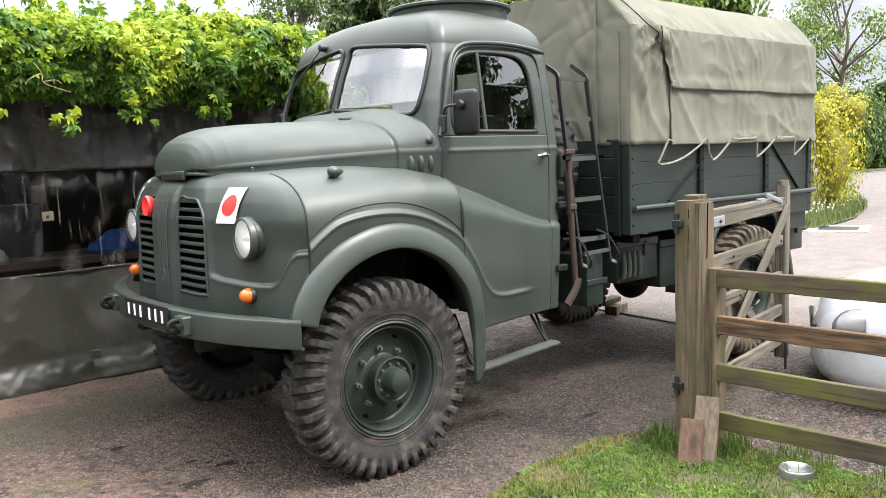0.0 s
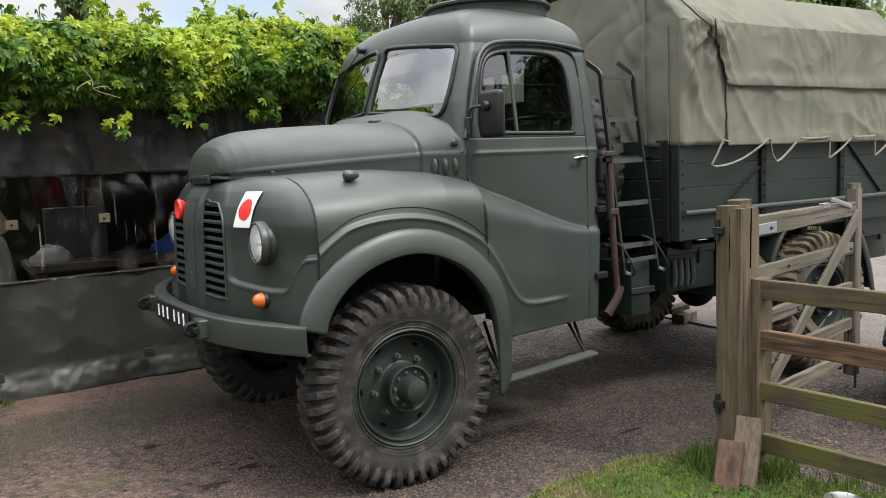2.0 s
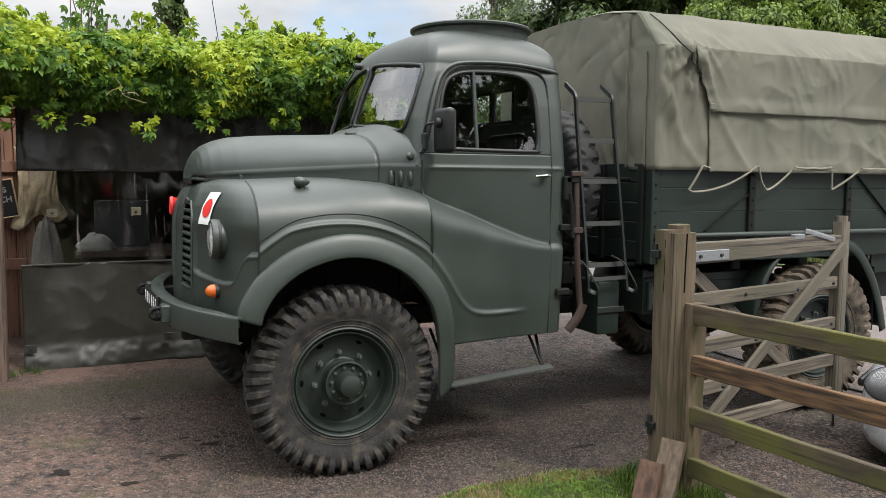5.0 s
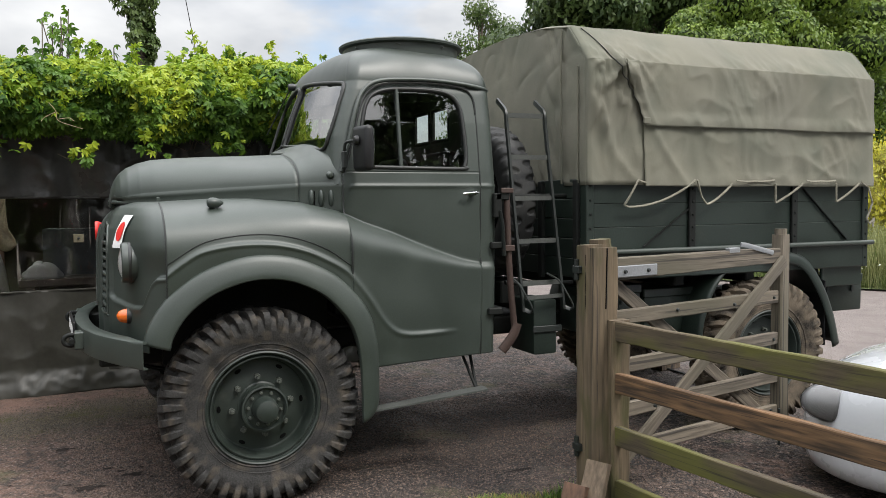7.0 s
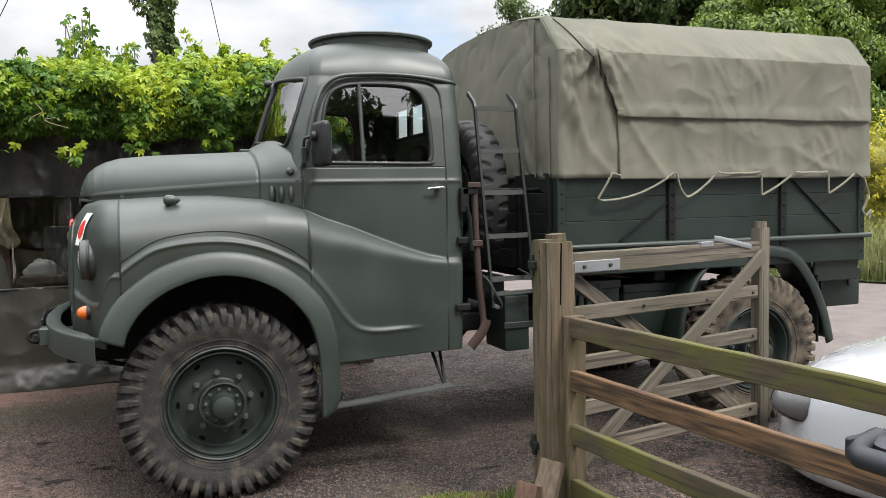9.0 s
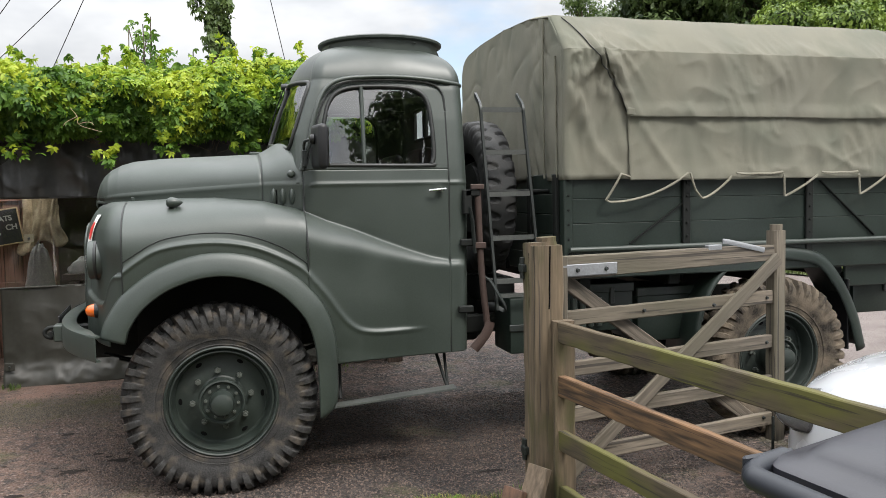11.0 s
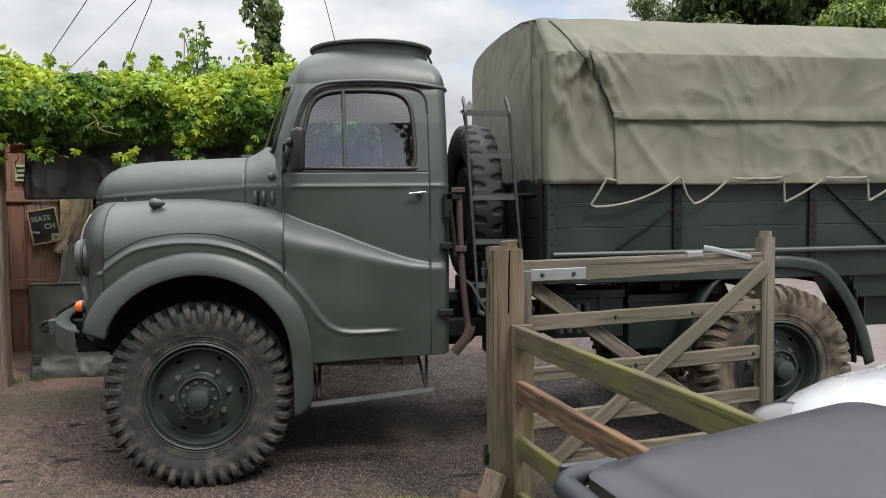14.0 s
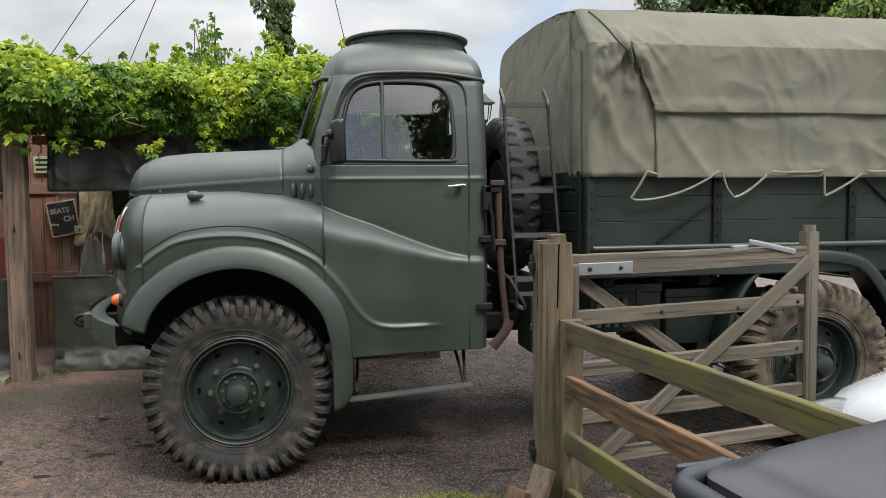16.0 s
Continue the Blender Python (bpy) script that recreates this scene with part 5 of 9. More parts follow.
for x in (0.0, 3.385):
    ax = tpart("axle", bar("axle", paint_dark, [P(x, 0.80, 0.425), P(x, -0.80, 0.425)], 0.055, 16))
    bm = bmesh.new()
    bmesh.ops.create_uvsphere(bm, u_segments=24, v_segments=16, radius=1.0, matrix=Matrix.Translation(P(x, -0.15, 0.43)) @ Matrix.Diagonal((0.19, 0.15, 0.19, 1)))
    tpart("differential", finish(bm, "differential", paint_dark), "", ax)
    for s in (1, -1):
        for k in range(6):
            L = 0.62 - 0.08 * k
            pts = [P(x + L * t, s * 0.52, 0.53 - 0.012 * k + 0.11 * t * t * (L / 0.62) ** 2) for t in [-1 + 0.2 * i for i in range(11)]]
            tpart("leaf_spring", bar("leaf_spring", paint_dark, pts, 0.01, 6, False, (0.03, 0.0055)), "", ax)
tpart("engine_sump", slab("engine_sump", paint_dark, -0.45, 0.40, YC - 0.28, YC + 0.28, 0.55, 1.2, 0.05))
tpart("cab_floor", slab("cab_floor", paint_dark, 0.76, 1.38, YC - 0.82, YC + 0.82, 0.66, 0.72, 0.01))
tpart("gearbox", slab("gearbox", paint_dark, 1.1, 1.7, YC - 0.17, YC + 0.17, 0.5, 0.85, 0.05))
tpart("prop_shaft", bar("prop_shaft", paint_dark, [P(1.7, 0.0, 0.6), P(3.3, -0.12, 0.48)], 0.035, 12))
tpart("cross_member", bar("cross_member", paint_dark, [P(1.86, 0.62, 0.665), P(1.86, -0.62, 0.665)], 0.05, 12))
# step and its hangers
step = tpart("step_bar", bar("step_bar", worn_steel, [P(0.585, 0.90, 0.333), P(1.28, 0.885, 0.378)], 0.02, 8, False, (0.05, 0.012)), "narrow steel side step")
for x in (0.62, 1.235):
    for dx in (-0.035, 0.03):
        tpart("step_hanger", bar("step_hanger", paint_dark, [P(x + 0.01, 0.87, 0.36), P(x + dx, 0.70, 0.62)], 0.009), "", step)
# boxes, tank and tool racks between the axles
def locker(name, x0, x1, u0, u1, z0, z1, label, hasp=True):
    b = tpart(name, slab(name, paint_bed, x0, x1, YC - u1, YC - u0, z0, z1, 0.012, None, 2), label)
    tpart("lid", slab("lid", paint_bed, x0 - 0.006, x1 + 0.006, YC - u1 - 0.006, YC - u0, z1 - 0.05, z1 + 0.008, 0.006), "", b)
    if hasp:
        xm = (x0 + x1) / 2
        tpart("hasp", slab("hasp", dark_steel, xm + 0.06, xm + 0.09, YC - u1 - 0.014, YC - u1, z1 - 0.12, z1 - 0.02, 0.004), "", b)
    return b


locker("side_locker", 2.03, 2.477, 0.50, 0.77, 0.62, 0.905, "dark green steel locker under the bed")
locker("fuel_tank", 2.507, 2.950, 0.42, 0.77, 0.535, 0.868, "dark green fuel tank under the bed", False)
locker("rear_locker", 4.058, 4.412, 0.55, 0.846, 0.637, 0.895, "dark green rear locker under the bed")
for k in range(4):
    tpart("jerrycan_rib", bar("jerrycan_rib", paint, [P(2.07 + 0.055 * k, 0.79, 0.66), P(2.07 + 0.055 * k, 0.80, 0.72), P(2.07 + 0.055 * k, 0.79, 0.83)], 0.018, 8))
tpart("battery_box", slab("battery_box", paint_bed, 1.64, 1.80, YC - 0.84, YC - 0.55, 0.53, 0.86, 0.012, None, 2), "dark green upright box behind the cab")
tpart("box_strap", slab("box_strap", dark_steel, 1.63, 1.83, YC - 0.852, YC - 0.845, 0.665, 0.705, 0.004))
# rear mudguards
RA = spline([(2.80, 0.45, 0), (2.83, 0.68, 0), (2.93, 0.90, 0), (3.10, 1.045, 0), (3.33, 1.105, 0), (3.52, 1.10, 0), (3.72, 1.045, 0), (3.88, 0.87, 0), (3.99, 0.655, 0), (4.055, 0.435, 0)], 60)
for s in (1, -1):
    rows = []
    for i, p in enumerate(RA):
        a, b = RA[max(i - 1, 0)], RA[min(i + 1, 59)]
        t = (b - a).normalized()
        nx, nz = -t.y, t.x
        lip = 0.25 + 0.75 * soft((p.x - 3.15) / 0.25)
        rows.append([P(p.x - nx * o * lip, s * (u if lip > 0.9 else u - 0.03), p.y - nz * o * lip) for o, u in ((0.085, 0.972), (0.06, 0.975), (0.03, 0.97), (0.008, 0.96), (0.0, 0.945), (0.0, 0.85), (0.0, 0.64))])
    v, f = grid(rows)
    g = thick(tpart("rear_mudguard", smooth_by_angle(mesh_of("rear_mudguard", v, f, paint_bed), 60), "rounded rear mudguard"), 0.005)
    tpart("mud_flap", slab("mud_flap", rubber_clean, 3.93, 3.945, *sorted((YC - s * 0.94, YC - s * 0.66)), 0.42, 0.88, 0.004, None), "", g)

tpart("rear_skirt", slab("rear_skirt", paint_bed, 3.93, 4.32, YC - 0.915, YC - 0.89, 0.83, 0.985, 0.005))

# inside the cab
for u in (0.42, -0.42):
    bm = bmesh.new()
    box(bm, 0.80, 1.22, YC - u - 0.23, YC - u + 0.23, 1.12, 1.26, 0.04, None, 3)
    seat = tpart("seat", finish(bm, "seat", rubber_clean), "dark vinyl cab seat")
    bm = bmesh.new()
    box(bm, 1.17, 1.27, YC - u - 0.21, YC - u + 0.21, 1.22, 1.82, 0.045, pose(0.25, 0, -0.06, 0, 0, 0), 3)
    bmesh.ops.rotate(bm, cent=(1.22, YC - u, 1.22), matrix=Matrix.Rotation(radians(0), 3, "Y"), verts=bm.verts)
    bmesh.ops.translate(bm, vec=(-0.25, 0, 0), verts=bm.verts)
    tpart("backrest", finish(bm, "backrest", rubber_clean), "", seat)
ringw = [P(0.72 + 0.06 * math.sin(a), -0.42 + 0.20 * math.cos(a), 1.60 + 0.19 * math.sin(a)) for a in [2 * math.pi * k / 32 for k in range(32)]]
wheel_s = tpart("steering_wheel", bar("steering_wheel", rubber_clean, ringw, 0.012, 8, True), "black steering wheel")
for k in range(3):
    a = 2 * math.pi * k / 3 + 0.5
    tpart("spoke", bar("spoke", rubber_clean, [P(0.72, -0.42, 1.60), P(0.72 + 0.06 * math.sin(a), -0.42 + 0.2 * math.cos(a), 1.60 + 0.19 * math.sin(a))], 0.008), "", wheel_s)
tpart("steering_column", bar("steering_column", paint_dark, [P(0.72, -0.42, 1.60), P(0.40, -0.42, 1.15)], 0.02), "", wheel_s)
tpart("dashboard", slab("dashboard", paint_dark, 0.46, 0.62, YC - 0.80, YC + 0.80, 1.35, 1.66, 0.03))
tpart("cab_back_trim", slab("cab_back_trim", paint_dark, 1.33, 1.372, YC - 0.76, YC + 0.76, 0.75, 1.74, 0.01))
tpart("transmission_tunnel", slab("transmission_tunnel", paint_dark, 0.62, 1.30, YC - 0.18, YC + 0.18, 0.72, 1.15, 0.04))

# canvas tilt over the bed
SEC = spline([(0.962, 1.545, 0), (0.964, 1.75, 0), (0.966, 2.0, 0), (0.966, 2.20, 0), (0.962, 2.28, 0), (0.950, 2.306, 0), (0.86, 2.43, 0), (0.785, 2.512, 0), (0.755, 2.526, 0), (0.60, 2.552, 0), (0.40, 2.578, 0), (0.0, 2.595, 0)], 70)
SEC = [(p.x, p.y) for p in SEC]
FAR = [(p.x * 1.055, p.y) for p in spline([(0.962, 1.545, 0), (0.964, 1.75, 0), (0.966, 2.0, 0), (0.966, 2.20, 0), (0.962, 2.36, 0), (0.945, 2.46, 0), (0.90, 2.525, 0), (0.80, 2.565, 0), (0.60, 2.585, 0), (0.40, 2.592, 0), (0.0, 2.595, 0)], 70)]
FULL = SEC + [(-u, z) for u, z in FAR[-2::-1]]


def wrinkle(x, u, z, s):
    """Folds of the slack cloth: broad waves, sharp creases, hanging pleats and the gathered front corner."""
    w = noise.noise(Vector((x * 2.3, z * 1.6, s * 3.0))) * 0.012
    c = max(0.0, 1 - 2.4 * abs(noise.noise(Vector((x * 2.6 + z * 2.0, z * 1.5 - x * 0.7, s * 7.0)))))
    w += 0.014 * c ** 3
    c = max(0.0, 1 - 2.6 * abs(noise.noise(Vector((x * 4.4 - z * 2.6, z * 2.4 + x, s * 5.0 + 3)))))
    w += 0.007 * c ** 3
    hang = soft((2.0 - z) / 0.35)
    w += hang * 0.013 * noise.noise(Vector((x * 9 + z * 2.0, z * 1.1, s + 11.0)))
    near = math.exp(-((x - 2.13 + 0.25 * (2.2 - z)) / 0.16) ** 2) * soft((z - 1.7) / 0.3) * soft((2.5 - z) / 0.12)
    c = max(0.0, 1 - 2.2 * abs(noise.noise(Vector((x * 9 - z * 5, z * 3 + x * 5, 2.0)))))
    w += near * (0.050 * c ** 3 - 0.006)
    # pleats that fan out of the strained corner, and short creases over the rest
    dx, dz = x - 1.98, 2.53 - z
    far, ang = math.hypot(dx, dz), math.atan2(dx, dz)
    fan = max(0.0, 1 - 2.3 * abs(noise.noise(Vector((ang * 5.0 + far * 1.6, far * 1.5, s * 4.0)))))
    w += 0.020 * fan ** 3 * math.exp(-((far - 0.36) / 0.24) ** 2)
    c = max(0.0, 1 - 2.6 * abs(noise.noise(Vector((x * 9.5 + z * 3.0, z * 3.2 - x * 1.5, s * 5.0 + 17)))))
    mask = soft(2.2 * noise.noise(Vector((x * 1.7, z * 1.9, 31.0))) + 0.35)
    w += 0.009 * c ** 4 * mask
    return w * (1 - 0.85 * soft((z - 2.33) / 0.1))


CX0, CX1 = 1.935, 4.365
rows = []
NX = 190
for i in range(NX + 1):
    x = CX0 + (CX1 - CX0) * i / NX
    bow = 0.004 * math.cos(2 * math.pi * (x - CX0) / 0.80) ** 2
    end = soft((x - CX0) / 0.025) * soft((CX1 - x) / 0.09)
    row = []
    for u, z in FULL:
        w = wrinkle(x, u, z, 1 if u > 0 else -1) * end
        k = 1 - 0.014 * (1 - end)
        zz = z + (bow - 0.008) * soft((z - 2.2) / 0.3) - 0.010 * (1 - end) * soft((z - 2.1) / 0.4)
        side = soft((2.45 - z) / 0.2)
        row.append(P(x, u * k + (w * side if u > 0 else -w * side), zz + w * (1 - side)))
    rows.append(row)
v, f = grid(rows)
cover = thing("canvas_cover", "faded green canvas cover roped over the truck's cargo bed", "canvas cover", at=pose(3.1, YC, 1.545))


def cpart(name, me, label="", parent=None):
    ob = part(name, me, None, parent or cover, label)
    ob.matrix_parent_inverse = cover.matrix_world.inverted()
    return ob


thick(cpart("sheet", mesh_of("sheet", v, [q[::-1] for q in f], canvas)), 0.004)
for x_end, sgn, nm in ((CX0, 1, "front_curtain"), (CX1, -1, "rear_curtain")):
    rows = []
    for j in range(len(SEC)):
        u0, z = SEC[j]
        u1 = interp(z, [(q, p) for p, q in FAR])
        row = []
        for i in range(101):
            u = -u1 + (u0 + u1) * i / 100
            k = 0.986
            # creases gather along the laced seam and at the foot
            strain = math.exp(-((u - 0.62 + 0.12 * (2.2 - z)) / 0.13) ** 2) + 0.7 * soft((1.80 - z) / 0.25) * soft((u - 0.2) / 0.3)
            fold = 0.008 * noise.noise(Vector((u * 2.4 + z, z * 1.5, 9))) + strain * (0.022 * max(0.0, 1 - 2.4 * abs(noise.noise(Vector((u * 9 + z * 4.4, z * 1.6 - u * 2, 6))))) ** 2 + 0.008 * noise.noise(Vector((u * 20 + z * 7, z * 3, 4)))) + 0.006 * max(0.0, 1 - 3.0 * abs(noise.noise(Vector((u * 3 - z * 2, z * 2.6 + u, 16))))) ** 3
            row.append(P(x_end + sgn * (0.002 + fold - 0.004), u * k, z - 0.010 * soft((z - 2.1) / 0.4)))
        rows.append(row)
    v, f = grid(rows)
    thick(cpart(nm, mesh_of(nm, v, f if sgn > 0 else [q[::-1] for q in f], canvas), "laced canvas end curtain"), 0.004)


def side_sheet(name, z_low, z_high, x_of, out, seed, hem=0.0):
    rows = []
    for j in range(41):
        z = z_low + (z_high - z_low) * j / 40
        xa = x_of(z)
        row = []
        for i in range(121):
            x = xa + (CX1 - 0.012 - xa) * i / 120
            u = interp(z, [(b, a) for a, b in SEC[:45]])
            w = wrinkle(x, u, z, 1)
            fl = out + hem * soft((z_low + 0.10 - z) / 0.08) * (0.5 + 0.5 * noise.noise(Vector((x * 3.1, seed, 0)))) + 0.004 * noise.noise(Vector((x * 9, z * 6, seed)))
            row.append(P(x, u * (1 - 0.022 * (1 - soft((CX1 - x) / 0.09))) + w + fl, z + 0.006 * noise.noise(Vector((x * 2.2, seed, 5))) * (1 if j == 0 else 0)))
        rows.append(row)
    v, f = grid(rows)
    o = cpart(name, mesh_of(name, v, f, canvas))
    return thick(o, -0.005)


side_sheet("lower_skirt", 1.535, 1.965, lambda z: 2.33 + 0.03 * (1.96 - z), 0.009, 3.0, 0.012)
side_sheet("upper_flap", 1.905, 2.29, lambda z: 2.155 + (2.29 - z) * 0.46, 0.018, 8.0, 0.022)
cpart("flap_tab", slab("flap_tab", canvas, -0.03, 0.04, -0.008, 0.008, -0.022, 0.022, 0.006, Matrix.Translation(P(2.345, 1.002, 1.935))))
# thin dark line down the fold at the front corner
edge = []
for k in range(30):
    z = 2.50 - 0.57 * k / 29
    x = 2.0 + (2.50 - z) * 0.56 + 0.010 * math.sin(k * 0.33)
    u = interp(z, [(q, p) for p, q in SEC])
    edge.append(P(x, u + wrinkle(x, u, z, 1) * soft((2.45 - z) / 0.2) + 0.003 + 0.019 * soft((2.31 - z) / 0.06), z + wrinkle(x, u, z, 1) * soft((z - 2.25) / 0.2)))
cpart("edge_cord", bar("edge_cord", paint_dark, edge, 0.0032, 6))
for u in (0.70, 0.88):
    seam = [P(1.925 - 0.010 * noise.noise(Vector((z * 3, u, 0))), u, z) for z in [1.56 + 0.05 * k for k in range(20 if u < 0.8 else 15)]]
    cpart("curtain_seam", bar("curtain_seam", canvas, seam, 0.007, 6))


def strand(pts):
    """A twisted rope through the points, pulled nearly straight between them."""
    full = []
    for a, c in zip(pts, pts[1:]):
        a, c = Vector(a), Vector(c)
        n = max(4, int((c - a).length / 0.012))
        full += [a.lerp(c, i / n) + Vector((0, 0, -0.03 * (c - a).length * math.sin(math.pi * i / n))) for i in range(n)]
    full.append(Vector(pts[-1]))
    sets = []
    for ph in (0.0, 2.094, 4.189):
        sets.append(tube([p + Vector((0.3, 0.7, 0.7)) * 0.0038 * math.cos(ph + i * 1.05) + Vector((0.7, -0.3, -0.4)) * 0.0038 * math.sin(ph + i * 1.05) for i, p in enumerate(full)], 0.0045, 6))
    return smooth_by_angle(mesh_of("tie_rope", *join(*sets), rope), 60)


RU = BU + 0.047
for pts in ([(2.33, 1.560), (2.275, 1.575), (2.185, 1.425), (2.215, 1.412), (2.40, 1.432), (2.58, 1.492), (2.715, 1.575)], [(2.73, 1.575), (2.775, 1.475), (2.82, 1.424), (2.85, 1.430), (2.93, 1.475), (3.015, 1.552)],
            [(3.048, 1.572), (3.20, 1.568), (3.375, 1.576)], [(3.385, 1.555), (3.402, 1.428), (3.42, 1.432), (3.635, 1.555)], [(3.665, 1.572), (3.80, 1.570), (3.935, 1.574)], [(3.945, 1.555), (3.965, 1.430), (3.985, 1.436), (4.17, 1.555)],
            [(4.19, 1.565), (4.28, 1.53), (4.325, 1.42), (4.27, 1.31), (4.30, 1.27), (4.345, 1.31), (4.33, 1.25)]):
    cpart("tie_rope", strand([P(x, RU + (0.020 if z > 1.55 else 0.004), z) for x, z in pts]), "pale twisted tie rope")

# ladder hung behind the cab
ladder = thing("ladder", "dark painted steel ladder hung behind the truck's cab", "ladder", at=pose(1.65, YC - 0.8, 0.8))


def lpart(name, me, label=""):
    ob = part(name, me, None, ladder, label)
    ob.matrix_parent_inverse = ladder.matrix_world.inverted()
    return ob


def lad(x, z):
    return P(x, 0.852 - (z - 0.97) * 0.111, z)


for xt, lean in ((1.545, 0.035), (1.822, 0.048)):
    top = [P(xt - lean * 1.1 + 0.016, 0.610, 2.068), P(xt - lean * 1.08 + 0.010, 0.665, 2.035), lad(xt - lean * 1.02, 1.985)]
    pts = spline(top + [lad(xt - (z - 0.97) * lean, z) for z in (1.90, 1.70, 1.45, 1.20, 0.95, 0.80)], 40)
    lpart("rail", bar("rail", dark_steel, pts, 0.012, 4, False, (0.010, 0.020)))
for z in (1.965, 1.715, 1.470, 1.215, 0.965):
    lpart("rung", bar("rung", worn_steel, [lad(1.545 - (z - 0.97) * 0.035, z), lad(1.822 - (z - 0.97) * 0.048, z + 0.002)], 0.01, 4, False, (0.008, 0.020)))
for x in (1.548, 1.828):
    lpart("hook", bar("hook", dark_steel, spline([lad(x - 0.10, 1.02), P(x - 0.05, 0.90, 0.98), P(x - 0.01, 0.93, 0.90), P(x + 0.03, 0.93, 0.83), P(x + 0.035, 0.90, 0.80), lad(x, 0.82)], 18), 0.01, 6, False, (0.014, 0.006)))
lpart("lower_bar", bar("lower_bar", worn_steel, [P(1.55, 0.90, 0.885), P(1.80, 0.90, 0.89)], 0.01, 4, False, (0.008, 0.016)))
# pick handle and brackets beside the ladder
tool = thing("long_hand_tool", "rusty brown long-handled tool clipped to the cab's back", "tool", at=pose(1.45, YC - 0.85, 0.6))
for nm, me in (("shaft", bar("shaft", rust, spline([P(1.440, 0.875, 1.53), P(1.445, 0.885, 1.20), P(1.46, 0.885, 0.95), P(1.485, 0.88, 0.72)], 20), 0.019, 10)),
               ("head", bar("head", rust, spline([P(1.50, 0.89, 0.74), P(1.47, 0.89, 0.67), P(1.40, 0.885, 0.585)], 10), 0.02, 8, False, (0.03, 0.016))),
               ("clip", slab("clip", rust, 1.40, 1.475, YC - 0.915, YC - 0.90, 1.165, 1.20, 0.004)), ("clip", slab("clip", rust, 1.39, 1.47, YC - 0.91, YC - 0.895, 1.50, 1.53, 0.004))):
    o = part(nm, me, None, tool)
    o.matrix_parent_inverse = tool.matrix_world.inverted()
for z, x0 in ((1.48, 1.36), (1.20, 1.33), (0.82, 1.31)):
    tpart("tool_bracket", slab("tool_bracket", paint_dark, x0, x0 + 0.09, YC - 0.90, YC - 0.86, z - 0.02, z + 0.02, 0.006))
tpart("tool_bracket", slab("tool_bracket", paint_dark, 1.35, 1.40, YC - 0.90, YC - 0.86, 1.36, 1.50, 0.006))
tpart("latch_arm", bar("latch_arm", dark_steel, [P(1.385, 0.895, 1.40), P(1.40, 0.90, 1.32), P(1.41, 0.90, 1.14)], 0.012, 6, False, (0.01, 0.02)))
tpart("carrier_bar", bar("carrier_bar", paint_dark, [P(1.56, 0.72, 1.485), P(1.95, 0.72, 1.485)], 0.014, 8))
tpart("carrier_bar", bar("carrier_bar", paint_dark, [P(1.48, 0.78, 0.97), P(1.95, 0.78, 0.95)], 0.014, 8))
tpart("spare_carrier", slab("spare_carrier", paint_dark, 1.60, 1.80, YC - 0.5, YC + 0.1, 0.80, 0.95, 0.01))

chock = tagged(new("wheel_chock", slab("wheel_chock", rust, -0.10, 0.10, -0.06, 0.06, 0.0, 0.075, 0.008, pose(4.17, 2.47, ground_z(4.17, 2.47), 0, 0, 25))), "worn brown wooden block on the ground under the truck", "block")
tagged(new("ground_cable", bar("ground_cable", dark_steel, [(x, y, ground_z(x, y) + 0.012) for x, y in ((3.86, 2.45), (3.88, 2.1), (3.89, 1.6), (3.90, 1.15), (3.95, 0.6), (4.1, 0.0), (4.3, -0.6))], 0.010, 6)), "dark cable lying across the yard", "cable")

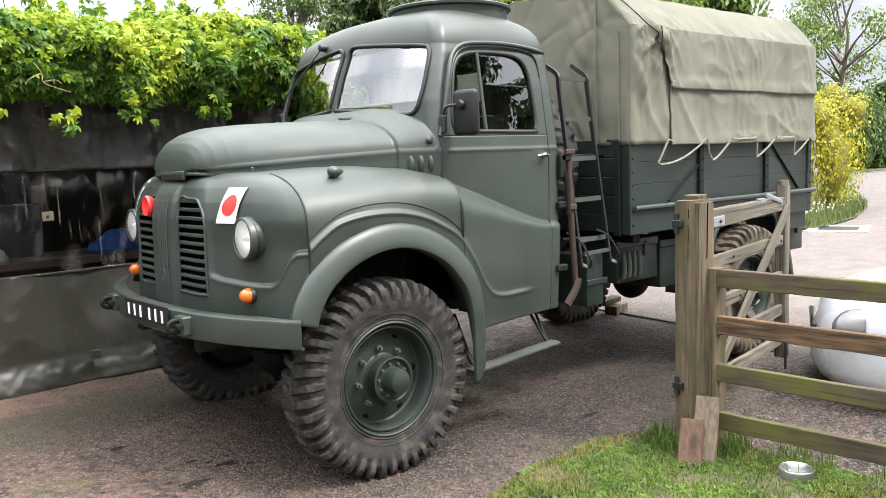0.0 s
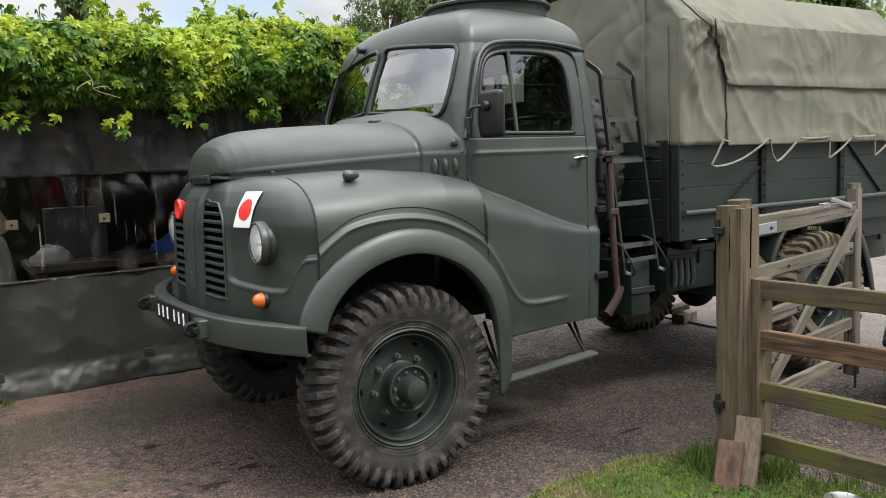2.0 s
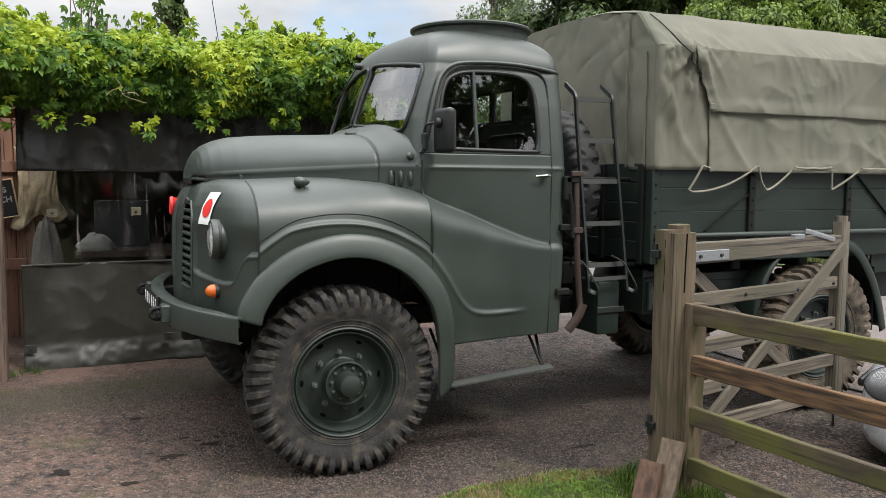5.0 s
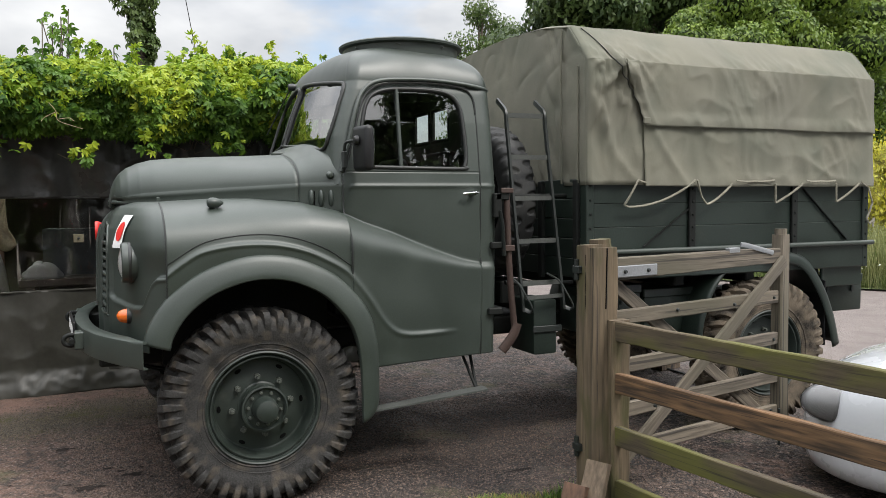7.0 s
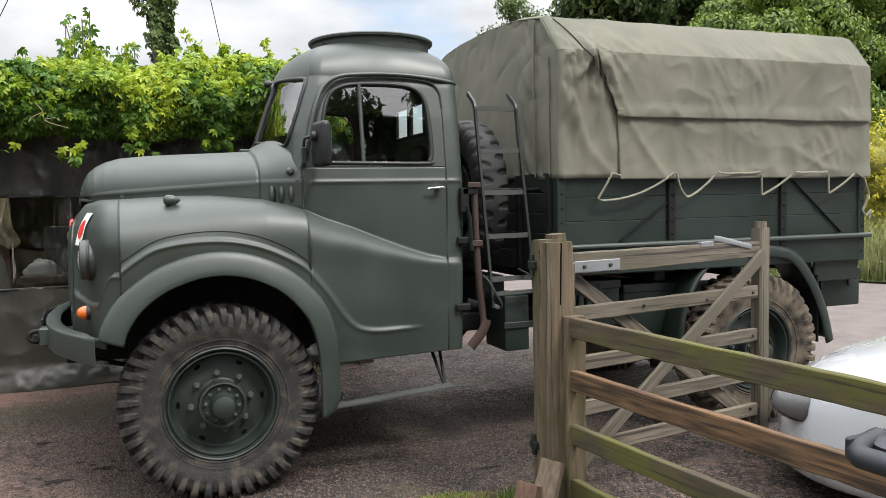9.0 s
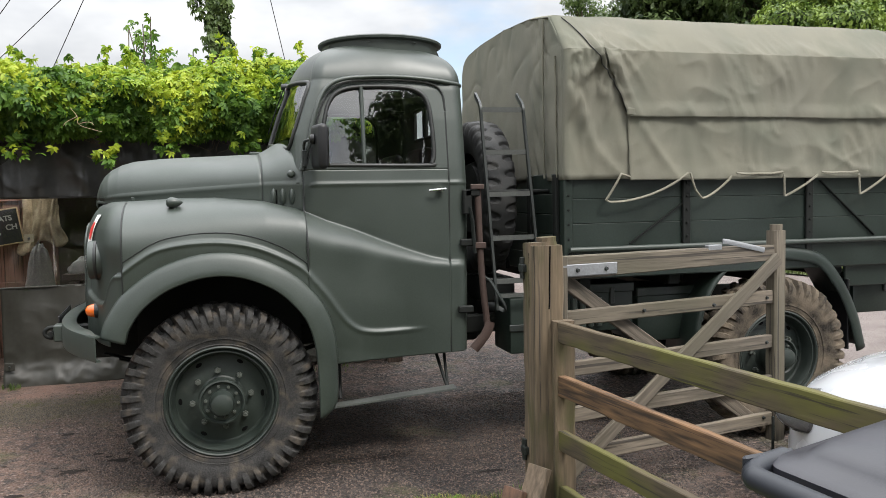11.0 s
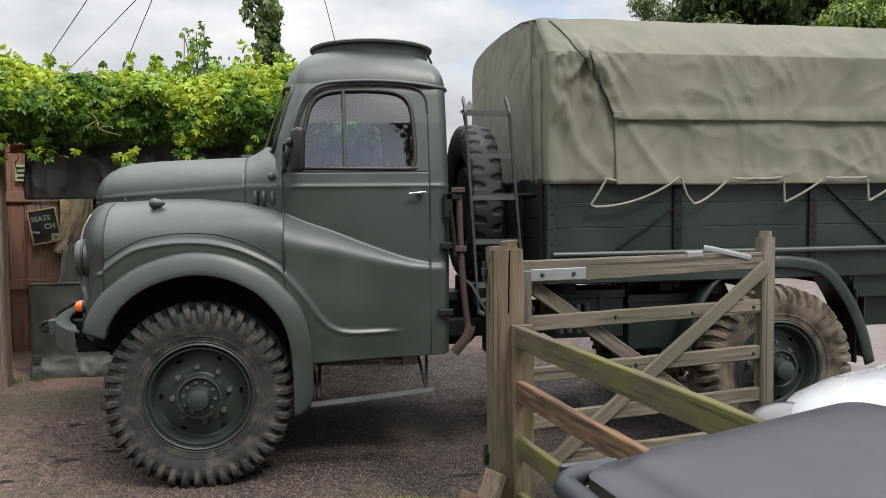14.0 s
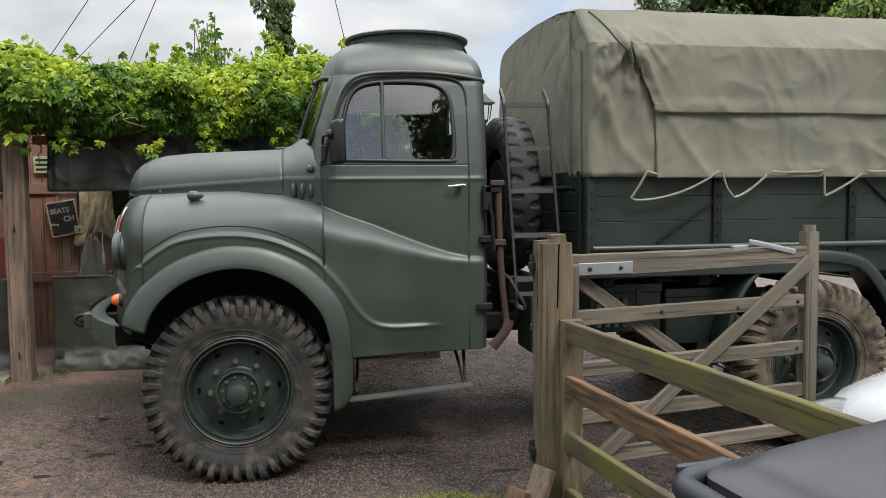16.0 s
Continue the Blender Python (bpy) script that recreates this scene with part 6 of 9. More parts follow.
# ---- ground ----
def ground_material():
    m = bpy.data.materials.new("old_tarmac_and_grit")
    m.use_nodes = True
    n, l = m.node_tree.nodes, m.node_tree.links
    b = n["Principled BSDF"]
    geo = n.new("ShaderNodeNewGeometry")
    pos = geo.outputs["Position"]

    def nz(scale, detail=4.0, rough=0.55):
        t = n.new("ShaderNodeTexNoise")
        t.inputs["Scale"].default_value, t.inputs["Detail"].default_value, t.inputs["Roughness"].default_value = scale, detail, rough
        l.new(pos, t.inputs["Vector"])
        return t.outputs["Fac"]

    def rng(v, a, b0, c=0.0, d=1.0):
        r = n.new("ShaderNodeMapRange")
        for k, q in zip(("From Min", "From Max", "To Min", "To Max"), (a, b0, c, d)):
            r.inputs[k].default_value = q
        l.new(v, r.inputs["Value"])
        return r.outputs["Result"]

    def mix(f, a, b0):
        x = n.new("ShaderNodeMix")
        x.data_type = "RGBA"
        l.new(f, x.inputs["Factor"]) if not isinstance(f, float) else None
        for k, q in (("A", a), ("B", b0)):
            if isinstance(q, tuple):
                x.inputs[k].default_value = (*q, 1)
            else:
                l.new(q, x.inputs[k])
        return x.outputs["Result"]

    def calc(op, a, b0):
        q = n.new("ShaderNodeMath")
        q.operation = op
        for k, val in enumerate((a, b0)):
            if isinstance(val, float):
                q.inputs[k].default_value = val
            else:
                l.new(val, q.inputs[k])
        return q.outputs[0]

    vor = n.new("ShaderNodeTexVoronoi")
    vor.inputs["Scale"].default_value = 62.0
    l.new(pos, vor.inputs["Vector"])
    vor2 = n.new("ShaderNodeTexVoronoi")
    vor2.inputs["Scale"].default_value = 38.0
    l.new(pos, vor2.inputs["Vector"])
    sep = n.new("ShaderNodeSeparateColor")
    l.new(vor.outputs["Color"], sep.inputs["Color"])
    stones = mix(rng(calc("POWER", sep.outputs["Red"], 2.3), 0.0, 1.0), (0.002, 0.0018, 0.0016), (0.158, 0.110, 0.086))
    binder = mix(rng(nz(1.1), 0.35, 0.65), (0.070, 0.040, 0.028), (0.132, 0.077, 0.055))
    binder = mix(rng(nz(75.0, 3), 0.52, 0.72, 0.0, 0.55), binder, (0.035, 0.027, 0.023))
    binder = mix(rng(nz(110.0, 2), 0.60, 0.75, 0.0, 0.5), binder, (0.30, 0.25, 0.225))
    sepx = n.new("ShaderNodeSeparateXYZ")
    l.new(pos, sepx.inputs["Vector"])

    # smooth worn concrete to the left of the lorry, coarse grit under and beside it
    wob = calc("MULTIPLY", nz(1.4, 5), 1.6)
    zone = rng(calc("ADD", sepx.outputs["X"], wob), -0.2, 0.9)
    loose = calc("MULTIPLY", rng(nz(5.0, 6), 0.34, 0.56, 0.25, 1.0), rng(zone, 0.0, 1.0, 0.34, 1.0))
    base = mix(loose, binder, stones)
    base = mix(rng(nz(17.0, 6, 0.7), 0.45, 0.60, 0.0, 0.88), base, (0.009, 0.007, 0.006))
    base = mix(rng(nz(46.0, 3, 0.6), 0.585, 0.66, 0.0, 0.62), base, (0.23, 0.18, 0.155))
    # dark damp grit, with the shade under the lorry put into the colour
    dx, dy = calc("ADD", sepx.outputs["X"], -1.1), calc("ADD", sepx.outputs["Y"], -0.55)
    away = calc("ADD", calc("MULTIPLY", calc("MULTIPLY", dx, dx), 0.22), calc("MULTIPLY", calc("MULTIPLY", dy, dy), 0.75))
    damp_shade = rng(calc("ADD", away, calc("MULTIPLY", calc("ADD", nz(2.1, 6, 0.6), -0.5), 1.3)), 1.05, 0.35, 0.0, 0.72)
    base = mix(calc("MULTIPLY", damp_shade, rng(nz(60.0, 3), 0.40, 0.60, 1.0, 0.55)), base, (0.012, 0.010, 0.009))
    dark = mix(rng(nz(2.3, 7, 0.6), 0.56, 0.68, 0.0, 0.75), base, (0.050, 0.038, 0.031))
    moss = mix(rng(nz(1.7, 8, 0.65), 0.57, 0.66, 0.0, 0.6), dark, (0.060, 0.055, 0.022))
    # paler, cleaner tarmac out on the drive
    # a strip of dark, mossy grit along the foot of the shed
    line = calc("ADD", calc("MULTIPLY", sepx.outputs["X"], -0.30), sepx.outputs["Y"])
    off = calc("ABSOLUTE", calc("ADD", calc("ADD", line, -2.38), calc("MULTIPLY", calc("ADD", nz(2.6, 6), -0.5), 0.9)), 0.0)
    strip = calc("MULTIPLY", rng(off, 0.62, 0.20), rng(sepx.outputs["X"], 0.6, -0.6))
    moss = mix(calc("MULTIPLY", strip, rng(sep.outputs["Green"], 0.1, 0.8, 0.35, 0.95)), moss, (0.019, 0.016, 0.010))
    red = calc("MULTIPLY", rng(line, 2.50, 2.75), rng(nz(3.3, 6), 0.40, 0.62, 0.1, 0.75))
    moss = mix(red, moss, (0.125, 0.072, 0.055))
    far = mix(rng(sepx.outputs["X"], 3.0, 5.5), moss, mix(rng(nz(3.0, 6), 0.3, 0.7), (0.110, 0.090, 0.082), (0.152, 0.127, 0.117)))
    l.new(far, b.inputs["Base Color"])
    l.new(rng(nz(4.0), 0.3, 0.7, 0.72, 0.95), b.inputs["Roughness"])
    bp = n.new("ShaderNodeBump")
    bp.inputs["Strength"].default_value, bp.inputs["Distance"].default_value = 1.0, 0.009
    addh = n.new("ShaderNodeMath")
    addh.operation = "ADD"
    l.new(vor.outputs["Distance"], addh.inputs[0])
    l.new(vor2.outputs["Distance"], addh.inputs[1])
    l.new(addh.outputs[0], bp.inputs["Height"])
    l.new(bp.outputs["Normal"], b.inputs["Normal"])
    return m


tarmac = ground_material()
soil = material("lawn_soil", (0.060, 0.056, 0.026), 0.95, vary=0.35, scale=5, grain=60, bump=0.6, depth=0.01, spots=(0.11, 0.08, 0.05), spot_scale=4, spot_at=(0.5, 0.7))
verge_mat = material("verge_grass", (0.070, 0.090, 0.030), 0.95, vary=0.4, scale=3, grain=50, bump=0.7, depth=0.02)


def axis_steps(a, b, fine_a, fine_b, step):
    out, d = [], step
    x = fine_a
    while x > a:
        x -= d
        d *= 1.35
        out.insert(0, max(x, a))
    k = int((fine_b - fine_a) / step)
    out += [fine_a + step * i for i in range(k + 1)]
    x, d = out[-1], step
    while x < b:
        x += d
        d *= 1.35
        out.append(min(x, b))
    return out


gx, gy = axis_steps(-900, 900, -4, 6, 0.12), axis_steps(-900, 900, -5, 5, 0.12)
v, f = grid([[(x, y, ground_z(x, y) + 0.006 * noise.noise(Vector((x * 1.3, y * 1.3, 0)))) for x in gx] for y in gy])
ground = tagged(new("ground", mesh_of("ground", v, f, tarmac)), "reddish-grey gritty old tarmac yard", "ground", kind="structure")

LAWN = [(-0.6, -0.95), (-0.25, -0.66), (0.10, -0.47), (0.35, -0.37), (0.65, -0.31), (0.95, -0.27), (1.18, -0.29), (1.36, -0.36), (1.50, -0.50), (1.60, -0.75), (1.66, -1.1), (1.74, -1.8), (1.85, -2.8), (2.1, -5.5),
        (2.1, -9.0), (-3.5, -9.0), (-2.4, -4.2), (-1.5, -2.2)]
lawn_v, lawn_f = [], []
lx = [-3.5 + 0.055 * i for i in range(103)]
ly = [-9.0 + 0.25 * i for i in range(28)] + [-2.05 + 0.05 * i for i in range(38)]
idx = {}
for j in range(len(ly) - 1):
    for i in range(len(lx) - 1):
        cx, cy = (lx[i] + lx[i + 1]) / 2, (ly[j] + ly[j + 1]) / 2
        if inside(LAWN, cx + 0.05 * noise.noise(Vector((cx * 5, cy * 5, 1))), cy + 0.05 * noise.noise(Vector((cx * 5, cy * 5, 4)))):
            q = []
            for a, b in ((i, j), (i + 1, j), (i + 1, j + 1), (i, j + 1)):
                if (a, b) not in idx:
                    x, y = lx[a], ly[b]
                    idx[(a, b)] = len(lawn_v)
                    lawn_v.append((x, y, ground_z(x, y) + 0.014 + 0.008 * noise.noise(Vector((x * 4, y * 4, 2)))))
                q.append(idx[(a, b)])
            lawn_f.append(q)
lawn = tagged(new("lawn", mesh_of("lawn", lawn_v, lawn_f, soil)), "patchy green lawn edge beside the fence", "lawn", kind="structure")

rnd = np.random.default_rng(5)


def blades(name, pts, h0, h1, wide, mat, label, category, lean=0.5):
    """Many single grass blades at the places given."""
    n = len(pts)
    h = rnd.uniform(h0, h1, n)
    a = rnd.uniform(0, 2 * np.pi, n)
    le = rnd.uniform(0.1, lean, n) * h
    p = np.array(pts)
    d = np.stack([np.cos(a), np.sin(a), 0 * a], 1)
    sd = np.stack([-np.sin(a), np.cos(a), 0 * a], 1) * (wide * rnd.uniform(0.6, 1.3, n))[:, None]
    up = np.array([0, 0, 1.0])
    v0, v1 = p - sd, p + sd
    m0 = p + d * (le * 0.35)[:, None] + up * (h * 0.6)[:, None]
    v2, v3 = m0 - sd * 0.7, m0 + sd * 0.7
    v4 = p + d * le[:, None] + up * h[:, None]
    vv = np.stack([v0, v1, v2, v3, v4], 1).reshape(-1, 3)
    k = np.arange(n) * 5
    me = bpy.data.meshes.new(name)
    faces = [t for i in k.tolist() for t in ((i, i + 1, i + 3, i + 2), (i + 2, i + 3, i + 4))]
    me.from_pydata(vv.tolist(), [], faces)
    me.materials.append(mat)
    return tagged(new(name, me), label, category, kind="stuff")


pts = []
while len(pts) < 42000:
    x, y = rnd.uniform(-0.3, 1.75), rnd.uniform(-1.9, -0.22)
    if inside(LAWN, x, y) and (rnd.random() < 0.22 or inside(LAWN, x - 0.02, y + 0.16 + 0.12 * noise.noise(Vector((x * 6, y * 6, 8))))) and math.hypot(x - 1.455, y + 1.245) > 0.10:
        if rnd.random() < 0.35 + 0.9 * max(0.0, noise.noise(Vector((x * 3.5, y * 3.5, 3))) + 0.35):
            pts.append((x, y, ground_z(x, y) + 0.006))
while len(pts) < 95000:
    x, y = rnd.uniform(-2.6, 2.0), rnd.uniform(-6.5, -1.8)
    if inside(LAWN, x, y) and rnd.random() < 0.45 + 0.9 * max(0.0, noise.noise(Vector((x * 3.5, y * 3.5, 3))) + 0.35):
        pts.append((x, y, ground_z(x, y) + 0.006))
blades("lawn_grass", pts, 0.010, 0.040, 0.0024, grass_leaf, "short green lawn grass", "grass", 0.9)
pts = []
for cx, cy, r, n in ((1.40, -0.52, 0.13, 420), (1.56, -0.80, 0.14, 420), (1.30, -0.62, 0.10, 180), (1.62, -1.15, 0.2, 220), (1.68, -1.7, 0.2, 160), (1.50, -0.62, 0.12, 200)):
    for k in range(n):
        a, q = rnd.uniform(0, 6.28), r * rnd.random() ** 0.6
        x, y = cx + q * math.cos(a), cy + q * math.sin(a)
        pts.append((x, y, ground_z(x, y)))
blades("long_grass", pts, 0.03, 0.12, 0.003, grass_leaf, "long grass tufts round the gate post", "grass", 0.6)
pts = []
for cx, cy, r, n in ((-1.78, 2.62, 0.10, 160), (-1.95, 2.60, 0.12, 100), (-1.60, 2.68, 0.08, 80), (0.95, 2.75, 0.2, 50), (0.7, 2.8, 0.15, 20)):
    for k in range(n):
        a, q = rnd.uniform(0, 6.28), r * rnd.random() ** 0.6
        x, y = cx + q * math.cos(a), cy + q * math.sin(a)
        pts.append((x, y, ground_z(x, y)))
blades("weeds", pts, 0.015, 0.05, 0.004, hedge_leaf, "small weeds at the foot of the shed", "weeds", 0.9)

# loose chippings where the yard meets the grass
gp, gf = [], []
for k in range(64000):
    x, y = rnd.uniform(-0.9, 2.6), rnd.uniform(-1.2, 1.6)
    if inside(LAWN, x, y) or rnd.random() < 0.25:
        continue
    r, a = rnd.uniform(0.0025, 0.0095), rnd.uniform(0, 6.28)
    z = ground_z(x, y) + 0.006 * noise.noise(Vector((x * 1.3, y * 1.3, 0)))
    i0 = len(gp)
    for q in range(5):
        b = a + q * 1.2566
        gp.append((x + r * math.cos(b) * rnd.uniform(0.7, 1.2), y + r * math.sin(b) * rnd.uniform(0.7, 1.2), z - 0.001))
    gp.append((x, y, z + r * 0.7))
    gf += [(i0 + q, i0 + (q + 1) % 5, i0 + 5) for q in range(5)]
chip_mat = material("stone_chipping", (0.066, 0.047, 0.037), 0.85, vary=1.0, per_island=2.6, bump=0.0)
tagged(new("loose_chippings", mesh_of("loose_chippings", gp, gf, chip_mat, False)), "loose grey stone chippings on the yard", "gravel", kind="stuff")

# dark coarse grit washed up along the foot of the shed
gp, gf = [], []
while len(gf) < 18000 * 5:
    x = rnd.uniform(-2.6, 0.5)
    y = 2.36 + 0.30 * x + rnd.normal(0, 0.19) + 0.12 * noise.noise(Vector((x * 2.1, 3, 0)))
    r, a = rnd.uniform(0.003, 0.009), rnd.uniform(0, 6.28)
    z = ground_z(x, y) + 0.006 * noise.noise(Vector((x * 1.3, y * 1.3, 0)))
    i0 = len(gp)
    for k in range(5):
        b = a + k * 1.2566
        gp.append((x + r * math.cos(b) * rnd.uniform(0.7, 1.2), y + r * math.sin(b) * rnd.uniform(0.7, 1.2), z - 0.001))
    gp.append((x, y, z + r * 0.8))
    gf += [(i0 + k, i0 + (k + 1) % 5, i0 + 5) for k in range(5)]
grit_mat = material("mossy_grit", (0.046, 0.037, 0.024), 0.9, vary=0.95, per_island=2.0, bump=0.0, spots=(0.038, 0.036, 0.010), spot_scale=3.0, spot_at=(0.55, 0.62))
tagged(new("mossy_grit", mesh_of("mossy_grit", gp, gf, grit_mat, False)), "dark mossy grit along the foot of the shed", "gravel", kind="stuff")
# dry blades at the lawn's worn edge
pts = []
while len(pts) < 7000:
    x, y = rnd.uniform(-0.4, 1.75), rnd.uniform(-1.9, -0.2)
    if inside(LAWN, x, y) and (not inside(LAWN, x - 0.06, y + 0.14) or noise.noise(Vector((x * 3.0, y * 3.0, 17))) > 0.22):
        pts.append((x, y, ground_z(x, y) + 0.006))
blades("dry_grass", pts, 0.012, 0.045, 0.0024, dry_leaf, "dry yellowish grass at the lawn's worn edge", "grass", 1.0)

# oil stains and a wet patch: thin films on the tarmac
stain_mat = material("oil_stain", (0.018, 0.014, 0.012), 0.9, vary=0.5, bump=0.4, spec=0.2, spread=0.25)
for x, y, rx, ry in ((-0.60, 0.756, 0.055, 0.035), (-0.83, 0.62, 0.075, 0.04), (-0.72, 0.90, 0.03, 0.02), (-1.36, 0.55, 0.06, 0.04), (1.45, 0.05, 0.07, 0.03), (-0.95, 1.35, 0.05, 0.03), (-1.05, 0.30, 0.05, 0.025), (-0.66, 0.83, 0.025, 0.018), (-0.55, 0.86, 0.02, 0.012), (-0.92, 0.70, 0.025, 0.015), (-0.50, 0.68, 0.018, 0.012), (-1.20, 0.80, 0.02, 0.012)):
    vs = [(x, y, ground_z(x, y) + 0.0045 + 0.006 * noise.noise(Vector((x * 1.3, y * 1.3, 0))))]
    for k in range(24):
        a = 2 * math.pi * k / 24
        q = max(0.35, 0.85 + 0.7 * noise.noise(Vector((math.cos(a) * 1.7 + x * 9, math.sin(a) * 1.7, y * 7))) + 0.15 * noise.noise(Vector((math.cos(a) * 5, math.sin(a) * 5, x * 7))))
        px, py = x + rx * q * math.cos(a), y + ry * q * math.sin(a)
        vs.append((px, py, ground_z(px, py) + 0.004 + 0.006 * noise.noise(Vector((px * 1.3, py * 1.3, 0)))))
    tagged(new("oil_stain", mesh_of("oil_stain", vs, [(0, 1 + k, 1 + (k + 1) % 24) for k in range(24)], stain_mat)), "dark oil stain on the tarmac", "stain", "oil stains", "structure")

# ---- gate and fence ----
gate_post = thing("gate_post", "thick weathered square oak gate post", "gate post", at=pose(1.485, -0.66, ground_z(1.485, -0.66)))


def under(owner, name, me, label=""):
    ob = part(name, me, None, owner, label)
    ob.matrix_parent_inverse = owner.matrix_world.inverted()
    return ob


def timber(name, mat, a, b, wide, deep, up=(0, 0, 1), bevel=0.006, rough=0.003, seed=0.0, stations=14, taper=1.0):
    """A sawn length from a to b, its faces a little uneven; wide across, deep along up."""
    a, b, up = Vector(a), Vector(b), Vector(up)
    t = (b - a).normalized()
    side = t.cross(up).normalized()
    up = side.cross(t)
    rows = []
    h, w = deep / 2, wide / 2
    ring = [(-w + bevel, -h), (w - bevel, -h), (w, -h + bevel), (w, 0), (w, h - bevel), (w - bevel, h), (0, h), (-w + bevel, h), (-w, h - bevel), (-w, 0), (-w, -h + bevel)]
    for i in range(stations):
        p = a + (b - a) * i / (stations - 1)
        row = []
        thin = 1 + (taper - 1) * i / (stations - 1)
        for x, y in ring:
            q = p + side * x + up * y * thin
            d = rough * noise.noise(q * 9 + Vector((seed, 0, 0)))
            row.append(q + side * (x / w) * d + up * (y / h) * d)
        rows.append(row)
    v, f = grid(rows, True)
    n = len(ring)
    f += [tuple(range(n)), tuple(reversed(range((stations - 1) * n, stations * n)))]
    me = mesh_of(name, v, f, mat)
    me.update()
    bm = bmesh.new()
    bm.from_mesh(me)
    bmesh.ops.recalc_face_normals(bm, faces=bm.faces)
    bm.to_mesh(me)
    bm.free()
    return smooth_by_angle(me, 40)


gz = ground_z(1.48, -0.66)
body = under(gate_post, "post", timber("post", weathered, (1.488, -0.655, gz - 0.05), (1.485, -0.655, 1.225), 0.150, 0.150, (0, 1, 0), 0.008, 0.005, 2.0, 30))
under(gate_post, "worn_top", timber("worn_top", weathered, (1.480, -0.650, 1.15), (1.476, -0.646, 1.238), 0.132, 0.136, (0.05, 1, 0), 0.02, 0.009, 3.0, 6))
under(gate_post, "split_top", timber("split_top", weathered, (1.515, -0.655, 1.15), (1.506, -0.652, 1.262), 0.070, 0.12, (0.1, 1, 0), 0.018, 0.009, 8.0, 6))
under(gate_post, "side_post", timber("side_post", weathered, (1.545, -0.745, gz - 0.05), (1.545, -0.745, 0.875), 0.10, 0.065, (0.1, 1, 0), 0.006, 0.004, 5.0, 20))
for a, b, w in (((1.492, -0.7315, 1.222), (1.484, -0.7315, 0.93), 0.0035), ((1.4115, -0.67, 1.19), (1.4115, -0.664, 0.84), 0.0024)):
    pts = [Vector(a).lerp(Vector(b), k / 9) + Vector((0.003 * noise.noise(Vector((k * 0.9, w * 900, 0))),) * 2 + (0,)) for k in range(10)]
    under(gate_post, "split", bar("split", hole_black, pts, w, 5, False), "dark drying split in the grain")
for z in (1.115, 0.235):
    under(gate_post, "hinge_pin", bar("hinge_pin", dark_steel, [(1.405, -0.60, z - 0.05), (1.405, -0.60, z + 0.05)], 0.014, 10))
    under(gate_post, "hinge_strap", slab("hinge_strap", dark_steel, 1.39, 1.415, -0.64, -0.58, z - 0.018, z + 0.018, 0.003))

GA, GB = Vector((1.56, -0.60, 0)), Vector((3.025, -0.338, 0))
gt = (GB - GA).normalized()
gn = Vector((gt.y, -gt.x, 0))
gate = thing("field_gate", "grey weathered five-bar wooden field gate standing open", "gate", at=Matrix.Translation((GA.x, GA.y, 0.1)))


def gp3(d, z, out=0.0):
    q = GA + gt * d + gn * out
    return (q.x, q.y, z)


GL = (GB - GA).length
BARS = (1.105, 0.855, 0.605, 0.375, 0.165)
for k, z in enumerate(BARS):
    under(gate, "bar", timber("bar", grey_wood, gp3(0.0, z), gp3(GL - 0.03, z + 0.012), 0.034 if k else 0.055, 0.074 if k else 0.115, (0, 0, 1), 0.005, 0.003, k * 3.0, taper=1.0 if k else 0.76))
under(gate, "end_stile", timber("end_stile", grey_stile, gp3(GL, 0.05), gp3(GL, 1.238), 0.075, 0.085, gt, 0.01, 0.003, 11.0))
under(gate, "end_stile_cap", timber("end_stile_cap", grey_stile, gp3(GL, 1.16), gp3(GL, 1.272), 0.071, 0.081, gt, 0.030, 0.002, 12.0, 4))
under(gate, "hinge_stile", timber("hinge_stile", grey_stile, gp3(0.03, 0.08), gp3(0.03, 1.16), 0.07, 0.07, gt, 0.006, 0.003, 14.0))
under(gate, "brace", timber("brace", grey_brace, gp3(0.06, 0.10, 0.042), gp3(GL - 0.03, 1.085, 0.042), 0.024, 0.072, (0, 0, 1), 0.004, 0.003, 21.0))
under(gate, "brace", timber("brace", grey_brace_down, gp3(0.06, 1.06, -0.036), gp3(GL - 0.07, 0.12, -0.036), 0.024, 0.072, (0, 0, 1), 0.004, 0.003, 25.0))
for d, z, o in ((0.54, 0.862, 0.03), (0.98, 0.86, 0.062), (0.60, 0.61, 0.062), (1.40, 0.865, 0.03), (1.40, 0.615, 0.03), (0.33, 0.38, 0.06), (0.66, 0.61, 0.03), (1.38, 0.19, 0.03)):
    m = Matrix.Translation(gp3(d, z, o - 0.008)) @ Matrix.Rotation(math.atan2(gt.y, gt.x), 4, "Z")
    bm = bmesh.new()
    bmesh.ops.create_cone(bm, cap_ends=True, segments=10, radius1=0.010, radius2=0.007, depth=0.012, matrix=m @ pose(0, 0, 0, 90, 0, 0))
    under(gate, "bolt", finish(bm, "bolt", dark_steel))
mg = Matrix.Translation(gp3(0, 0, 0.0)) @ Matrix.Rotation(math.atan2(gt.y, gt.x), 4, "Z")
strap = under(gate, "hinge_band", slab("hinge_band", steel, -0.02, 0.36, -0.036, -0.029, 1.062, 1.122, 0.004, mg), "pale galvanised hinge band")
for d in (0.12, 0.29):
    bm = bmesh.new()
    bmesh.ops.create_cone(bm, cap_ends=True, segments=12, radius1=0.012, radius2=0.008, depth=0.012, matrix=mg @ pose(d, -0.040, 1.092, 90, 0, 0))
    under(gate, "bolt", finish(bm, "bolt", dark_steel))
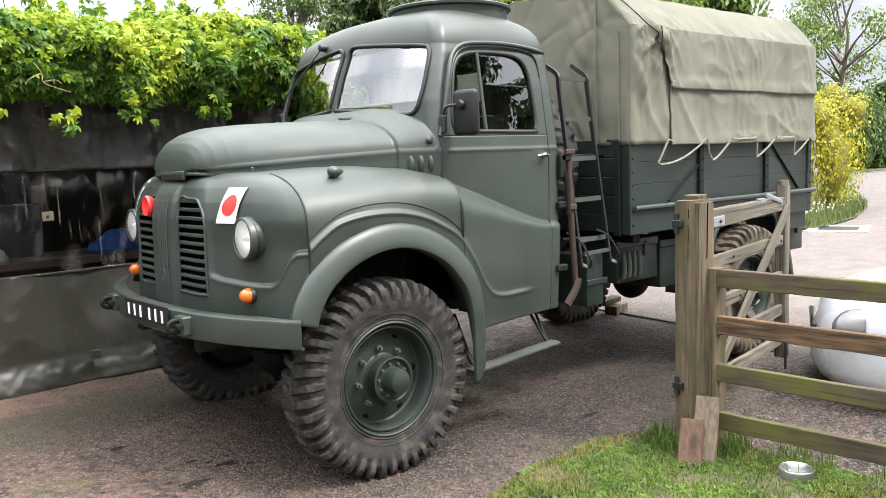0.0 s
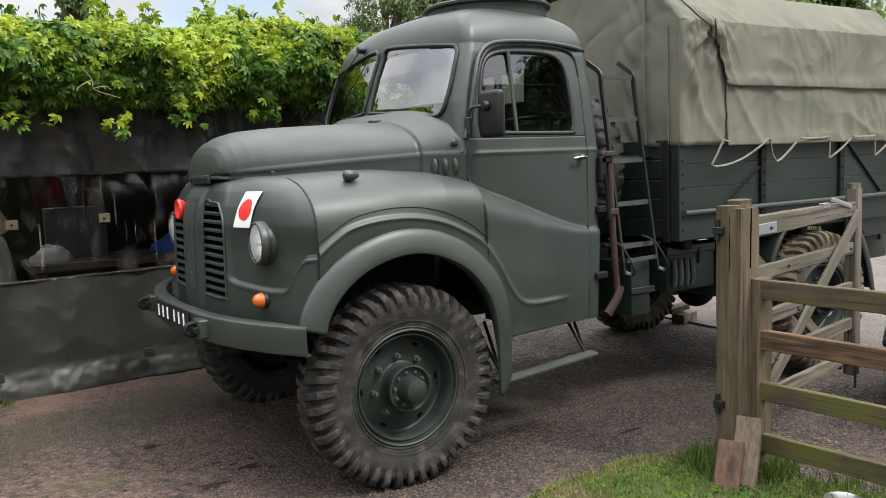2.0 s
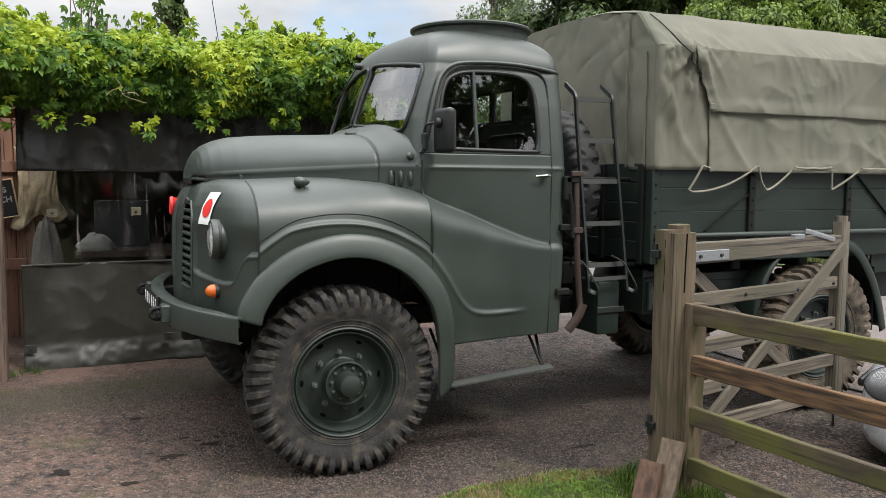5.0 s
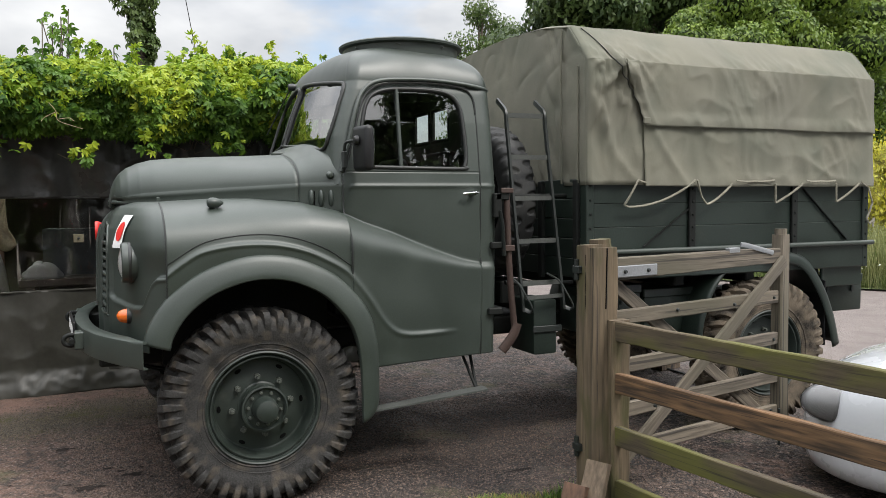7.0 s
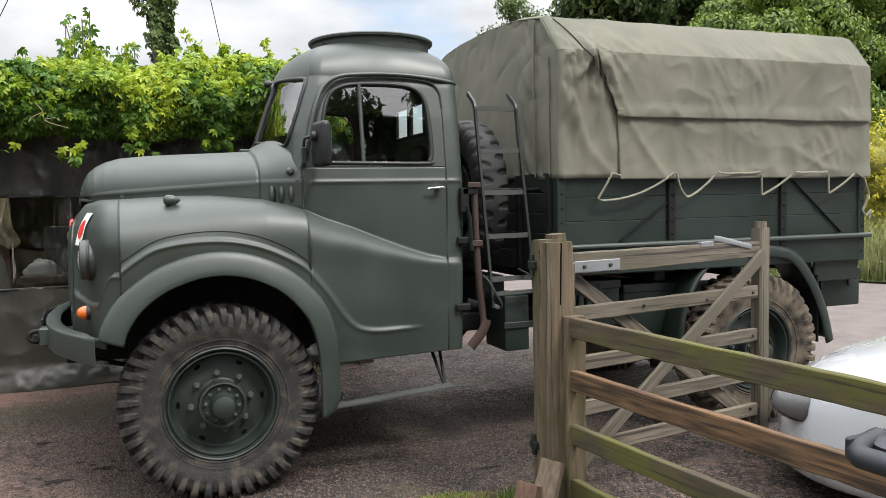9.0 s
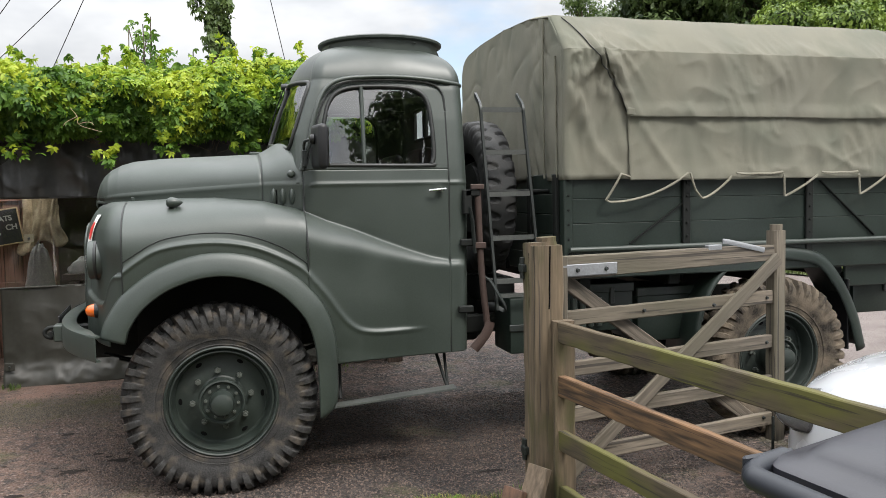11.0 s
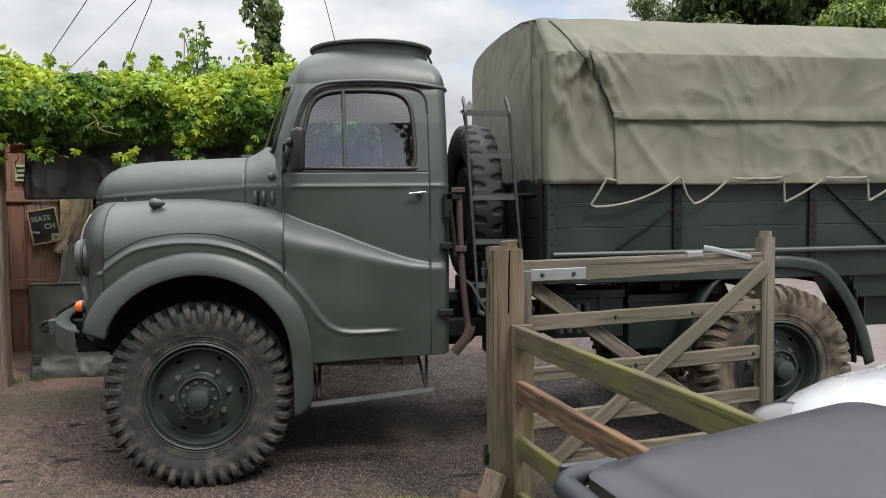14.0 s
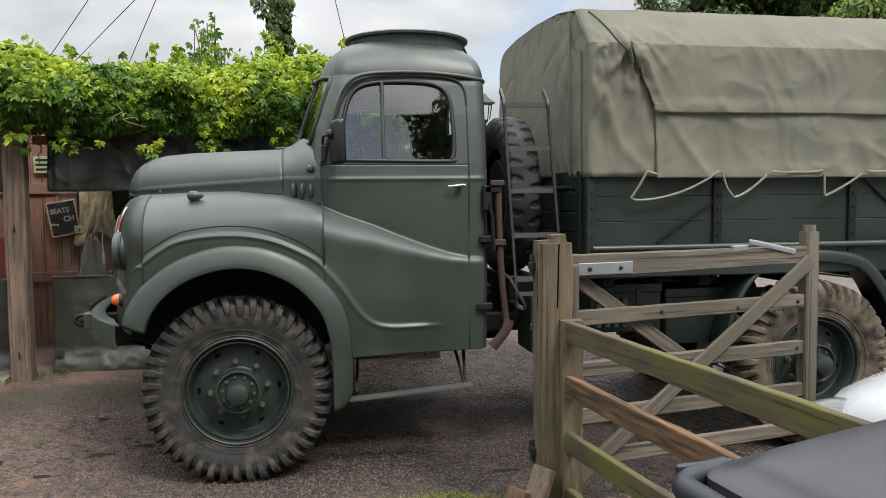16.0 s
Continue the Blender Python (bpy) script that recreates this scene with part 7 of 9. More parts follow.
latch = under(gate, "latch", bar("latch", steel, [gp3(1.06, 1.195, 0.03), gp3(1.10, 1.19, 0.035), gp3(1.36, 1.135, 0.035)], 0.008, 6, False, (0.006, 0.014)), "galvanised spring latch")
under(gate, "latch_plate", slab("latch_plate", steel, 0.96, 1.06, -0.03, 0.0, 1.148, 1.178, 0.004, mg))
under(gate, "drop_bolt", bar("drop_bolt", dark_steel, [gp3(GL - 0.07, 0.20, 0.05), gp3(GL - 0.07, -0.02, 0.05)], 0.008))

FA, FB = Vector((1.525, -0.765, 0)), Vector((1.925, -3.75, 0))
fence = thing("rail_fence", "mossy brown four-rail timber fence", "fence", at=Matrix.Translation((1.7, -2.0, ground_z(1.7, -2.0))))
for k, (z0, z1) in enumerate(((0.775, 0.872), (0.525, 0.622), (0.270, 0.362), (0.005, 0.100))):
    zm = (z0 + z1) / 2
    under(fence, "rail", timber("rail", red_rail if k == 1 else fence_wood, (FA.x, FA.y, zm), (FB.x, FB.y, zm - 0.03), 0.036, z1 - z0, (0, 0, 1), 0.004, 0.004, 31 + k * 4.0, 40))
under(fence, "post", timber("post", fence_wood, (FB.x, FB.y, ground_z(*FB.xy) - 0.05), (FB.x, FB.y, 0.95), 0.10, 0.10, (0, 1, 0), 0.008, 0.004, 51.0))

# plank propped against the post
pl = thing("propped_plank", "short worn brown board leaning against the gate post", "plank", at=pose(1.28, -0.74, ground_z(1.28, -0.74)))
zg = ground_z(1.27, -0.78) + 0.012
board_wood = material("scorched_pale_board", (0.135, 0.098, 0.066), 0.8, vary=0.5, spread=0.3, scale=6, grain=60, bump=0.4, stretch=(1, 1, 0.12), spots=(0.030, 0.029, 0.032), spot_scale=7, spot_at=(0.56, 0.66))
under(pl, "board", timber("board", board_wood, (1.290, -0.838, zg), (1.405, -0.790, 0.210), 0.120, 0.034, (-0.8, -0.4, 0.5), 0.004, 0.002, 60.0, 8))
brown = material("red_brown_board", (0.110, 0.060, 0.038), 0.8, vary=0.5, spread=0.3, scale=8, grain=50, bump=0.5, stretch=(1, 1, 0.16), spots=(0.040, 0.022, 0.015), spot_scale=6, spot_at=(0.56, 0.66))
under(pl, "cleat", timber("cleat", brown, (1.212, -0.802, zg - 0.004), (1.290, -0.770, 0.112), 0.118, 0.040, (-0.8, -0.4, 0.5), 0.006, 0.004, 63.0, 8), "red-brown cleat")

# chocks under the far rear wheel
for x, y, z0, sx, sz, rot in ((3.92, 1.80, 0.0, 0.26, 0.085, 14), (3.86, 1.84, 0.085, 0.20, 0.05, -10)):
    ck = tagged(new("wheel_chock", timber("wheel_chock", board_wood, (-sx / 2, 0, z0 + sz / 2), (sx / 2, 0, z0 + sz / 2 + (0.03 if z0 else 0)), 0.12, sz, (0, 0, 1), 0.005, 0.003, x * 9, 6)), "pale wooden block chocking the lorry's rear wheel", "wheel chock", "wheel chocks")
    ck.matrix_world = pose(x, y, ground_z(x, y), 0, 0, rot)

# dog bowl
bx, by = 1.455, -1.245
bowl = tagged(new("dog_bowl", turned("dog_bowl", bowl_steel, [(0.0000, 0.0054), (0.0533, 0.0054), (0.0640, 0.0108), (0.0722, 0.0405), (0.0771, 0.0441), (0.0820, 0.0414), (0.0836, 0.0360), (0.0804, 0.0000), (0.0000, 0.0000)], 40, (bx, by, ground_z(bx, by) + 0.018), "z")),
              "shiny round steel dog bowl on the grass", "bowl")

# ---- wheelie bin ----
BINM = pose(1.465, -3.06, ground_z(1.3, -3.0) + 0.015, 0, 0, 6)
wb = thing("wheelie_bin", "dark grey plastic wheelie bin with a closed lid", "bin", at=BINM)


def bpart(name, me, label=""):
    return part(name, me, None, wb, label)


def ring_loft(levels, n=10):
    """Rounded-rectangle rings, each (half x, half y, z, corner radius, shift x, shift y)."""
    rows = []
    for hx, hy, z, r, sx, sy in levels:
        row = []
        for cx, cy, a0 in ((hx - r, hy - r, 0), (-hx + r, hy - r, 90), (-hx + r, -hy + r, 180), (hx - r, -hy + r, 270)):
            for k in range(n):
                a = radians(a0 + 90 * k / (n - 1))
                row.append((cx + r * math.cos(a) + sx, cy + r * math.sin(a) + sy, z))
        rows.append(row)
    v, f = grid(rows, True)
    m = len(rows[0])
    f.append(tuple(reversed(range(m))))
    f.append(tuple(range((len(rows) - 1) * m, len(rows) * m)))
    return v, f


v, f = ring_loft([(0.20, 0.22, 0.04, 0.05, 0.02, 0), (0.22, 0.24, 0.3, 0.05, 0.01, 0), (0.275, 0.275, 0.93, 0.05, 0, 0), (0.295, 0.30, 0.94, 0.05, 0, 0), (0.295, 0.30, 0.99, 0.05, 0, 0)])
bpart("body", smooth_by_angle(mesh_of("body", v, f, bin_plastic), 40))


def sloped(vf):
    """The lid and its fittings rise towards the hinge."""
    return [(x, y, z + 0.125 * (x + 0.30)) for x, y, z in vf[0]], vf[1]


v, f = sloped(ring_loft([(0.325, 0.315, 0.985, 0.05, 0.0, 0), (0.335, 0.322, 0.995, 0.055, -0.005, 0), (0.335, 0.322, 1.022, 0.055, -0.005, 0), (0.325, 0.312, 1.030, 0.05, 0.0, 0), (0.300, 0.290, 1.031, 0.05, 0.015, 0), (0.291, 0.281, 1.043, 0.05, 0.018, 0),
                  (0.275, 0.265, 1.055, 0.06, 0.025, 0), (0.24, 0.235, 1.066, 0.08, 0.04, 0), (0.17, 0.17, 1.073, 0.09, 0.06, 0), (0.08, 0.08, 1.075, 0.07, 0.08, 0)]))
lid = bpart("lid", smooth_by_angle(mesh_of("lid", v, f, bin_lid), 50), "domed grey lid")
grip = spline([(-0.27, 0.330, 1.010), (-0.345, 0.318, 1.014), (-0.385, 0.29, 1.014), (-0.392, 0.22, 1.014), (-0.392, -0.22, 1.014), (-0.385, -0.29, 1.014), (-0.345, -0.318, 1.014), (-0.27, -0.330, 1.010)], 48)
v, f = sloped(tube(grip, 0.024, 12))
bpart("grip", smooth_by_angle(mesh_of("grip", v, f, bin_plastic), 50))
for sy in (1, -1):
    bpart("end_cheek", slab("end_cheek", bin_plastic, -0.385, -0.25, *sorted((sy * 0.318, sy * 0.330)), 0.985, 1.035, 0.005))
v, f = sloped(tube([(0.36, -0.24, 1.02), (0.36, 0.24, 1.02)], 0.016, 10))
bpart("handle", smooth_by_angle(mesh_of("handle", v, f, bin_plastic), 50))
for y in (-0.2, 0.2):
    bpart("wheel", turned("wheel", rubber_clean, [(0.0, -0.025), (0.08, -0.025), (0.10, -0.015), (0.10, 0.015), (0.08, 0.025), (0.0, 0.025)], 24, (0.26, y, 0.10)))
for x, y, r in ((0.10, 0.12, 0.006), (0.115, 0.105, 0.004), (-0.02, 0.20, 0.0045), (0.0, 0.06, 0.003), (0.14, 0.02, 0.004)):
    zz = 1.058 + 0.014 * (1 - (y / 0.28) ** 2) + 0.125 * (x + 0.30)
    bpart("lid_spot", turned("lid_spot", white_paint, [(0.0, 0.003), (r * 0.7, 0.002), (r, -0.004)], 10, (x, y, zz), "z"))

# ---- white car ----
car = thing("parked_car", "white small hatchback parked behind the open gate", "car", at=pose(3.21, -0.46, ground_z(3.2, -0.9), 0, 0, -63))
CW = 0.80


def carpart(name, me, label="", parent=None):
    return part(name, me, None, parent or car, label)


levels = []
for z, x0, w in ((0.10, 0.06, 0.74), (0.13, 0.015, 0.77), (0.20, -0.015, 0.79), (0.30, -0.015, 0.795), (0.40, 0.00, 0.80), (0.48, 0.015, 0.80), (0.54, 0.05, 0.80), (0.60, 0.10, 0.795), (0.66, 0.20, 0.785), (0.71, 0.33, 0.765), (0.755, 0.50, 0.74), (0.79, 0.70, 0.71), (0.815, 0.95, 0.68)):
    row = []
    for i in range(41):
        a = math.pi * i / 40 - math.pi / 2
        c, s = math.cos(a), math.sin(a)
        xx = 0.70 * (1 - abs(c) ** (2 / 2.8)) + x0
        row.append((xx, w * math.copysign(abs(s) ** (2 / 2.8), s), z))
    row = [(1.6, -w, z)] + row + [(1.6, w, z)]
    levels.append(row)
v, f = grid(levels)
carpart("body", mesh_of("body", v, [q[::-1] for q in f], car_white), "rounded white nose, bonnet and wings")
v, f = grid([[(x, w * q, z - 0.075 * abs(q) ** 4) for q in [-1 + 0.1 * i for i in range(21)]] for x, w, z in ((0.60, 0.71, 0.772), (0.95, 0.70, 0.822), (1.2, 0.70, 0.855), (1.6, 0.70, 0.90))])
carpart("bonnet", mesh_of("bonnet", v, f, car_white))
v, f = ring_loft([(1.15, 0.80, 0.20, 0.1, 2.3, 0), (1.15, 0.82, 0.5, 0.1, 2.3, 0), (1.15, 0.80, 0.90, 0.12, 2.3, 0), (0.95, 0.66, 1.25, 0.15, 2.45, 0), (0.85, 0.60, 1.36, 0.2, 2.45, 0), (0.6, 0.45, 1.40, 0.2, 2.45, 0)])
carpart("cabin", smooth_by_angle(mesh_of("cabin", v, f, car_white), 50))
v, f = grid([[(x, w * q, z) for q in (-1, -0.5, 0, 0.5, 1)] for x, w, z in ((1.30, 0.66, 0.885), (1.62, 0.60, 1.13), (1.78, 0.55, 1.27))])
carpart("windscreen", mesh_of("windscreen", v, f, black_plate))
lamp_dark = material("headlamp_housing", (0.12, 0.12, 0.122), 0.3, vary=0.2, bump=0.0)
for s in (1, -1):
    m = pose(0.265, s * 0.645, 0.510, 0, -22, s * 58)
    bm = bmesh.new()
    bmesh.ops.create_uvsphere(bm, u_segments=28, v_segments=16, radius=1.0, matrix=m @ Matrix.Diagonal((0.06, 0.185, 0.108, 1)))
    hl = carpart("headlamp", finish(bm, "headlamp", lamp_dark), "clear oval headlamp")
    for dy, r in ((-0.07, 0.060), (0.065, 0.052)):
        bm = bmesh.new()
        bmesh.ops.create_uvsphere(bm, u_segments=20, v_segments=12, radius=r, matrix=m @ pose(-0.036, dy, 0.01) @ Matrix.Diagonal((0.35, 1, 1, 1)))
        carpart("reflector", finish(bm, "reflector", bright_white), "", hl)
    bm = bmesh.new()
    bmesh.ops.create_uvsphere(bm, u_segments=28, v_segments=16, radius=1.0, matrix=m @ Matrix.Diagonal((0.070, 0.192, 0.113, 1)))
    o = carpart("lens", finish(bm, "lens", lens_glass), "", hl)
    o.visible_shadow = False
    carpart("wheel", turned("wheel", rubber_clean, [(0.0, -0.08), (0.2, -0.08), (0.27, -0.07), (0.28, 0.0), (0.27, 0.07), (0.2, 0.08), (0.0, 0.08)], 36, (0.98, s * 0.742, 0.28)))
    carpart("wheel_arch", turned("wheel_arch", black_plate, [(0.272, s * 0.004), (0.292, s * 0.004), (0.296, 0.0), (0.296, -s * 0.1)], 36, (0.98, s * 0.806, 0.265)))
carpart("grille", slab("grille", black_plate, -0.01, 0.03, -0.34, 0.34, 0.40, 0.455, 0.02, pose(-0.004, 0, 0), 2))

# ---- open-fronted shed with tarpaulin curtains ----
def wall_y(x):
    return 2.79 + 0.085 * (x + 1.7)


shed_wood = material("shed_boards", (0.045, 0.032, 0.025), 0.85, vary=0.35, scale=4, grain=40, bump=0.4, stretch=(1, 1, 0.15))
SHX0, SHX1, SHY1 = -5.2, 1.60, 5.6
for nm, a, b in (("wall_north", (SHX0, SHY1), (SHX1, SHY1 + 0.5)), ("wall_east", (SHX1, wall_y(SHX1) + 0.15), (SHX1, SHY1 + 0.5)), ("wall_west", (SHX0, wall_y(SHX0) + 0.15), (SHX0, SHY1))):
    d = Vector((b[0] - a[0], b[1] - a[1], 0))
    m = Matrix.Translation((a[0], a[1], 0)) @ Matrix.Rotation(math.atan2(d.y, d.x), 4, "Z")
    tagged(new(nm, slab(nm, shed_wood, 0, d.length, -0.03, 0.03, -0.1, 2.2, 0.0, m)), "dark boarded shed wall", "wall", kind="structure")


def roof_piece(x0, x1, k0, k1):
    """A stretch of the sloping roof, from share k0 to share k1 of the way up it."""
    rim = []
    for x, k in ((x0, k0), (x1, k0), (x1, k1), (x0, k1)):
        y0, y1 = wall_y(x) - 0.05, SHY1 + 0.1 + 0.5 * (x - SHX0) / (SHX1 - SHX0)
        rim.append((x, y0 + (y1 - y0) * k, 2.16 + 0.20 * k))
    return rim + [(x, y, z + 0.05) for x, y, z in rim], [(0, 3, 2, 1), (4, 5, 6, 7), (0, 1, 5, 4), (1, 2, 6, 5), (2, 3, 7, 6), (3, 0, 4, 7)]


# felted boards; an added unseen clear panel lights the corner by the post
tagged(new("shed_roof", mesh_of("shed_roof", *join(roof_piece(SHX0, -3.2, 0, 1), roof_piece(-1.25, SHX1, 0, 1), roof_piece(-3.2, -1.25, 0, 0.09), roof_piece(-3.2, -1.25, 0.56, 1)), old_post, False)), "low shed roof under the creeper", "roof", kind="structure")
v, f = roof_piece(-3.2, -1.25, 0.09, 0.56)
clear_roof = tagged(new("clear_roof_panel", mesh_of("clear_roof_panel", v[4:], [(0, 1, 2, 3)], rear_glass, False)), "unseen clear panel added to the shed roof to let light in", "roof panel", kind="structure")
thick(clear_roof, 0.004)
clear_roof.visible_shadow = False
beam = thing("timber_shed", "open-fronted shed of dark brown timber posts", "shed", at=pose(-1.83, wall_y(-1.83) - 0.1, 0.0))
for x in (-1.815, 1.52, -4.6):
    y = wall_y(x) - 0.075 - (0.18 if x == -1.815 else 0.0)
    under(beam, "post", timber("post", old_post, (x, y, ground_z(x, y) - 0.05), (x + 0.004, y, 2.18), 0.158 if x == -1.815 else 0.135, 0.125, (0, 1, 0), 0.008, 0.005, x * 3, 24))
under(beam, "beam", timber("beam", old_post, (SHX0, wall_y(SHX0) + 0.03, 2.10), (SHX1, wall_y(SHX1) + 0.03, 2.10), 0.08, 0.14, (0, 0, 1), 0.006, 0.004, 77.0, 30))
orange = material("new_orange_timber", (0.42, 0.17, 0.06), 0.7, vary=0.2, grain=40, bump=0.2)
under(beam, "rail", timber("rail", orange, (-1.78, wall_y(-1.75) + 0.09, 1.93), (-1.0, wall_y(-1.0) + 0.09, 1.93), 0.04, 0.07, (0, 0, 1), 0.004, 0.002, 71.0, 6), "fresh orange timber rail")
for z, lab in ((1.20, ""), (0.22, "")):
    under(beam, "hook", bar("hook", dark_steel, [(-1.815, 2.465, z), (-1.815, 2.44, z + 0.02), (-1.815, 2.45, z + 0.05)], 0.006))


def curtain(x0, x1, z0, z1, mat, seed, amp=0.012, n=170, m=40, foot=0.0, bias=0.0):
    """A hanging sheet with soft vertical folds and creases."""
    rows = []
    for j in range(m + 1):
        z = z0 + (z1 - z0) * j / m
        row = []
        for i in range(n + 1):
            x = x0 + (x1 - x0) * i / n
            fold = amp * noise.noise(Vector((x * 3.2, z * 0.7 + seed, seed))) + amp * 0.7 * noise.noise(Vector((x * 7.5 + z * 0.9, z * 0.9, seed + 3))) + amp * 0.28 * noise.noise(Vector((x * 19 + z * 2, z * 1.6, seed + 8)))
            crease = amp * 0.9 * noise.ridged_multi_fractal(Vector((x * 2.6 + z, z * 2.0 - x * 0.6, seed)), 0.9, 2.1, 4, 0.9, 1.5)
            kick = -foot * soft((z0 + 0.22 - z) / 0.22) * (0.6 + 0.5 * noise.noise(Vector((x * 2.1, seed, 1))))
            kick -= (0.012 * noise.noise(Vector((x * 9, z * 12, seed))) + 0.008 * noise.noise(Vector((x * 21, z * 19, seed + 2)))) * soft((z0 + 0.26 - z) / 0.14) if foot else 0.0
            edge = 0.012 * noise.noise(Vector((x * 3.0, seed, 7))) if j == 0 else 0
            row.append((x, wall_y(x) + bias + fold - crease + kick, z + edge))
        rows.append(row)
    v, f = grid(rows)
    return mesh_of("curtain", v, f, mat)


def tarp_curtain(x0, x1, seed, label):
    t = thing("tarpaulin_curtain", label, "tarpaulin", at=pose((x0 + x1) / 2, wall_y((x0 + x1) / 2), 0.0))
    def sheet(nm, me, lab=""):
        o = under(t, nm, me, lab)
        o.data.name = nm
        s = o.modifiers.new("thickness", "SOLIDIFY")
        s.thickness = 0.003
        return o
    sheet("upper_sheet", curtain(x0, x1, 1.515, 2.12, tarp, seed, 0.042))
    sheet("lower_sheet", curtain(x0, x1, 0.022, 0.815, tarp_low, seed + 5, 0.016, foot=0.10, m=70))
    win = under(t, "clear_window", curtain(x0 + 0.03, x1, 0.79, 1.535, clear_sheet, seed + 9, 0.006, bias=0.010), "scuffed clear plastic window band")
    win.data.name = "clear_window"
    win.visible_shadow = False
    for z, mat_h in ((1.518, tarp), (0.812, tarp_low)):
        under(t, "hem", bar("hem", mat_h, [(x0 + (x1 - x0) * i / 60, wall_y(x0 + (x1 - x0) * i / 60) - 0.012 + 0.006 * noise.noise(Vector((i * 0.4, z, seed))), z + 0.004 * noise.noise(Vector((i * 0.3, seed, 1)))) for i in range(61)], 0.008, 6))
    return t


brass = material("dull_brass", (0.13, 0.115, 0.075), 0.55, 0.4, vary=0.2, bump=0.05)
main_tarp = tarp_curtain(-1.65, 1.55, 2.0, "black tarpaulin curtain with a clear plastic window band")
left_tarp = tarp_curtain(-5.1, -1.90, 14.0, "black tarpaulin curtain with a clear plastic window band")
for x, z in ((-0.845, 1.205), (-1.43, 1.20), (0.3, 1.20), (-1.60, 0.20), (-0.62, 0.21), (0.1, 0.20)):
    e = under(main_tarp, "eyelet_plate", slab("eyelet_plate", brass if z > 0.5 else tarp_low, -0.038, 0.038, -0.006, 0.0, -0.032, 0.032, 0.003, Matrix.Translation((x, wall_y(x) - 0.018 - (0.05 if z < 0.5 else 0), z))), "square brass turn-button plate")
    under(main_tarp, "turn_button", turned("turn_button", dark_steel, [(0.0, -0.012), (0.008, -0.010), (0.010, 0.0)], 12, (x, wall_y(x) - 0.024 - (0.05 if z < 0.5 else 0), z)))
for z in (1.23, 1.66):
    under(left_tarp, "eyelet_plate", slab("eyelet_plate", brass, -0.034, 0.034, -0.006, 0.0, -0.03, 0.03, 0.003, Matrix.Translation((-2.10, wall_y(-2.1) - 0.02, z))))

# concrete slab at the shed door
sl = timber("kerb_slab", material("pale_concrete", (0.125, 0.108, 0.076), 0.9, vary=0.6, spread=0.25, scale=6, grain=70, bump=0.4), (-2.75, 2.45, 0.035), (-1.90, 2.50, 0.03), 0.34, 0.10, (0, 0, 1), 0.01, 0.008, 81.0, 12)
tagged(new("concrete_slab", sl), "worn concrete slab at the shed's foot", "slab")

# ---- goods stored in the shed, seen through the clear bands ----
junk_cols = {"cream": (0.55, 0.48, 0.36), "blue": (0.03, 0.09, 0.35), "grey": (0.35, 0.34, 0.33), "dark": (0.04, 0.045, 0.05), "red": (0.4, 0.05, 0.035), "tan": (0.42, 0.30, 0.17)}
junk = {k: material("stored_" + k, c, 0.75, vary=0.25, bump=0.1) for k, c in junk_cols.items()}


def crate(name, mat, x, y, z, sx, sy, sz, rot, label):
    t = tagged(new(name, slab(name, mat, -sx / 2, sx / 2, -sy / 2, sy / 2, 0, sz, 0.008, None, 2)), label, name.replace("_", " "))
    t.matrix_world = pose(x, y, z, 0, 0, rot)
    return t


bench = thing("workbench", "dark timber bench inside the shed", "workbench", at=pose(-0.3, 3.6, 0.0))
under(bench, "top", slab("top", shed_wood, -1.30, 1.45, 3.35, 4.0, 0.80, 0.86, 0.006))
for x in (-1.22, 1.38):
    for y in (3.42, 3.92):
        under(bench, "leg", slab("leg", shed_wood, x - 0.04, x + 0.04, y - 0.04, y + 0.04, -0.06, 0.80, 0.005))


def soft_heap(name, mat, x, y, z, r, h, seed, label, cat):
    rows = []
    for j in range(9):
        a = math.pi / 2 * j / 8
        row = []
        for i in range(24):
            b = 2 * math.pi * i / 24
            q = 1 + 0.35 * noise.noise(Vector((math.cos(b) * 2 + seed, math.sin(b) * 2, j * 0.35)))
            row.append((x + r * q * math.cos(a) * math.cos(b), y + 0.6 * r * q * math.cos(a) * math.sin(b), z + h * math.sin(a) * (0.8 + 0.4 * q - 0.2)))
        rows.append(row)
    v, f = grid(rows, True)
    f.append(tuple(range(24))[::-1])
    return tagged(new(name, mesh_of(name, v, f, mat)), label, cat)


soft_heap("plastic_bag", junk["blue"], -0.15, 3.6, 0.86, 0.22, 0.16, 1.0, "crumpled blue plastic bag on the bench", "bag")
soft_heap("cloth_heap", junk["grey"], -1.13, 3.50, 0.86, 0.14, 0.13, 4.0, "crumpled grey cloth on the bench", "cloth")
soft_heap("stored_cover", material("dusty_grey_cover", (0.23, 0.215, 0.20), 0.7, vary=0.35, scale=3, bump=0.1), -1.50, 3.50, 0.0, 0.165, 1.10, 8.0, "dusty grey domed cover over stored goods", "cover")
soft_heap("tarpaulin_heap", junk["dark"], 0.7, 3.7, 0.86, 0.4, 0.3, 6.0, "dark heap of stored tarpaulin", "tarpaulin")
crate("oil_drum_box", junk["dark"], -0.9, 3.85, 0.86, 0.45, 0.25, 0.4, -5, "dark box on the shed bench")
crate("red_case", junk["red"], -2.5, 3.5, -0.03, 0.5, 0.3, 1.15, 4, "red case stored behind the curtain")

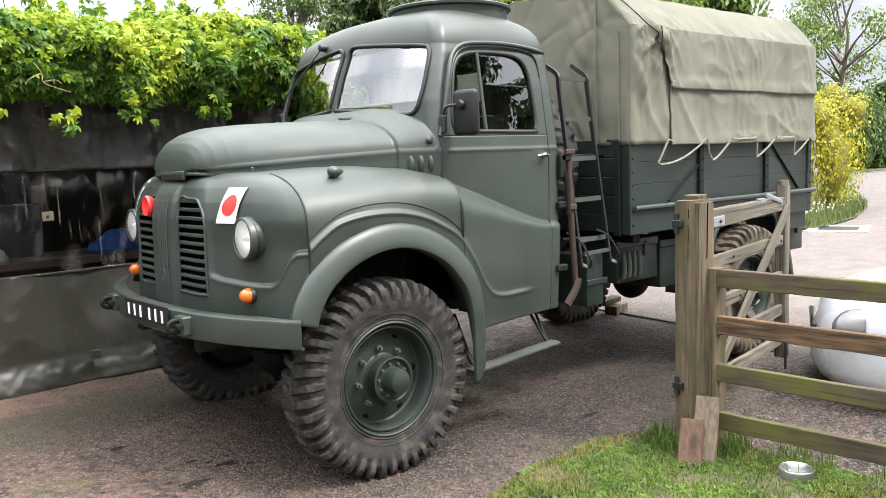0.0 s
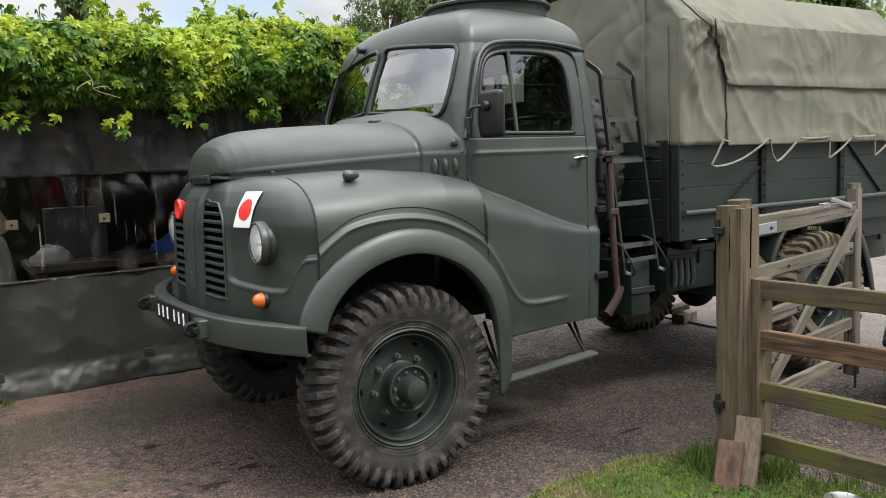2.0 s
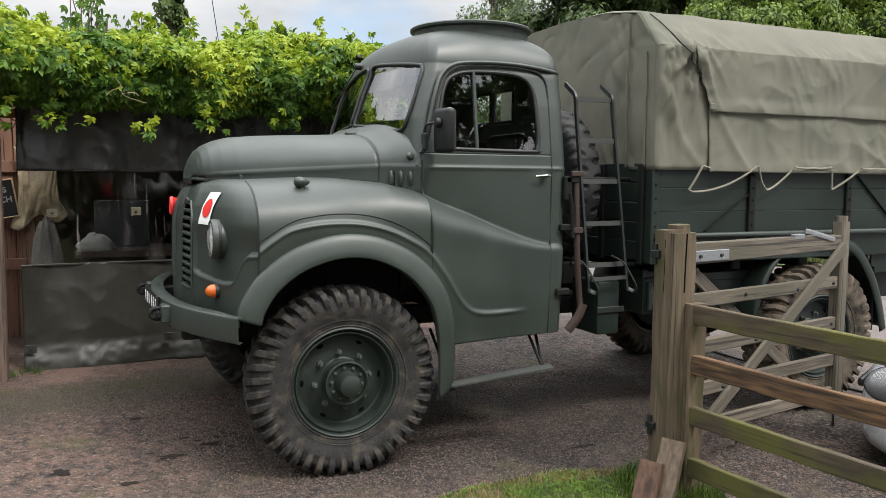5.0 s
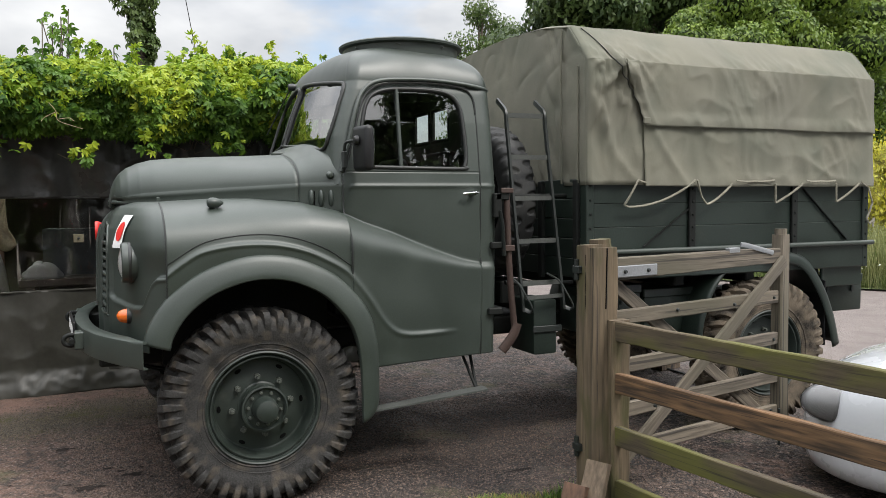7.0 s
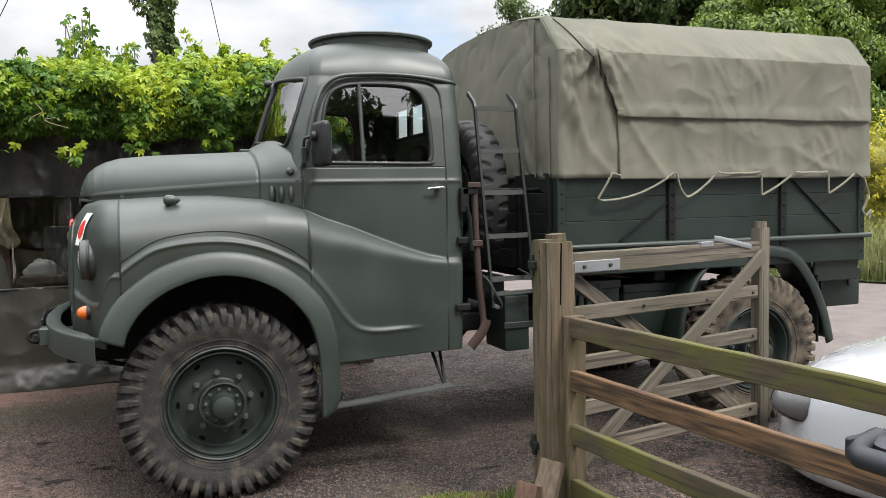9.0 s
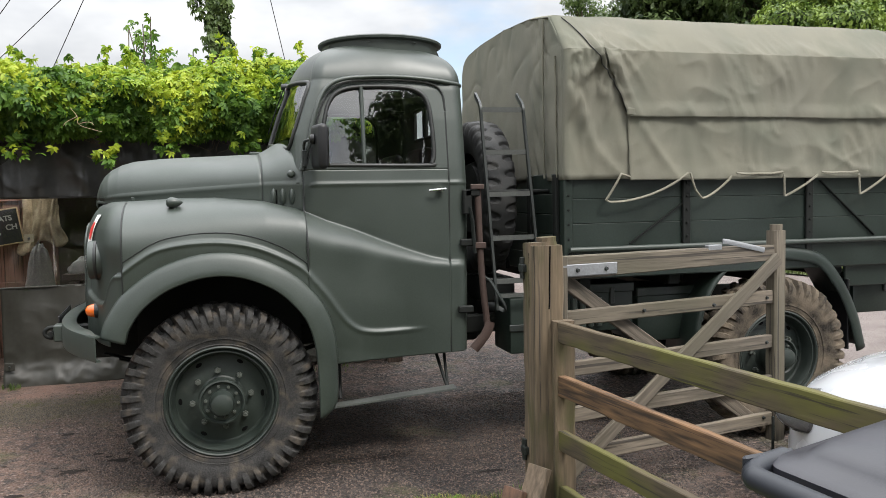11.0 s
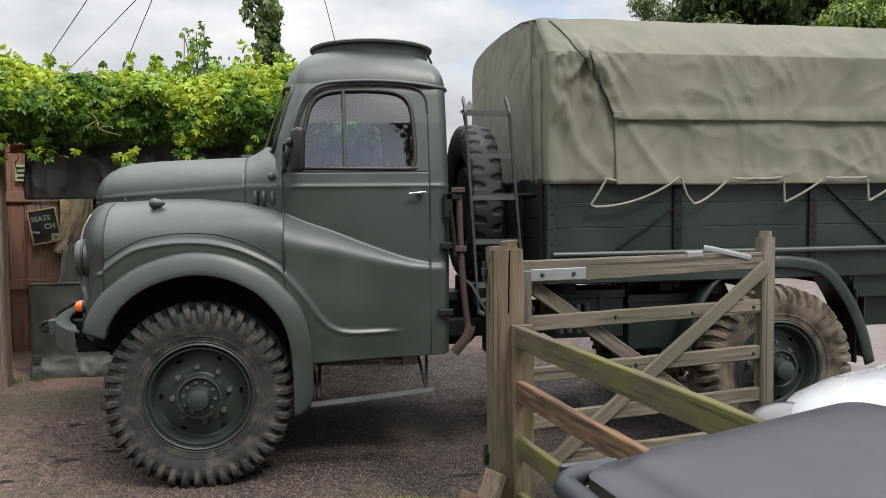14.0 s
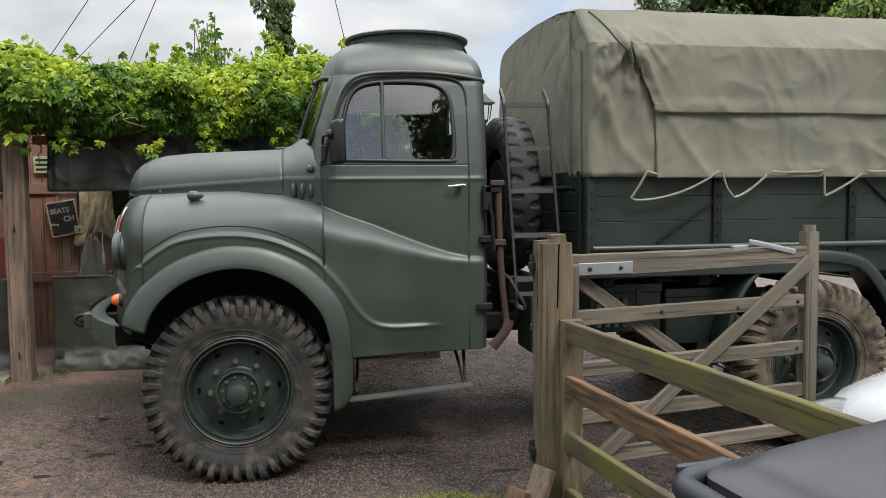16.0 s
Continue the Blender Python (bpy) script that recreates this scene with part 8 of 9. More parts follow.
# plank partition, chalk board and tan sheet just behind the curtain
part_wall = thing("plank_partition", "red-brown plank partition inside the shed", "partition", at=pose(-1.9, 4.10, 0.0))
plank_red = material("red_brown_plank", (0.24, 0.125, 0.085), 0.75, vary=0.4, scale=4, grain=40, bump=0.4, stretch=(1, 1, 0.08), per_object=0.5, cracks=((0.04, 0.016, 0.01), 95.0, 0.59))
for k in range(10):
    under(part_wall, "plank", slab("plank", plank_red, -3.00 + 0.155 * k, -2.852 + 0.155 * k, 4.10 + 0.004 * (k % 2), 4.125 + 0.004 * (k % 2), -0.05, 2.12, 0.004))
for z in (0.7, 1.55):
    under(part_wall, "batten", slab("batten", plank_red, -3.00, -1.46, 4.075, 4.098, z - 0.05, z + 0.05, 0.004))
chalk = thing("chalk_board", "black chalk board in a pale frame with scrawled writing", "sign", at=pose(-1.88, 4.03, 1.28, 0, -9, 0))
part("board", slab("board", black_plate, -0.120, 0.120, 0.0, 0.015, -0.17, 0.14, 0.002), None, chalk)
chalk_mat = material("chalk", (0.30, 0.30, 0.28), 0.9, vary=0.3, bump=0.1)
for x0, x1, z0, z1 in ((-0.132, 0.132, 0.14, 0.152), (-0.132, 0.132, -0.182, -0.17), (-0.132, -0.120, -0.17, 0.14), (0.120, 0.132, -0.17, 0.14)):
    part("frame", slab("frame", junk["tan"], x0, x1, -0.006, 0.018, z0, z1, 0.003), None, chalk)


def lettering(owner, words, x, z, size, mat):
    """Words laid 2 mm proud of an upright face."""
    cu = bpy.data.curves.new("writing", "FONT")
    cu.body, cu.size, cu.extrude, cu.offset = words, size, 0.001, 0.002
    tmp = bpy.data.objects.new("writing", cu)
    me = bpy.data.meshes.new_from_object(tmp)
    bpy.data.objects.remove(tmp)
    me.transform(pose(x, -0.002, z, 90, 0, 0))
    me.materials.clear()
    me.materials.append(mat)
    return part("writing", me, None, owner)


lettering(chalk, "SEATS", -0.108, 0.040, 0.066, chalk_mat)
lettering(chalk, "CH", 0.0, -0.045, 0.070, chalk_mat)
part("chalk_mark", slab("chalk_mark", chalk_mat, -0.10, -0.03, -0.003, -0.001, -0.092, -0.072, 0.0, pose(0, 0, 0, 0, 14, 0)), None, chalk)
# tan cloth hung from its top corners, drawn together below
tan_cloth = material("dull_tan_cloth", (0.46, 0.37, 0.25), 0.85, vary=0.4, scale=7, grain=80, bump=0.3, spots=(0.24, 0.185, 0.12), spot_scale=9, spot_at=(0.5, 0.72), crease=0.5, crease_scale=8.0)
rows = []
for j in range(31):
    k = j / 30
    row = []
    for i in range(41):
        q = i / 40 - 0.5
        wide = 0.35 - 0.05 * math.sin(math.pi * min(1.0, k * 1.15)) + 0.10 * soft((k - 0.75) / 0.25)
        fold = 0.035 * noise.noise(Vector((q * 5.5, k * 2.2, 3))) + 0.020 * noise.noise(Vector((q * 13 + k * 5, k * 5, 7)))
        row.append((-1.575 + wide * q, 4.035 + fold, 1.74 - 0.66 * k + 0.05 * math.cos(q * 9) + 0.10 * q * k))
    rows.append(row)
v, f = grid(rows)
tc = tagged(new("hung_cloth", mesh_of("hung_cloth", v, f, tan_cloth)), "crumpled tan cloth hung inside the shed", "cloth")
thick(tc, 0.004)
plate_green = material("pale_green_plate", (0.35, 0.37, 0.22), 0.6, vary=0.3, bump=0.1)
sign = thing("tin_sign", "small pale green tin sign on the plank wall", "sign", at=pose(-2.06, 4.065, 1.78))
part("plate", slab("plate", plate_green, -0.075, 0.075, 0.0, 0.006, -0.08, 0.08, 0.002), None, sign)
for z in (0.045, 0.0, -0.045):
    part("writing_bar", slab("writing_bar", dark_steel, -0.055, 0.055, -0.002, -0.0005, z - 0.010, z + 0.010, 0.0), None, sign)

# ---- plants ----
def leaf_shape(kind):
    """One leaflet along +x, from its stalk to its tip, as points and faces: folded along the midrib."""
    if kind == "creeper":
        pts = [(0, 0, 0), (0.20, 0.13, 0.035), (0.46, 0.235, 0.05), (0.74, 0.165, 0.0), (1.0, 0, -0.15), (0.74, -0.165, 0.0), (0.46, -0.235, 0.05), (0.20, -0.13, 0.035), (0.50, 0, -0.02)]
        return np.array(pts), [(k, 8, (k + 1) % 8) for k in range(8)]
    pts = [(0, 0, 0), (0.5, 0.28, 0.05), (1.0, 0, -0.08), (0.5, -0.28, 0.05)]
    return np.array(pts), [(0, 2, 1), (0, 3, 2)]


def leaf_mesh(name, centres, normals, sizes, mat, kind="simple", fingers=1, spread=0.9, droop=0.35):
    """Leaves as one mesh: each a fan of leaflets that faces along its normal."""
    base, faces = leaf_shape(kind)
    nv = len(base)
    n = len(centres)
    nrm = normals / np.linalg.norm(normals, axis=1)[:, None]
    down = np.array([0, 0, -1.0]) + rnd.normal(0, 0.55, (n, 3))
    t = down - nrm * (down * nrm).sum(1)[:, None]
    t /= np.linalg.norm(t, axis=1)[:, None]
    b = np.cross(nrm, t)
    allv = []
    for k in range(fingers):
        a = (k - (fingers - 1) / 2) * spread
        sc = sizes * (1.0 - 0.10 * abs(k - (fingers - 1) / 2)) * rnd.uniform(0.85, 1.15, n)
        ca, sa = math.cos(a), math.sin(a)
        tx, bx = t * ca + b * sa, b * ca - t * sa
        tx = tx - nrm * (droop * rnd.uniform(0.2, 1.0, n))[:, None]
        v = centres[:, None, :] + sc[:, None, None] * (base[None, :, 0:1] * tx[:, None, :] + base[None, :, 1:2] * bx[:, None, :] + base[None, :, 2:3] * nrm[:, None, :])
        allv.append(v)
    vv = np.stack(allv, 1).reshape(-1, 3)
    f0 = np.array([q for q in faces])
    m = n * fingers
    ff = (f0[None] + (np.arange(m) * nv)[:, None, None]).reshape(-1, 3)
    me = bpy.data.meshes.new(name)
    me.from_pydata(vv.tolist(), [], ff.tolist())
    me.materials.append(mat)
    me.polygons.foreach_set("use_smooth", [True] * len(me.polygons))
    return me


def clumped(n, ellipsoids, shell=0.35):
    """Leaf places in the outer part of a set of overlapping ellipsoids, with their outward directions."""
    w = np.array([e[3] * e[4] + e[3] * e[5] + e[4] * e[5] for e in ellipsoids])
    which = rnd.choice(len(ellipsoids), n, p=w / w.sum())
    e = np.array(ellipsoids)[which]
    d = rnd.normal(0, 1, (n, 3))
    d /= np.linalg.norm(d, axis=1)[:, None]
    r = 1 - shell * rnd.random(n) ** 1.5
    p = e[:, :3] + d * e[:, 3:6] * r[:, None]
    nn = d / e[:, 3:6]
    nn /= np.linalg.norm(nn, axis=1)[:, None]
    nn = nn + rnd.normal(0, 0.45, (n, 3)) + np.array([0, 0, 0.35])
    return p, nn


# creeper over the shed's eaves
creeper = thing("creeper", "bright green creeper hanging thickly over the shed's eaves", "climbing plant", at=pose(-1.5, 2.85, 2.1))


def creeper_top(x):
    return 2.55 + 0.06 * math.sin(x * 2.1) + 0.07 * noise.noise(Vector((x * 1.9, 3, 0))) + 0.05 * noise.noise(Vector((x * 5, 1, 0)))


def creeper_low(x):
    return 1.985 + 0.07 * noise.noise(Vector((x * 2.4, 9, 0))) + 0.06 * noise.noise(Vector((x * 6.5, 4, 0)))


cs, ns, young = [], [], []


def on_creeper(x, s, depth):
    """A place on the hanging face: s runs from the hem up to the crest; lumps of growth bulge out."""
    top, low = creeper_top(x), creeper_low(x)
    z = low + (top - low) * s
    lump = 0.10 * noise.noise(Vector((x * 2.6, z * 3.4, 2))) + 0.07 * noise.noise(Vector((x * 6.5, z * 7, 6)))
    return (x, wall_y(x) - 0.20 - 0.36 * math.sin(math.pi * (0.12 + 0.80 * s)) - 1.5 * lump + depth, z)


for k in range(17000):
    x = rnd.uniform(-5.2, 1.62) if k % 4 == 0 else rnd.uniform(-2.6, 1.0)
    if rnd.random() < 0.76:
        s = rnd.random() ** 0.9
        p = on_creeper(x, s, rnd.uniform(-0.02, 0.14))
        nrm = (0, -1.0, 0.15 + 1.3 * max(0.0, s - 0.5))
    else:
        y = wall_y(x) - 0.12 + (1.6 if x > -1.2 else 0.45) * rnd.random()
        p = (x, y, creeper_top(x) + 0.05 * noise.noise(Vector((x * 3, y * 3, 5))) + rnd.uniform(-0.03, 0.03) + 0.05 * (y - 2.7))
        s, nrm = 1.0, (0, -0.3, 1.0)
    cs.append(p)
    ns.append(nrm)
    # young yellow-green shoots gather in the lumps and along the crest
    young.append(noise.noise(Vector((x * 3.1, p[2] * 3.1, 8))) + 0.75 * (s - 0.52) + rnd.normal(0, 0.22) > 0.12)
for cx, cz, n, q in ((-0.77, 1.84, 16, 0.07), (-1.35, 1.90, 26, 0.13), (-0.35, 1.93, 20, 0.12), (0.25, 1.94, 14, 0.10), (-2.2, 1.92, 30, 0.15), (-1.75, 1.93, 20, 0.1)):
    for k in range(n):
        x = cx + rnd.normal(0, q * 0.6)
        cs.append((x, wall_y(x) - 0.46 + rnd.normal(0, 0.03), cz + rnd.normal(0, q * 0.5)))
        ns.append((0, -1, 0.2))
        young.append(rnd.random() < 0.4)
shoots = []
for k in range(95):
    x = rnd.uniform(-4.5, 1.5)
    y = wall_y(x) - 0.15 + rnd.uniform(0, 1.1)
    a = Vector((x, y, creeper_top(x) - 0.02 + 0.05 * (y - 2.7)))
    hgt = rnd.uniform(0.04, 0.20) if k % 6 else rnd.uniform(0.18, 0.34)
    tip = a + Vector((rnd.normal(0, 0.06), rnd.normal(0, 0.05), hgt))
    shoots.append(tube([a, a.lerp(tip, 0.5) + Vector((0.012, 0, 0.01)), tip], 0.0022, 4))
    for i in range(int(4 + hgt * 30)):
        t = rnd.uniform(0.25, 1.05)
        q = a.lerp(tip, t)
        cs.append((q.x + rnd.normal(0, 0.018), q.y + rnd.normal(0, 0.018), q.z))
        ns.append((rnd.normal(0, 1), rnd.normal(-0.5, 1), 0.6))
        young.append(rnd.random() < 0.75)
cs, ns, young = np.array(cs), np.array(ns) + rnd.normal(0, 0.62, (len(ns), 3)), np.array(young)
old = ~young
under(creeper, "leaves", leaf_mesh("leaves", cs[old], ns[old], rnd.uniform(0.040, 0.080, old.sum()), vine_leaf, "creeper", 5, 0.62, 0.42), "five-fingered dark green leaves")["kind"] = "stuff"
under(creeper, "young_leaves", leaf_mesh("young_leaves", cs[young] + np.array([0, -0.03, 0.015]), ns[young], rnd.uniform(0.026, 0.060, young.sum()), vine_tip, "creeper", 5, 0.75, 0.6), "bright yellow-green young leaves")["kind"] = "stuff"
under(creeper, "shoots", smooth_by_angle(mesh_of("shoots", *join(*shoots), bark)))["kind"] = "stuff"
# a dead stem that straggles across the face
dry = material("dry_stem", (0.30, 0.23, 0.13), 0.8, vary=0.3, bump=0.2)
for pts in ([(-1.00, 2.16), (-0.96, 2.10), (-0.93, 2.04), (-0.84, 2.00), (-0.80, 1.99)], [(-0.96, 2.10), (-1.02, 2.06), (-1.04, 2.03)], [(-0.93, 2.05), (-0.87, 2.06), (-0.83, 2.04)]):
    under(creeper, "dry_stem", bar("dry_stem", dry, spline([(x + 0.012 * math.sin(z * 70), wall_y(x) - 0.62, z) for x, z in pts], 18), 0.0019, 6), "dry tan stem")
st = []
for k in range(46):
    x = rnd.uniform(-3.2, 1.2)
    pts = [Vector((x, wall_y(x) - 0.02, 2.12))]
    for i in range(6):
        pts.append(pts[-1] + Vector((rnd.normal(0, 0.07), -0.05 if i < 3 else 0.0, rnd.normal(0.0, 0.07) - 0.02)))
    st.append(tube(spline(pts, 12), 0.004, 5))
under(creeper, "old_wood", smooth_by_angle(mesh_of("old_wood", *join(*st), bark)))["kind"] = "stuff"
# a dark sheet behind the leaves paints the creeper's inner shade
under(creeper, "mat_of_shade", smooth_by_angle(mesh_of("mat_of_shade", *grid([[(x, wall_y(x) - o, z) for x in [-5.2 + 0.25 * i for i in range(28)]] for o, z in ((0.06, 2.0), (0.16, 2.10), (0.20, 2.25), (0.10, 2.38), (-0.25, 2.40))]), shade_core)), "dark sheet that stands for the shade inside the creeper")


def branch(a, b, r0, r1, seed, n=7):
    a, b = Vector(a), Vector(b)
    pts = []
    for i in range(n):
        t = i / (n - 1)
        off = Vector((noise.noise(Vector((t * 2, seed, 0))), noise.noise(Vector((t * 2, seed, 5))), 0)) * 0.12 * (b - a).length * t
        pts.append(a.lerp(b, t) + off)
    v, f = [], []
    k = 7
    for i, p in enumerate(pts):
        r = r0 + (r1 - r0) * i / (n - 1)
        for j in range(k):
            q = 2 * math.pi * j / k
            v.append((p.x + r * math.cos(q), p.y + r * math.sin(q), p.z + 0.3 * r * math.sin(q)))
    for i in range(n - 1):
        for j in range(k):
            f.append((i * k + j, i * k + (j + 1) % k, (i + 1) * k + (j + 1) % k, (i + 1) * k + j))
    return v, f


def tree(name, x, y, height, spread, n_leaf, leaf, mat, label, low=0.3, seed=1, clumps=26, cone=0.0, fill=0.0):
    """A tapered trunk with limbs, and a crown of leaves gathered in uneven clumps."""
    z0 = ground_z(x, y)
    t = thing(name, label, "tree", at=pose(x, y, z0))
    r = np.random.default_rng(seed)
    sets = [branch((x, y, z0 - 0.1), (x, y, z0 + height * 0.9), height * 0.022, height * 0.004, seed, 10)]
    es = []
    for k in range(clumps):
        s = r.random() ** 0.8
        zz = height * (low + (1 - low) * s)
        lim = spread * ((1 - s) ** 0.7 if cone else math.sqrt(max(0.05, 1 - (2 * s - 0.75) ** 2 * 0.75)))
        a = r.uniform(0, 6.28)
        d = lim * math.sqrt(r.uniform(0.1, 1.0))
        c = (x + d * math.cos(a), y + d * math.sin(a), z0 + zz)
        rad = spread * r.uniform(0.20, 0.42) * (0.6 if cone else 1)
        es.append((*c, rad, rad, rad * r.uniform(0.55, 0.9)))
        sets.append(branch((x, y, z0 + zz * 0.72), c, height * 0.009, height * 0.002, seed + k, 5))
    under(t, "trunk", smooth_by_angle(mesh_of("trunk", *join(*sets), bark)), "trunk with limbs")
    # lumps in a shade colour, added to close the crown against the sky
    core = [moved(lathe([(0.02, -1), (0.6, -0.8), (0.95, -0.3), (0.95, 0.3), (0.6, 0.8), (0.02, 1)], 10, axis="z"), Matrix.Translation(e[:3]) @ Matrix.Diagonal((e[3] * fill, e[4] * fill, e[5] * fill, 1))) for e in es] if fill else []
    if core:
        under(t, "crown_core", mesh_of("crown_core", *join(*core), shade_core), "added filler lumps, coloured as the shade inside the leaves")["kind"] = "stuff"
    p, nn = clumped(n_leaf, es, 0.45 if fill else 0.6)
    under(t, "crown", leaf_mesh("crown", p, nn, rnd.uniform(0.7, 1.3, len(p)) * leaf, mat))["kind"] = "stuff"
    return t


def hedge(name, path, height, deep, n_leaf, leaf, mat, label, cat="hedge"):
    """A clipped or wild bank of leaves along a line on the ground."""
    pts = spline([(a, b, 0) for a, b in path], 60)
    t = thing(name, label, cat, at=pose(path[0][0], path[0][1], 0))
    es = []
    for i, p in enumerate(pts):
        h = height * (0.85 + 0.3 * noise.noise(Vector((p.x * 0.7, p.y * 0.7, 3))))
        es.append((p.x + rnd.normal(0, deep * 0.12), p.y + rnd.normal(0, deep * 0.12), h * 0.42, deep * rnd.uniform(0.5, 0.75), deep * rnd.uniform(0.5, 0.75), h * 0.58))
        es.append((p.x + rnd.normal(0, deep * 0.3), p.y + rnd.normal(0, deep * 0.3), h * rnd.uniform(0.5, 0.95), deep * 0.32, deep * 0.32, deep * 0.3))
    q, nn = clumped(n_leaf, es, 0.4)
    q[:, 2] = np.maximum(q[:, 2], 0.02)
    # shade-coloured lumps added inside the hedge to hide the sky behind
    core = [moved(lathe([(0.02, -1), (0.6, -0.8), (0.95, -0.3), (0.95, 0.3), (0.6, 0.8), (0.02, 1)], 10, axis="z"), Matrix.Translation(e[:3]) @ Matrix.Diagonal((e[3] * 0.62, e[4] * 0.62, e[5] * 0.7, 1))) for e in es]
    under(t, "crown_core", mesh_of("crown_core", *join(*core), yellow_core if mat is yellow_leaf else shade_core), "added filler lumps, coloured as the shade inside the leaves")["kind"] = "stuff"
    under(t, "leaves", leaf_mesh("leaves", q, nn, rnd.uniform(0.7, 1.3, len(q)) * leaf, mat))["kind"] = "stuff"
    sets = []
    for i in range(0, 60, 4):
        p = pts[i]
        for k in range(2):
            sets.append(branch((p.x, p.y, -0.1), (p.x + rnd.normal(0, 0.3), p.y + rnd.normal(0, 0.3), height * 0.8), 0.03, 0.008, i + k, 5))
    under(t, "old_wood", smooth_by_angle(mesh_of("old_wood", *join(*sets), bark)))
    return t


# behind the lorry and along the drive
tree("conifer", 10.6, 13.6, 7.2, 2.5, 50000, 0.15, dark_leaf, "dark dense evergreen tree behind the shed", 0.05, 3, 60, fill=0.65)
tree("conifer", 13.8, 14.4, 8.0, 2.8, 50000, 0.16, dark_leaf, "dark dense evergreen tree behind the shed", 0.05, 4, 60, fill=0.65)
tree("broadleaf_tree", 13.2, 10.5, 6.2, 2.4, 70000, 0.10, bright_leaf, "mid-green broadleaf tree beside the drive", 0.1, 5, 46, fill=0.6)
tree("broadleaf_tree", 17.0, 12.5, 9.0, 3.6, 70000, 0.12, bright_leaf, "mid-green broadleaf tree beside the drive", 0.12, 6, 44, fill=0.55)
tree("broadleaf_tree", 23.0, 15.0, 10.0, 4.2, 20000, 0.2, tree_leaf, "mid-green broadleaf tree beside the drive", 0.15, 16, 40, fill=0.65)
tree("willow", 14.5, 26.5, 9.6, 2.4, 12000, 0.14, hedge_leaf, "pale yellowish-green tree in the distance", 0.15, 7, 30)
tree("broadleaf_tree", 52.0, 21.5, 12.0, 4.5, 6000, 0.24, tree_leaf, "thin-leaved tree over the hedge", 0.3, 8, 22)
tree("tall_tree", 4.9, -14.5, 10.5, 2.2, 14000, 0.20, dark_leaf, "tall dark tree across the garden", 0.05, 31, 40)
tree("tall_tree", 7.4, -14.0, 11.0, 2.6, 16000, 0.20, dark_leaf, "tall dark tree across the garden", 0.05, 35, 44, fill=0.6)
tree("tall_tree", 10.2, -13.2, 11.5, 2.6, 16000, 0.20, dark_leaf, "tall dark tree across the garden", 0.05, 32, 44, fill=0.6)
tree("tall_tree", 13.0, -12.0, 10.0, 2.4, 16000, 0.20, dark_leaf, "tall dark tree across the garden", 0.05, 33, 44, fill=0.6)
hedge("golden_privet", [(12.6, 7.2), (13.6, 6.6), (15.2, 6.2), (16.8, 6.2)], 3.3, 1.5, 64000, 0.085, yellow_leaf, "golden-yellow privet bush beside the drive", "bush")
hedge("hedge", [(12.0, 9.4), (15.0, 10.0), (19.0, 11.4), (24.0, 14.0)], 3.4, 2.0, 20000, 0.14, tree_leaf, "mixed green hedge along the drive")
hedge("hedge", [(33.0, 17.5), (40.0, 18.0), (48, 18.5), (62, 17)], 5.2, 3.2, 36000, 0.26, hedge_leaf, "tall pale green hedge across the drive")
# the next two hedges are unseen, added to cut light from low down
hedge("garden_hedge", [(-12, 14), (-11.5, 4), (-11, -5), (-8, -12)], 2.3, 2.2, 9000, 0.3, tree_leaf, "unseen dark green hedge added to cut light from the horizon")
hedge("garden_hedge", [(-6, -13.5), (2, -15), (10, -14), (18, -11)], 2.7, 2.4, 9000, 0.3, tree_leaf, "unseen dark green hedge added to cut light from the horizon")
hedge("garden_hedge", [(-14, 22), (-5, 21), (3, 22), (9, 23)], 2.0, 2.2, 6000, 0.2, tree_leaf, "distant green garden hedge behind the shed")

# verge at the bend
VERGE = [(9.9, 6.6), (10.5, 5.4), (11.3, 4.1), (12.6, 3.85), (14.6, 4.2), (17.6, 5.2), (22, 7.3), (30, 11), (41, 15.6), (60, 15.5), (60, 24), (20, 15), (9.4, 10.0)]
bm = bmesh.new()
bmesh.ops.triangulate(bm, faces=[bm.faces.new([bm.verts.new((x, y, ground_z(x, y) + 0.03)) for x, y in VERGE])])
tagged(new("verge", finish(bm, "verge", verge_mat)), "rough grass verge with small flowers", "verge", kind="structure")
pts = []
while len(pts) < 16000:
    x, y = rnd.uniform(9.4, 20), rnd.uniform(3.8, 9)
    if inside(VERGE, x, y) and rnd.random() < 1.6 - x / 14:
        pts.append((x, y, ground_z(x, y) + 0.02))
blades("verge_grass", pts, 0.08, 0.30, 0.006, verge_leaf, "long uncut verge grass", "grass", 0.9)
pts = []
while len(pts) < 9000:
    x, y = rnd.normal(12.4, 0.9), rnd.normal(5.7, 0.5)
    if inside(VERGE, x, y):
        pts.append((x, y, ground_z(x, y) + 0.02))
blades("tall_grass", pts, 0.4, 1.15, 0.006, seed_leaf, "tall pale seeding grass under the privet", "grass", 0.7)
pts = [p for p in [(rnd.uniform(10.2, 14.5), rnd.uniform(3.9, 6.0)) for k in range(320)] if inside(VERGE, *p)]
daisies = leaf_mesh("daisies", np.array([(x, y, ground_z(x, y) + rnd.uniform(0.25, 0.42)) for x, y in pts]), np.array([(rnd.normal(-0.5, 0.3), rnd.normal(-0.5, 0.3), 1.0) for p in pts]), rnd.uniform(0.012, 0.024, len(pts)), white_paint, "simple", 5, 1.25, 0.0)
tagged(new("daisies", daisies), "small white daisies in the verge", "flowers", kind="stuff")
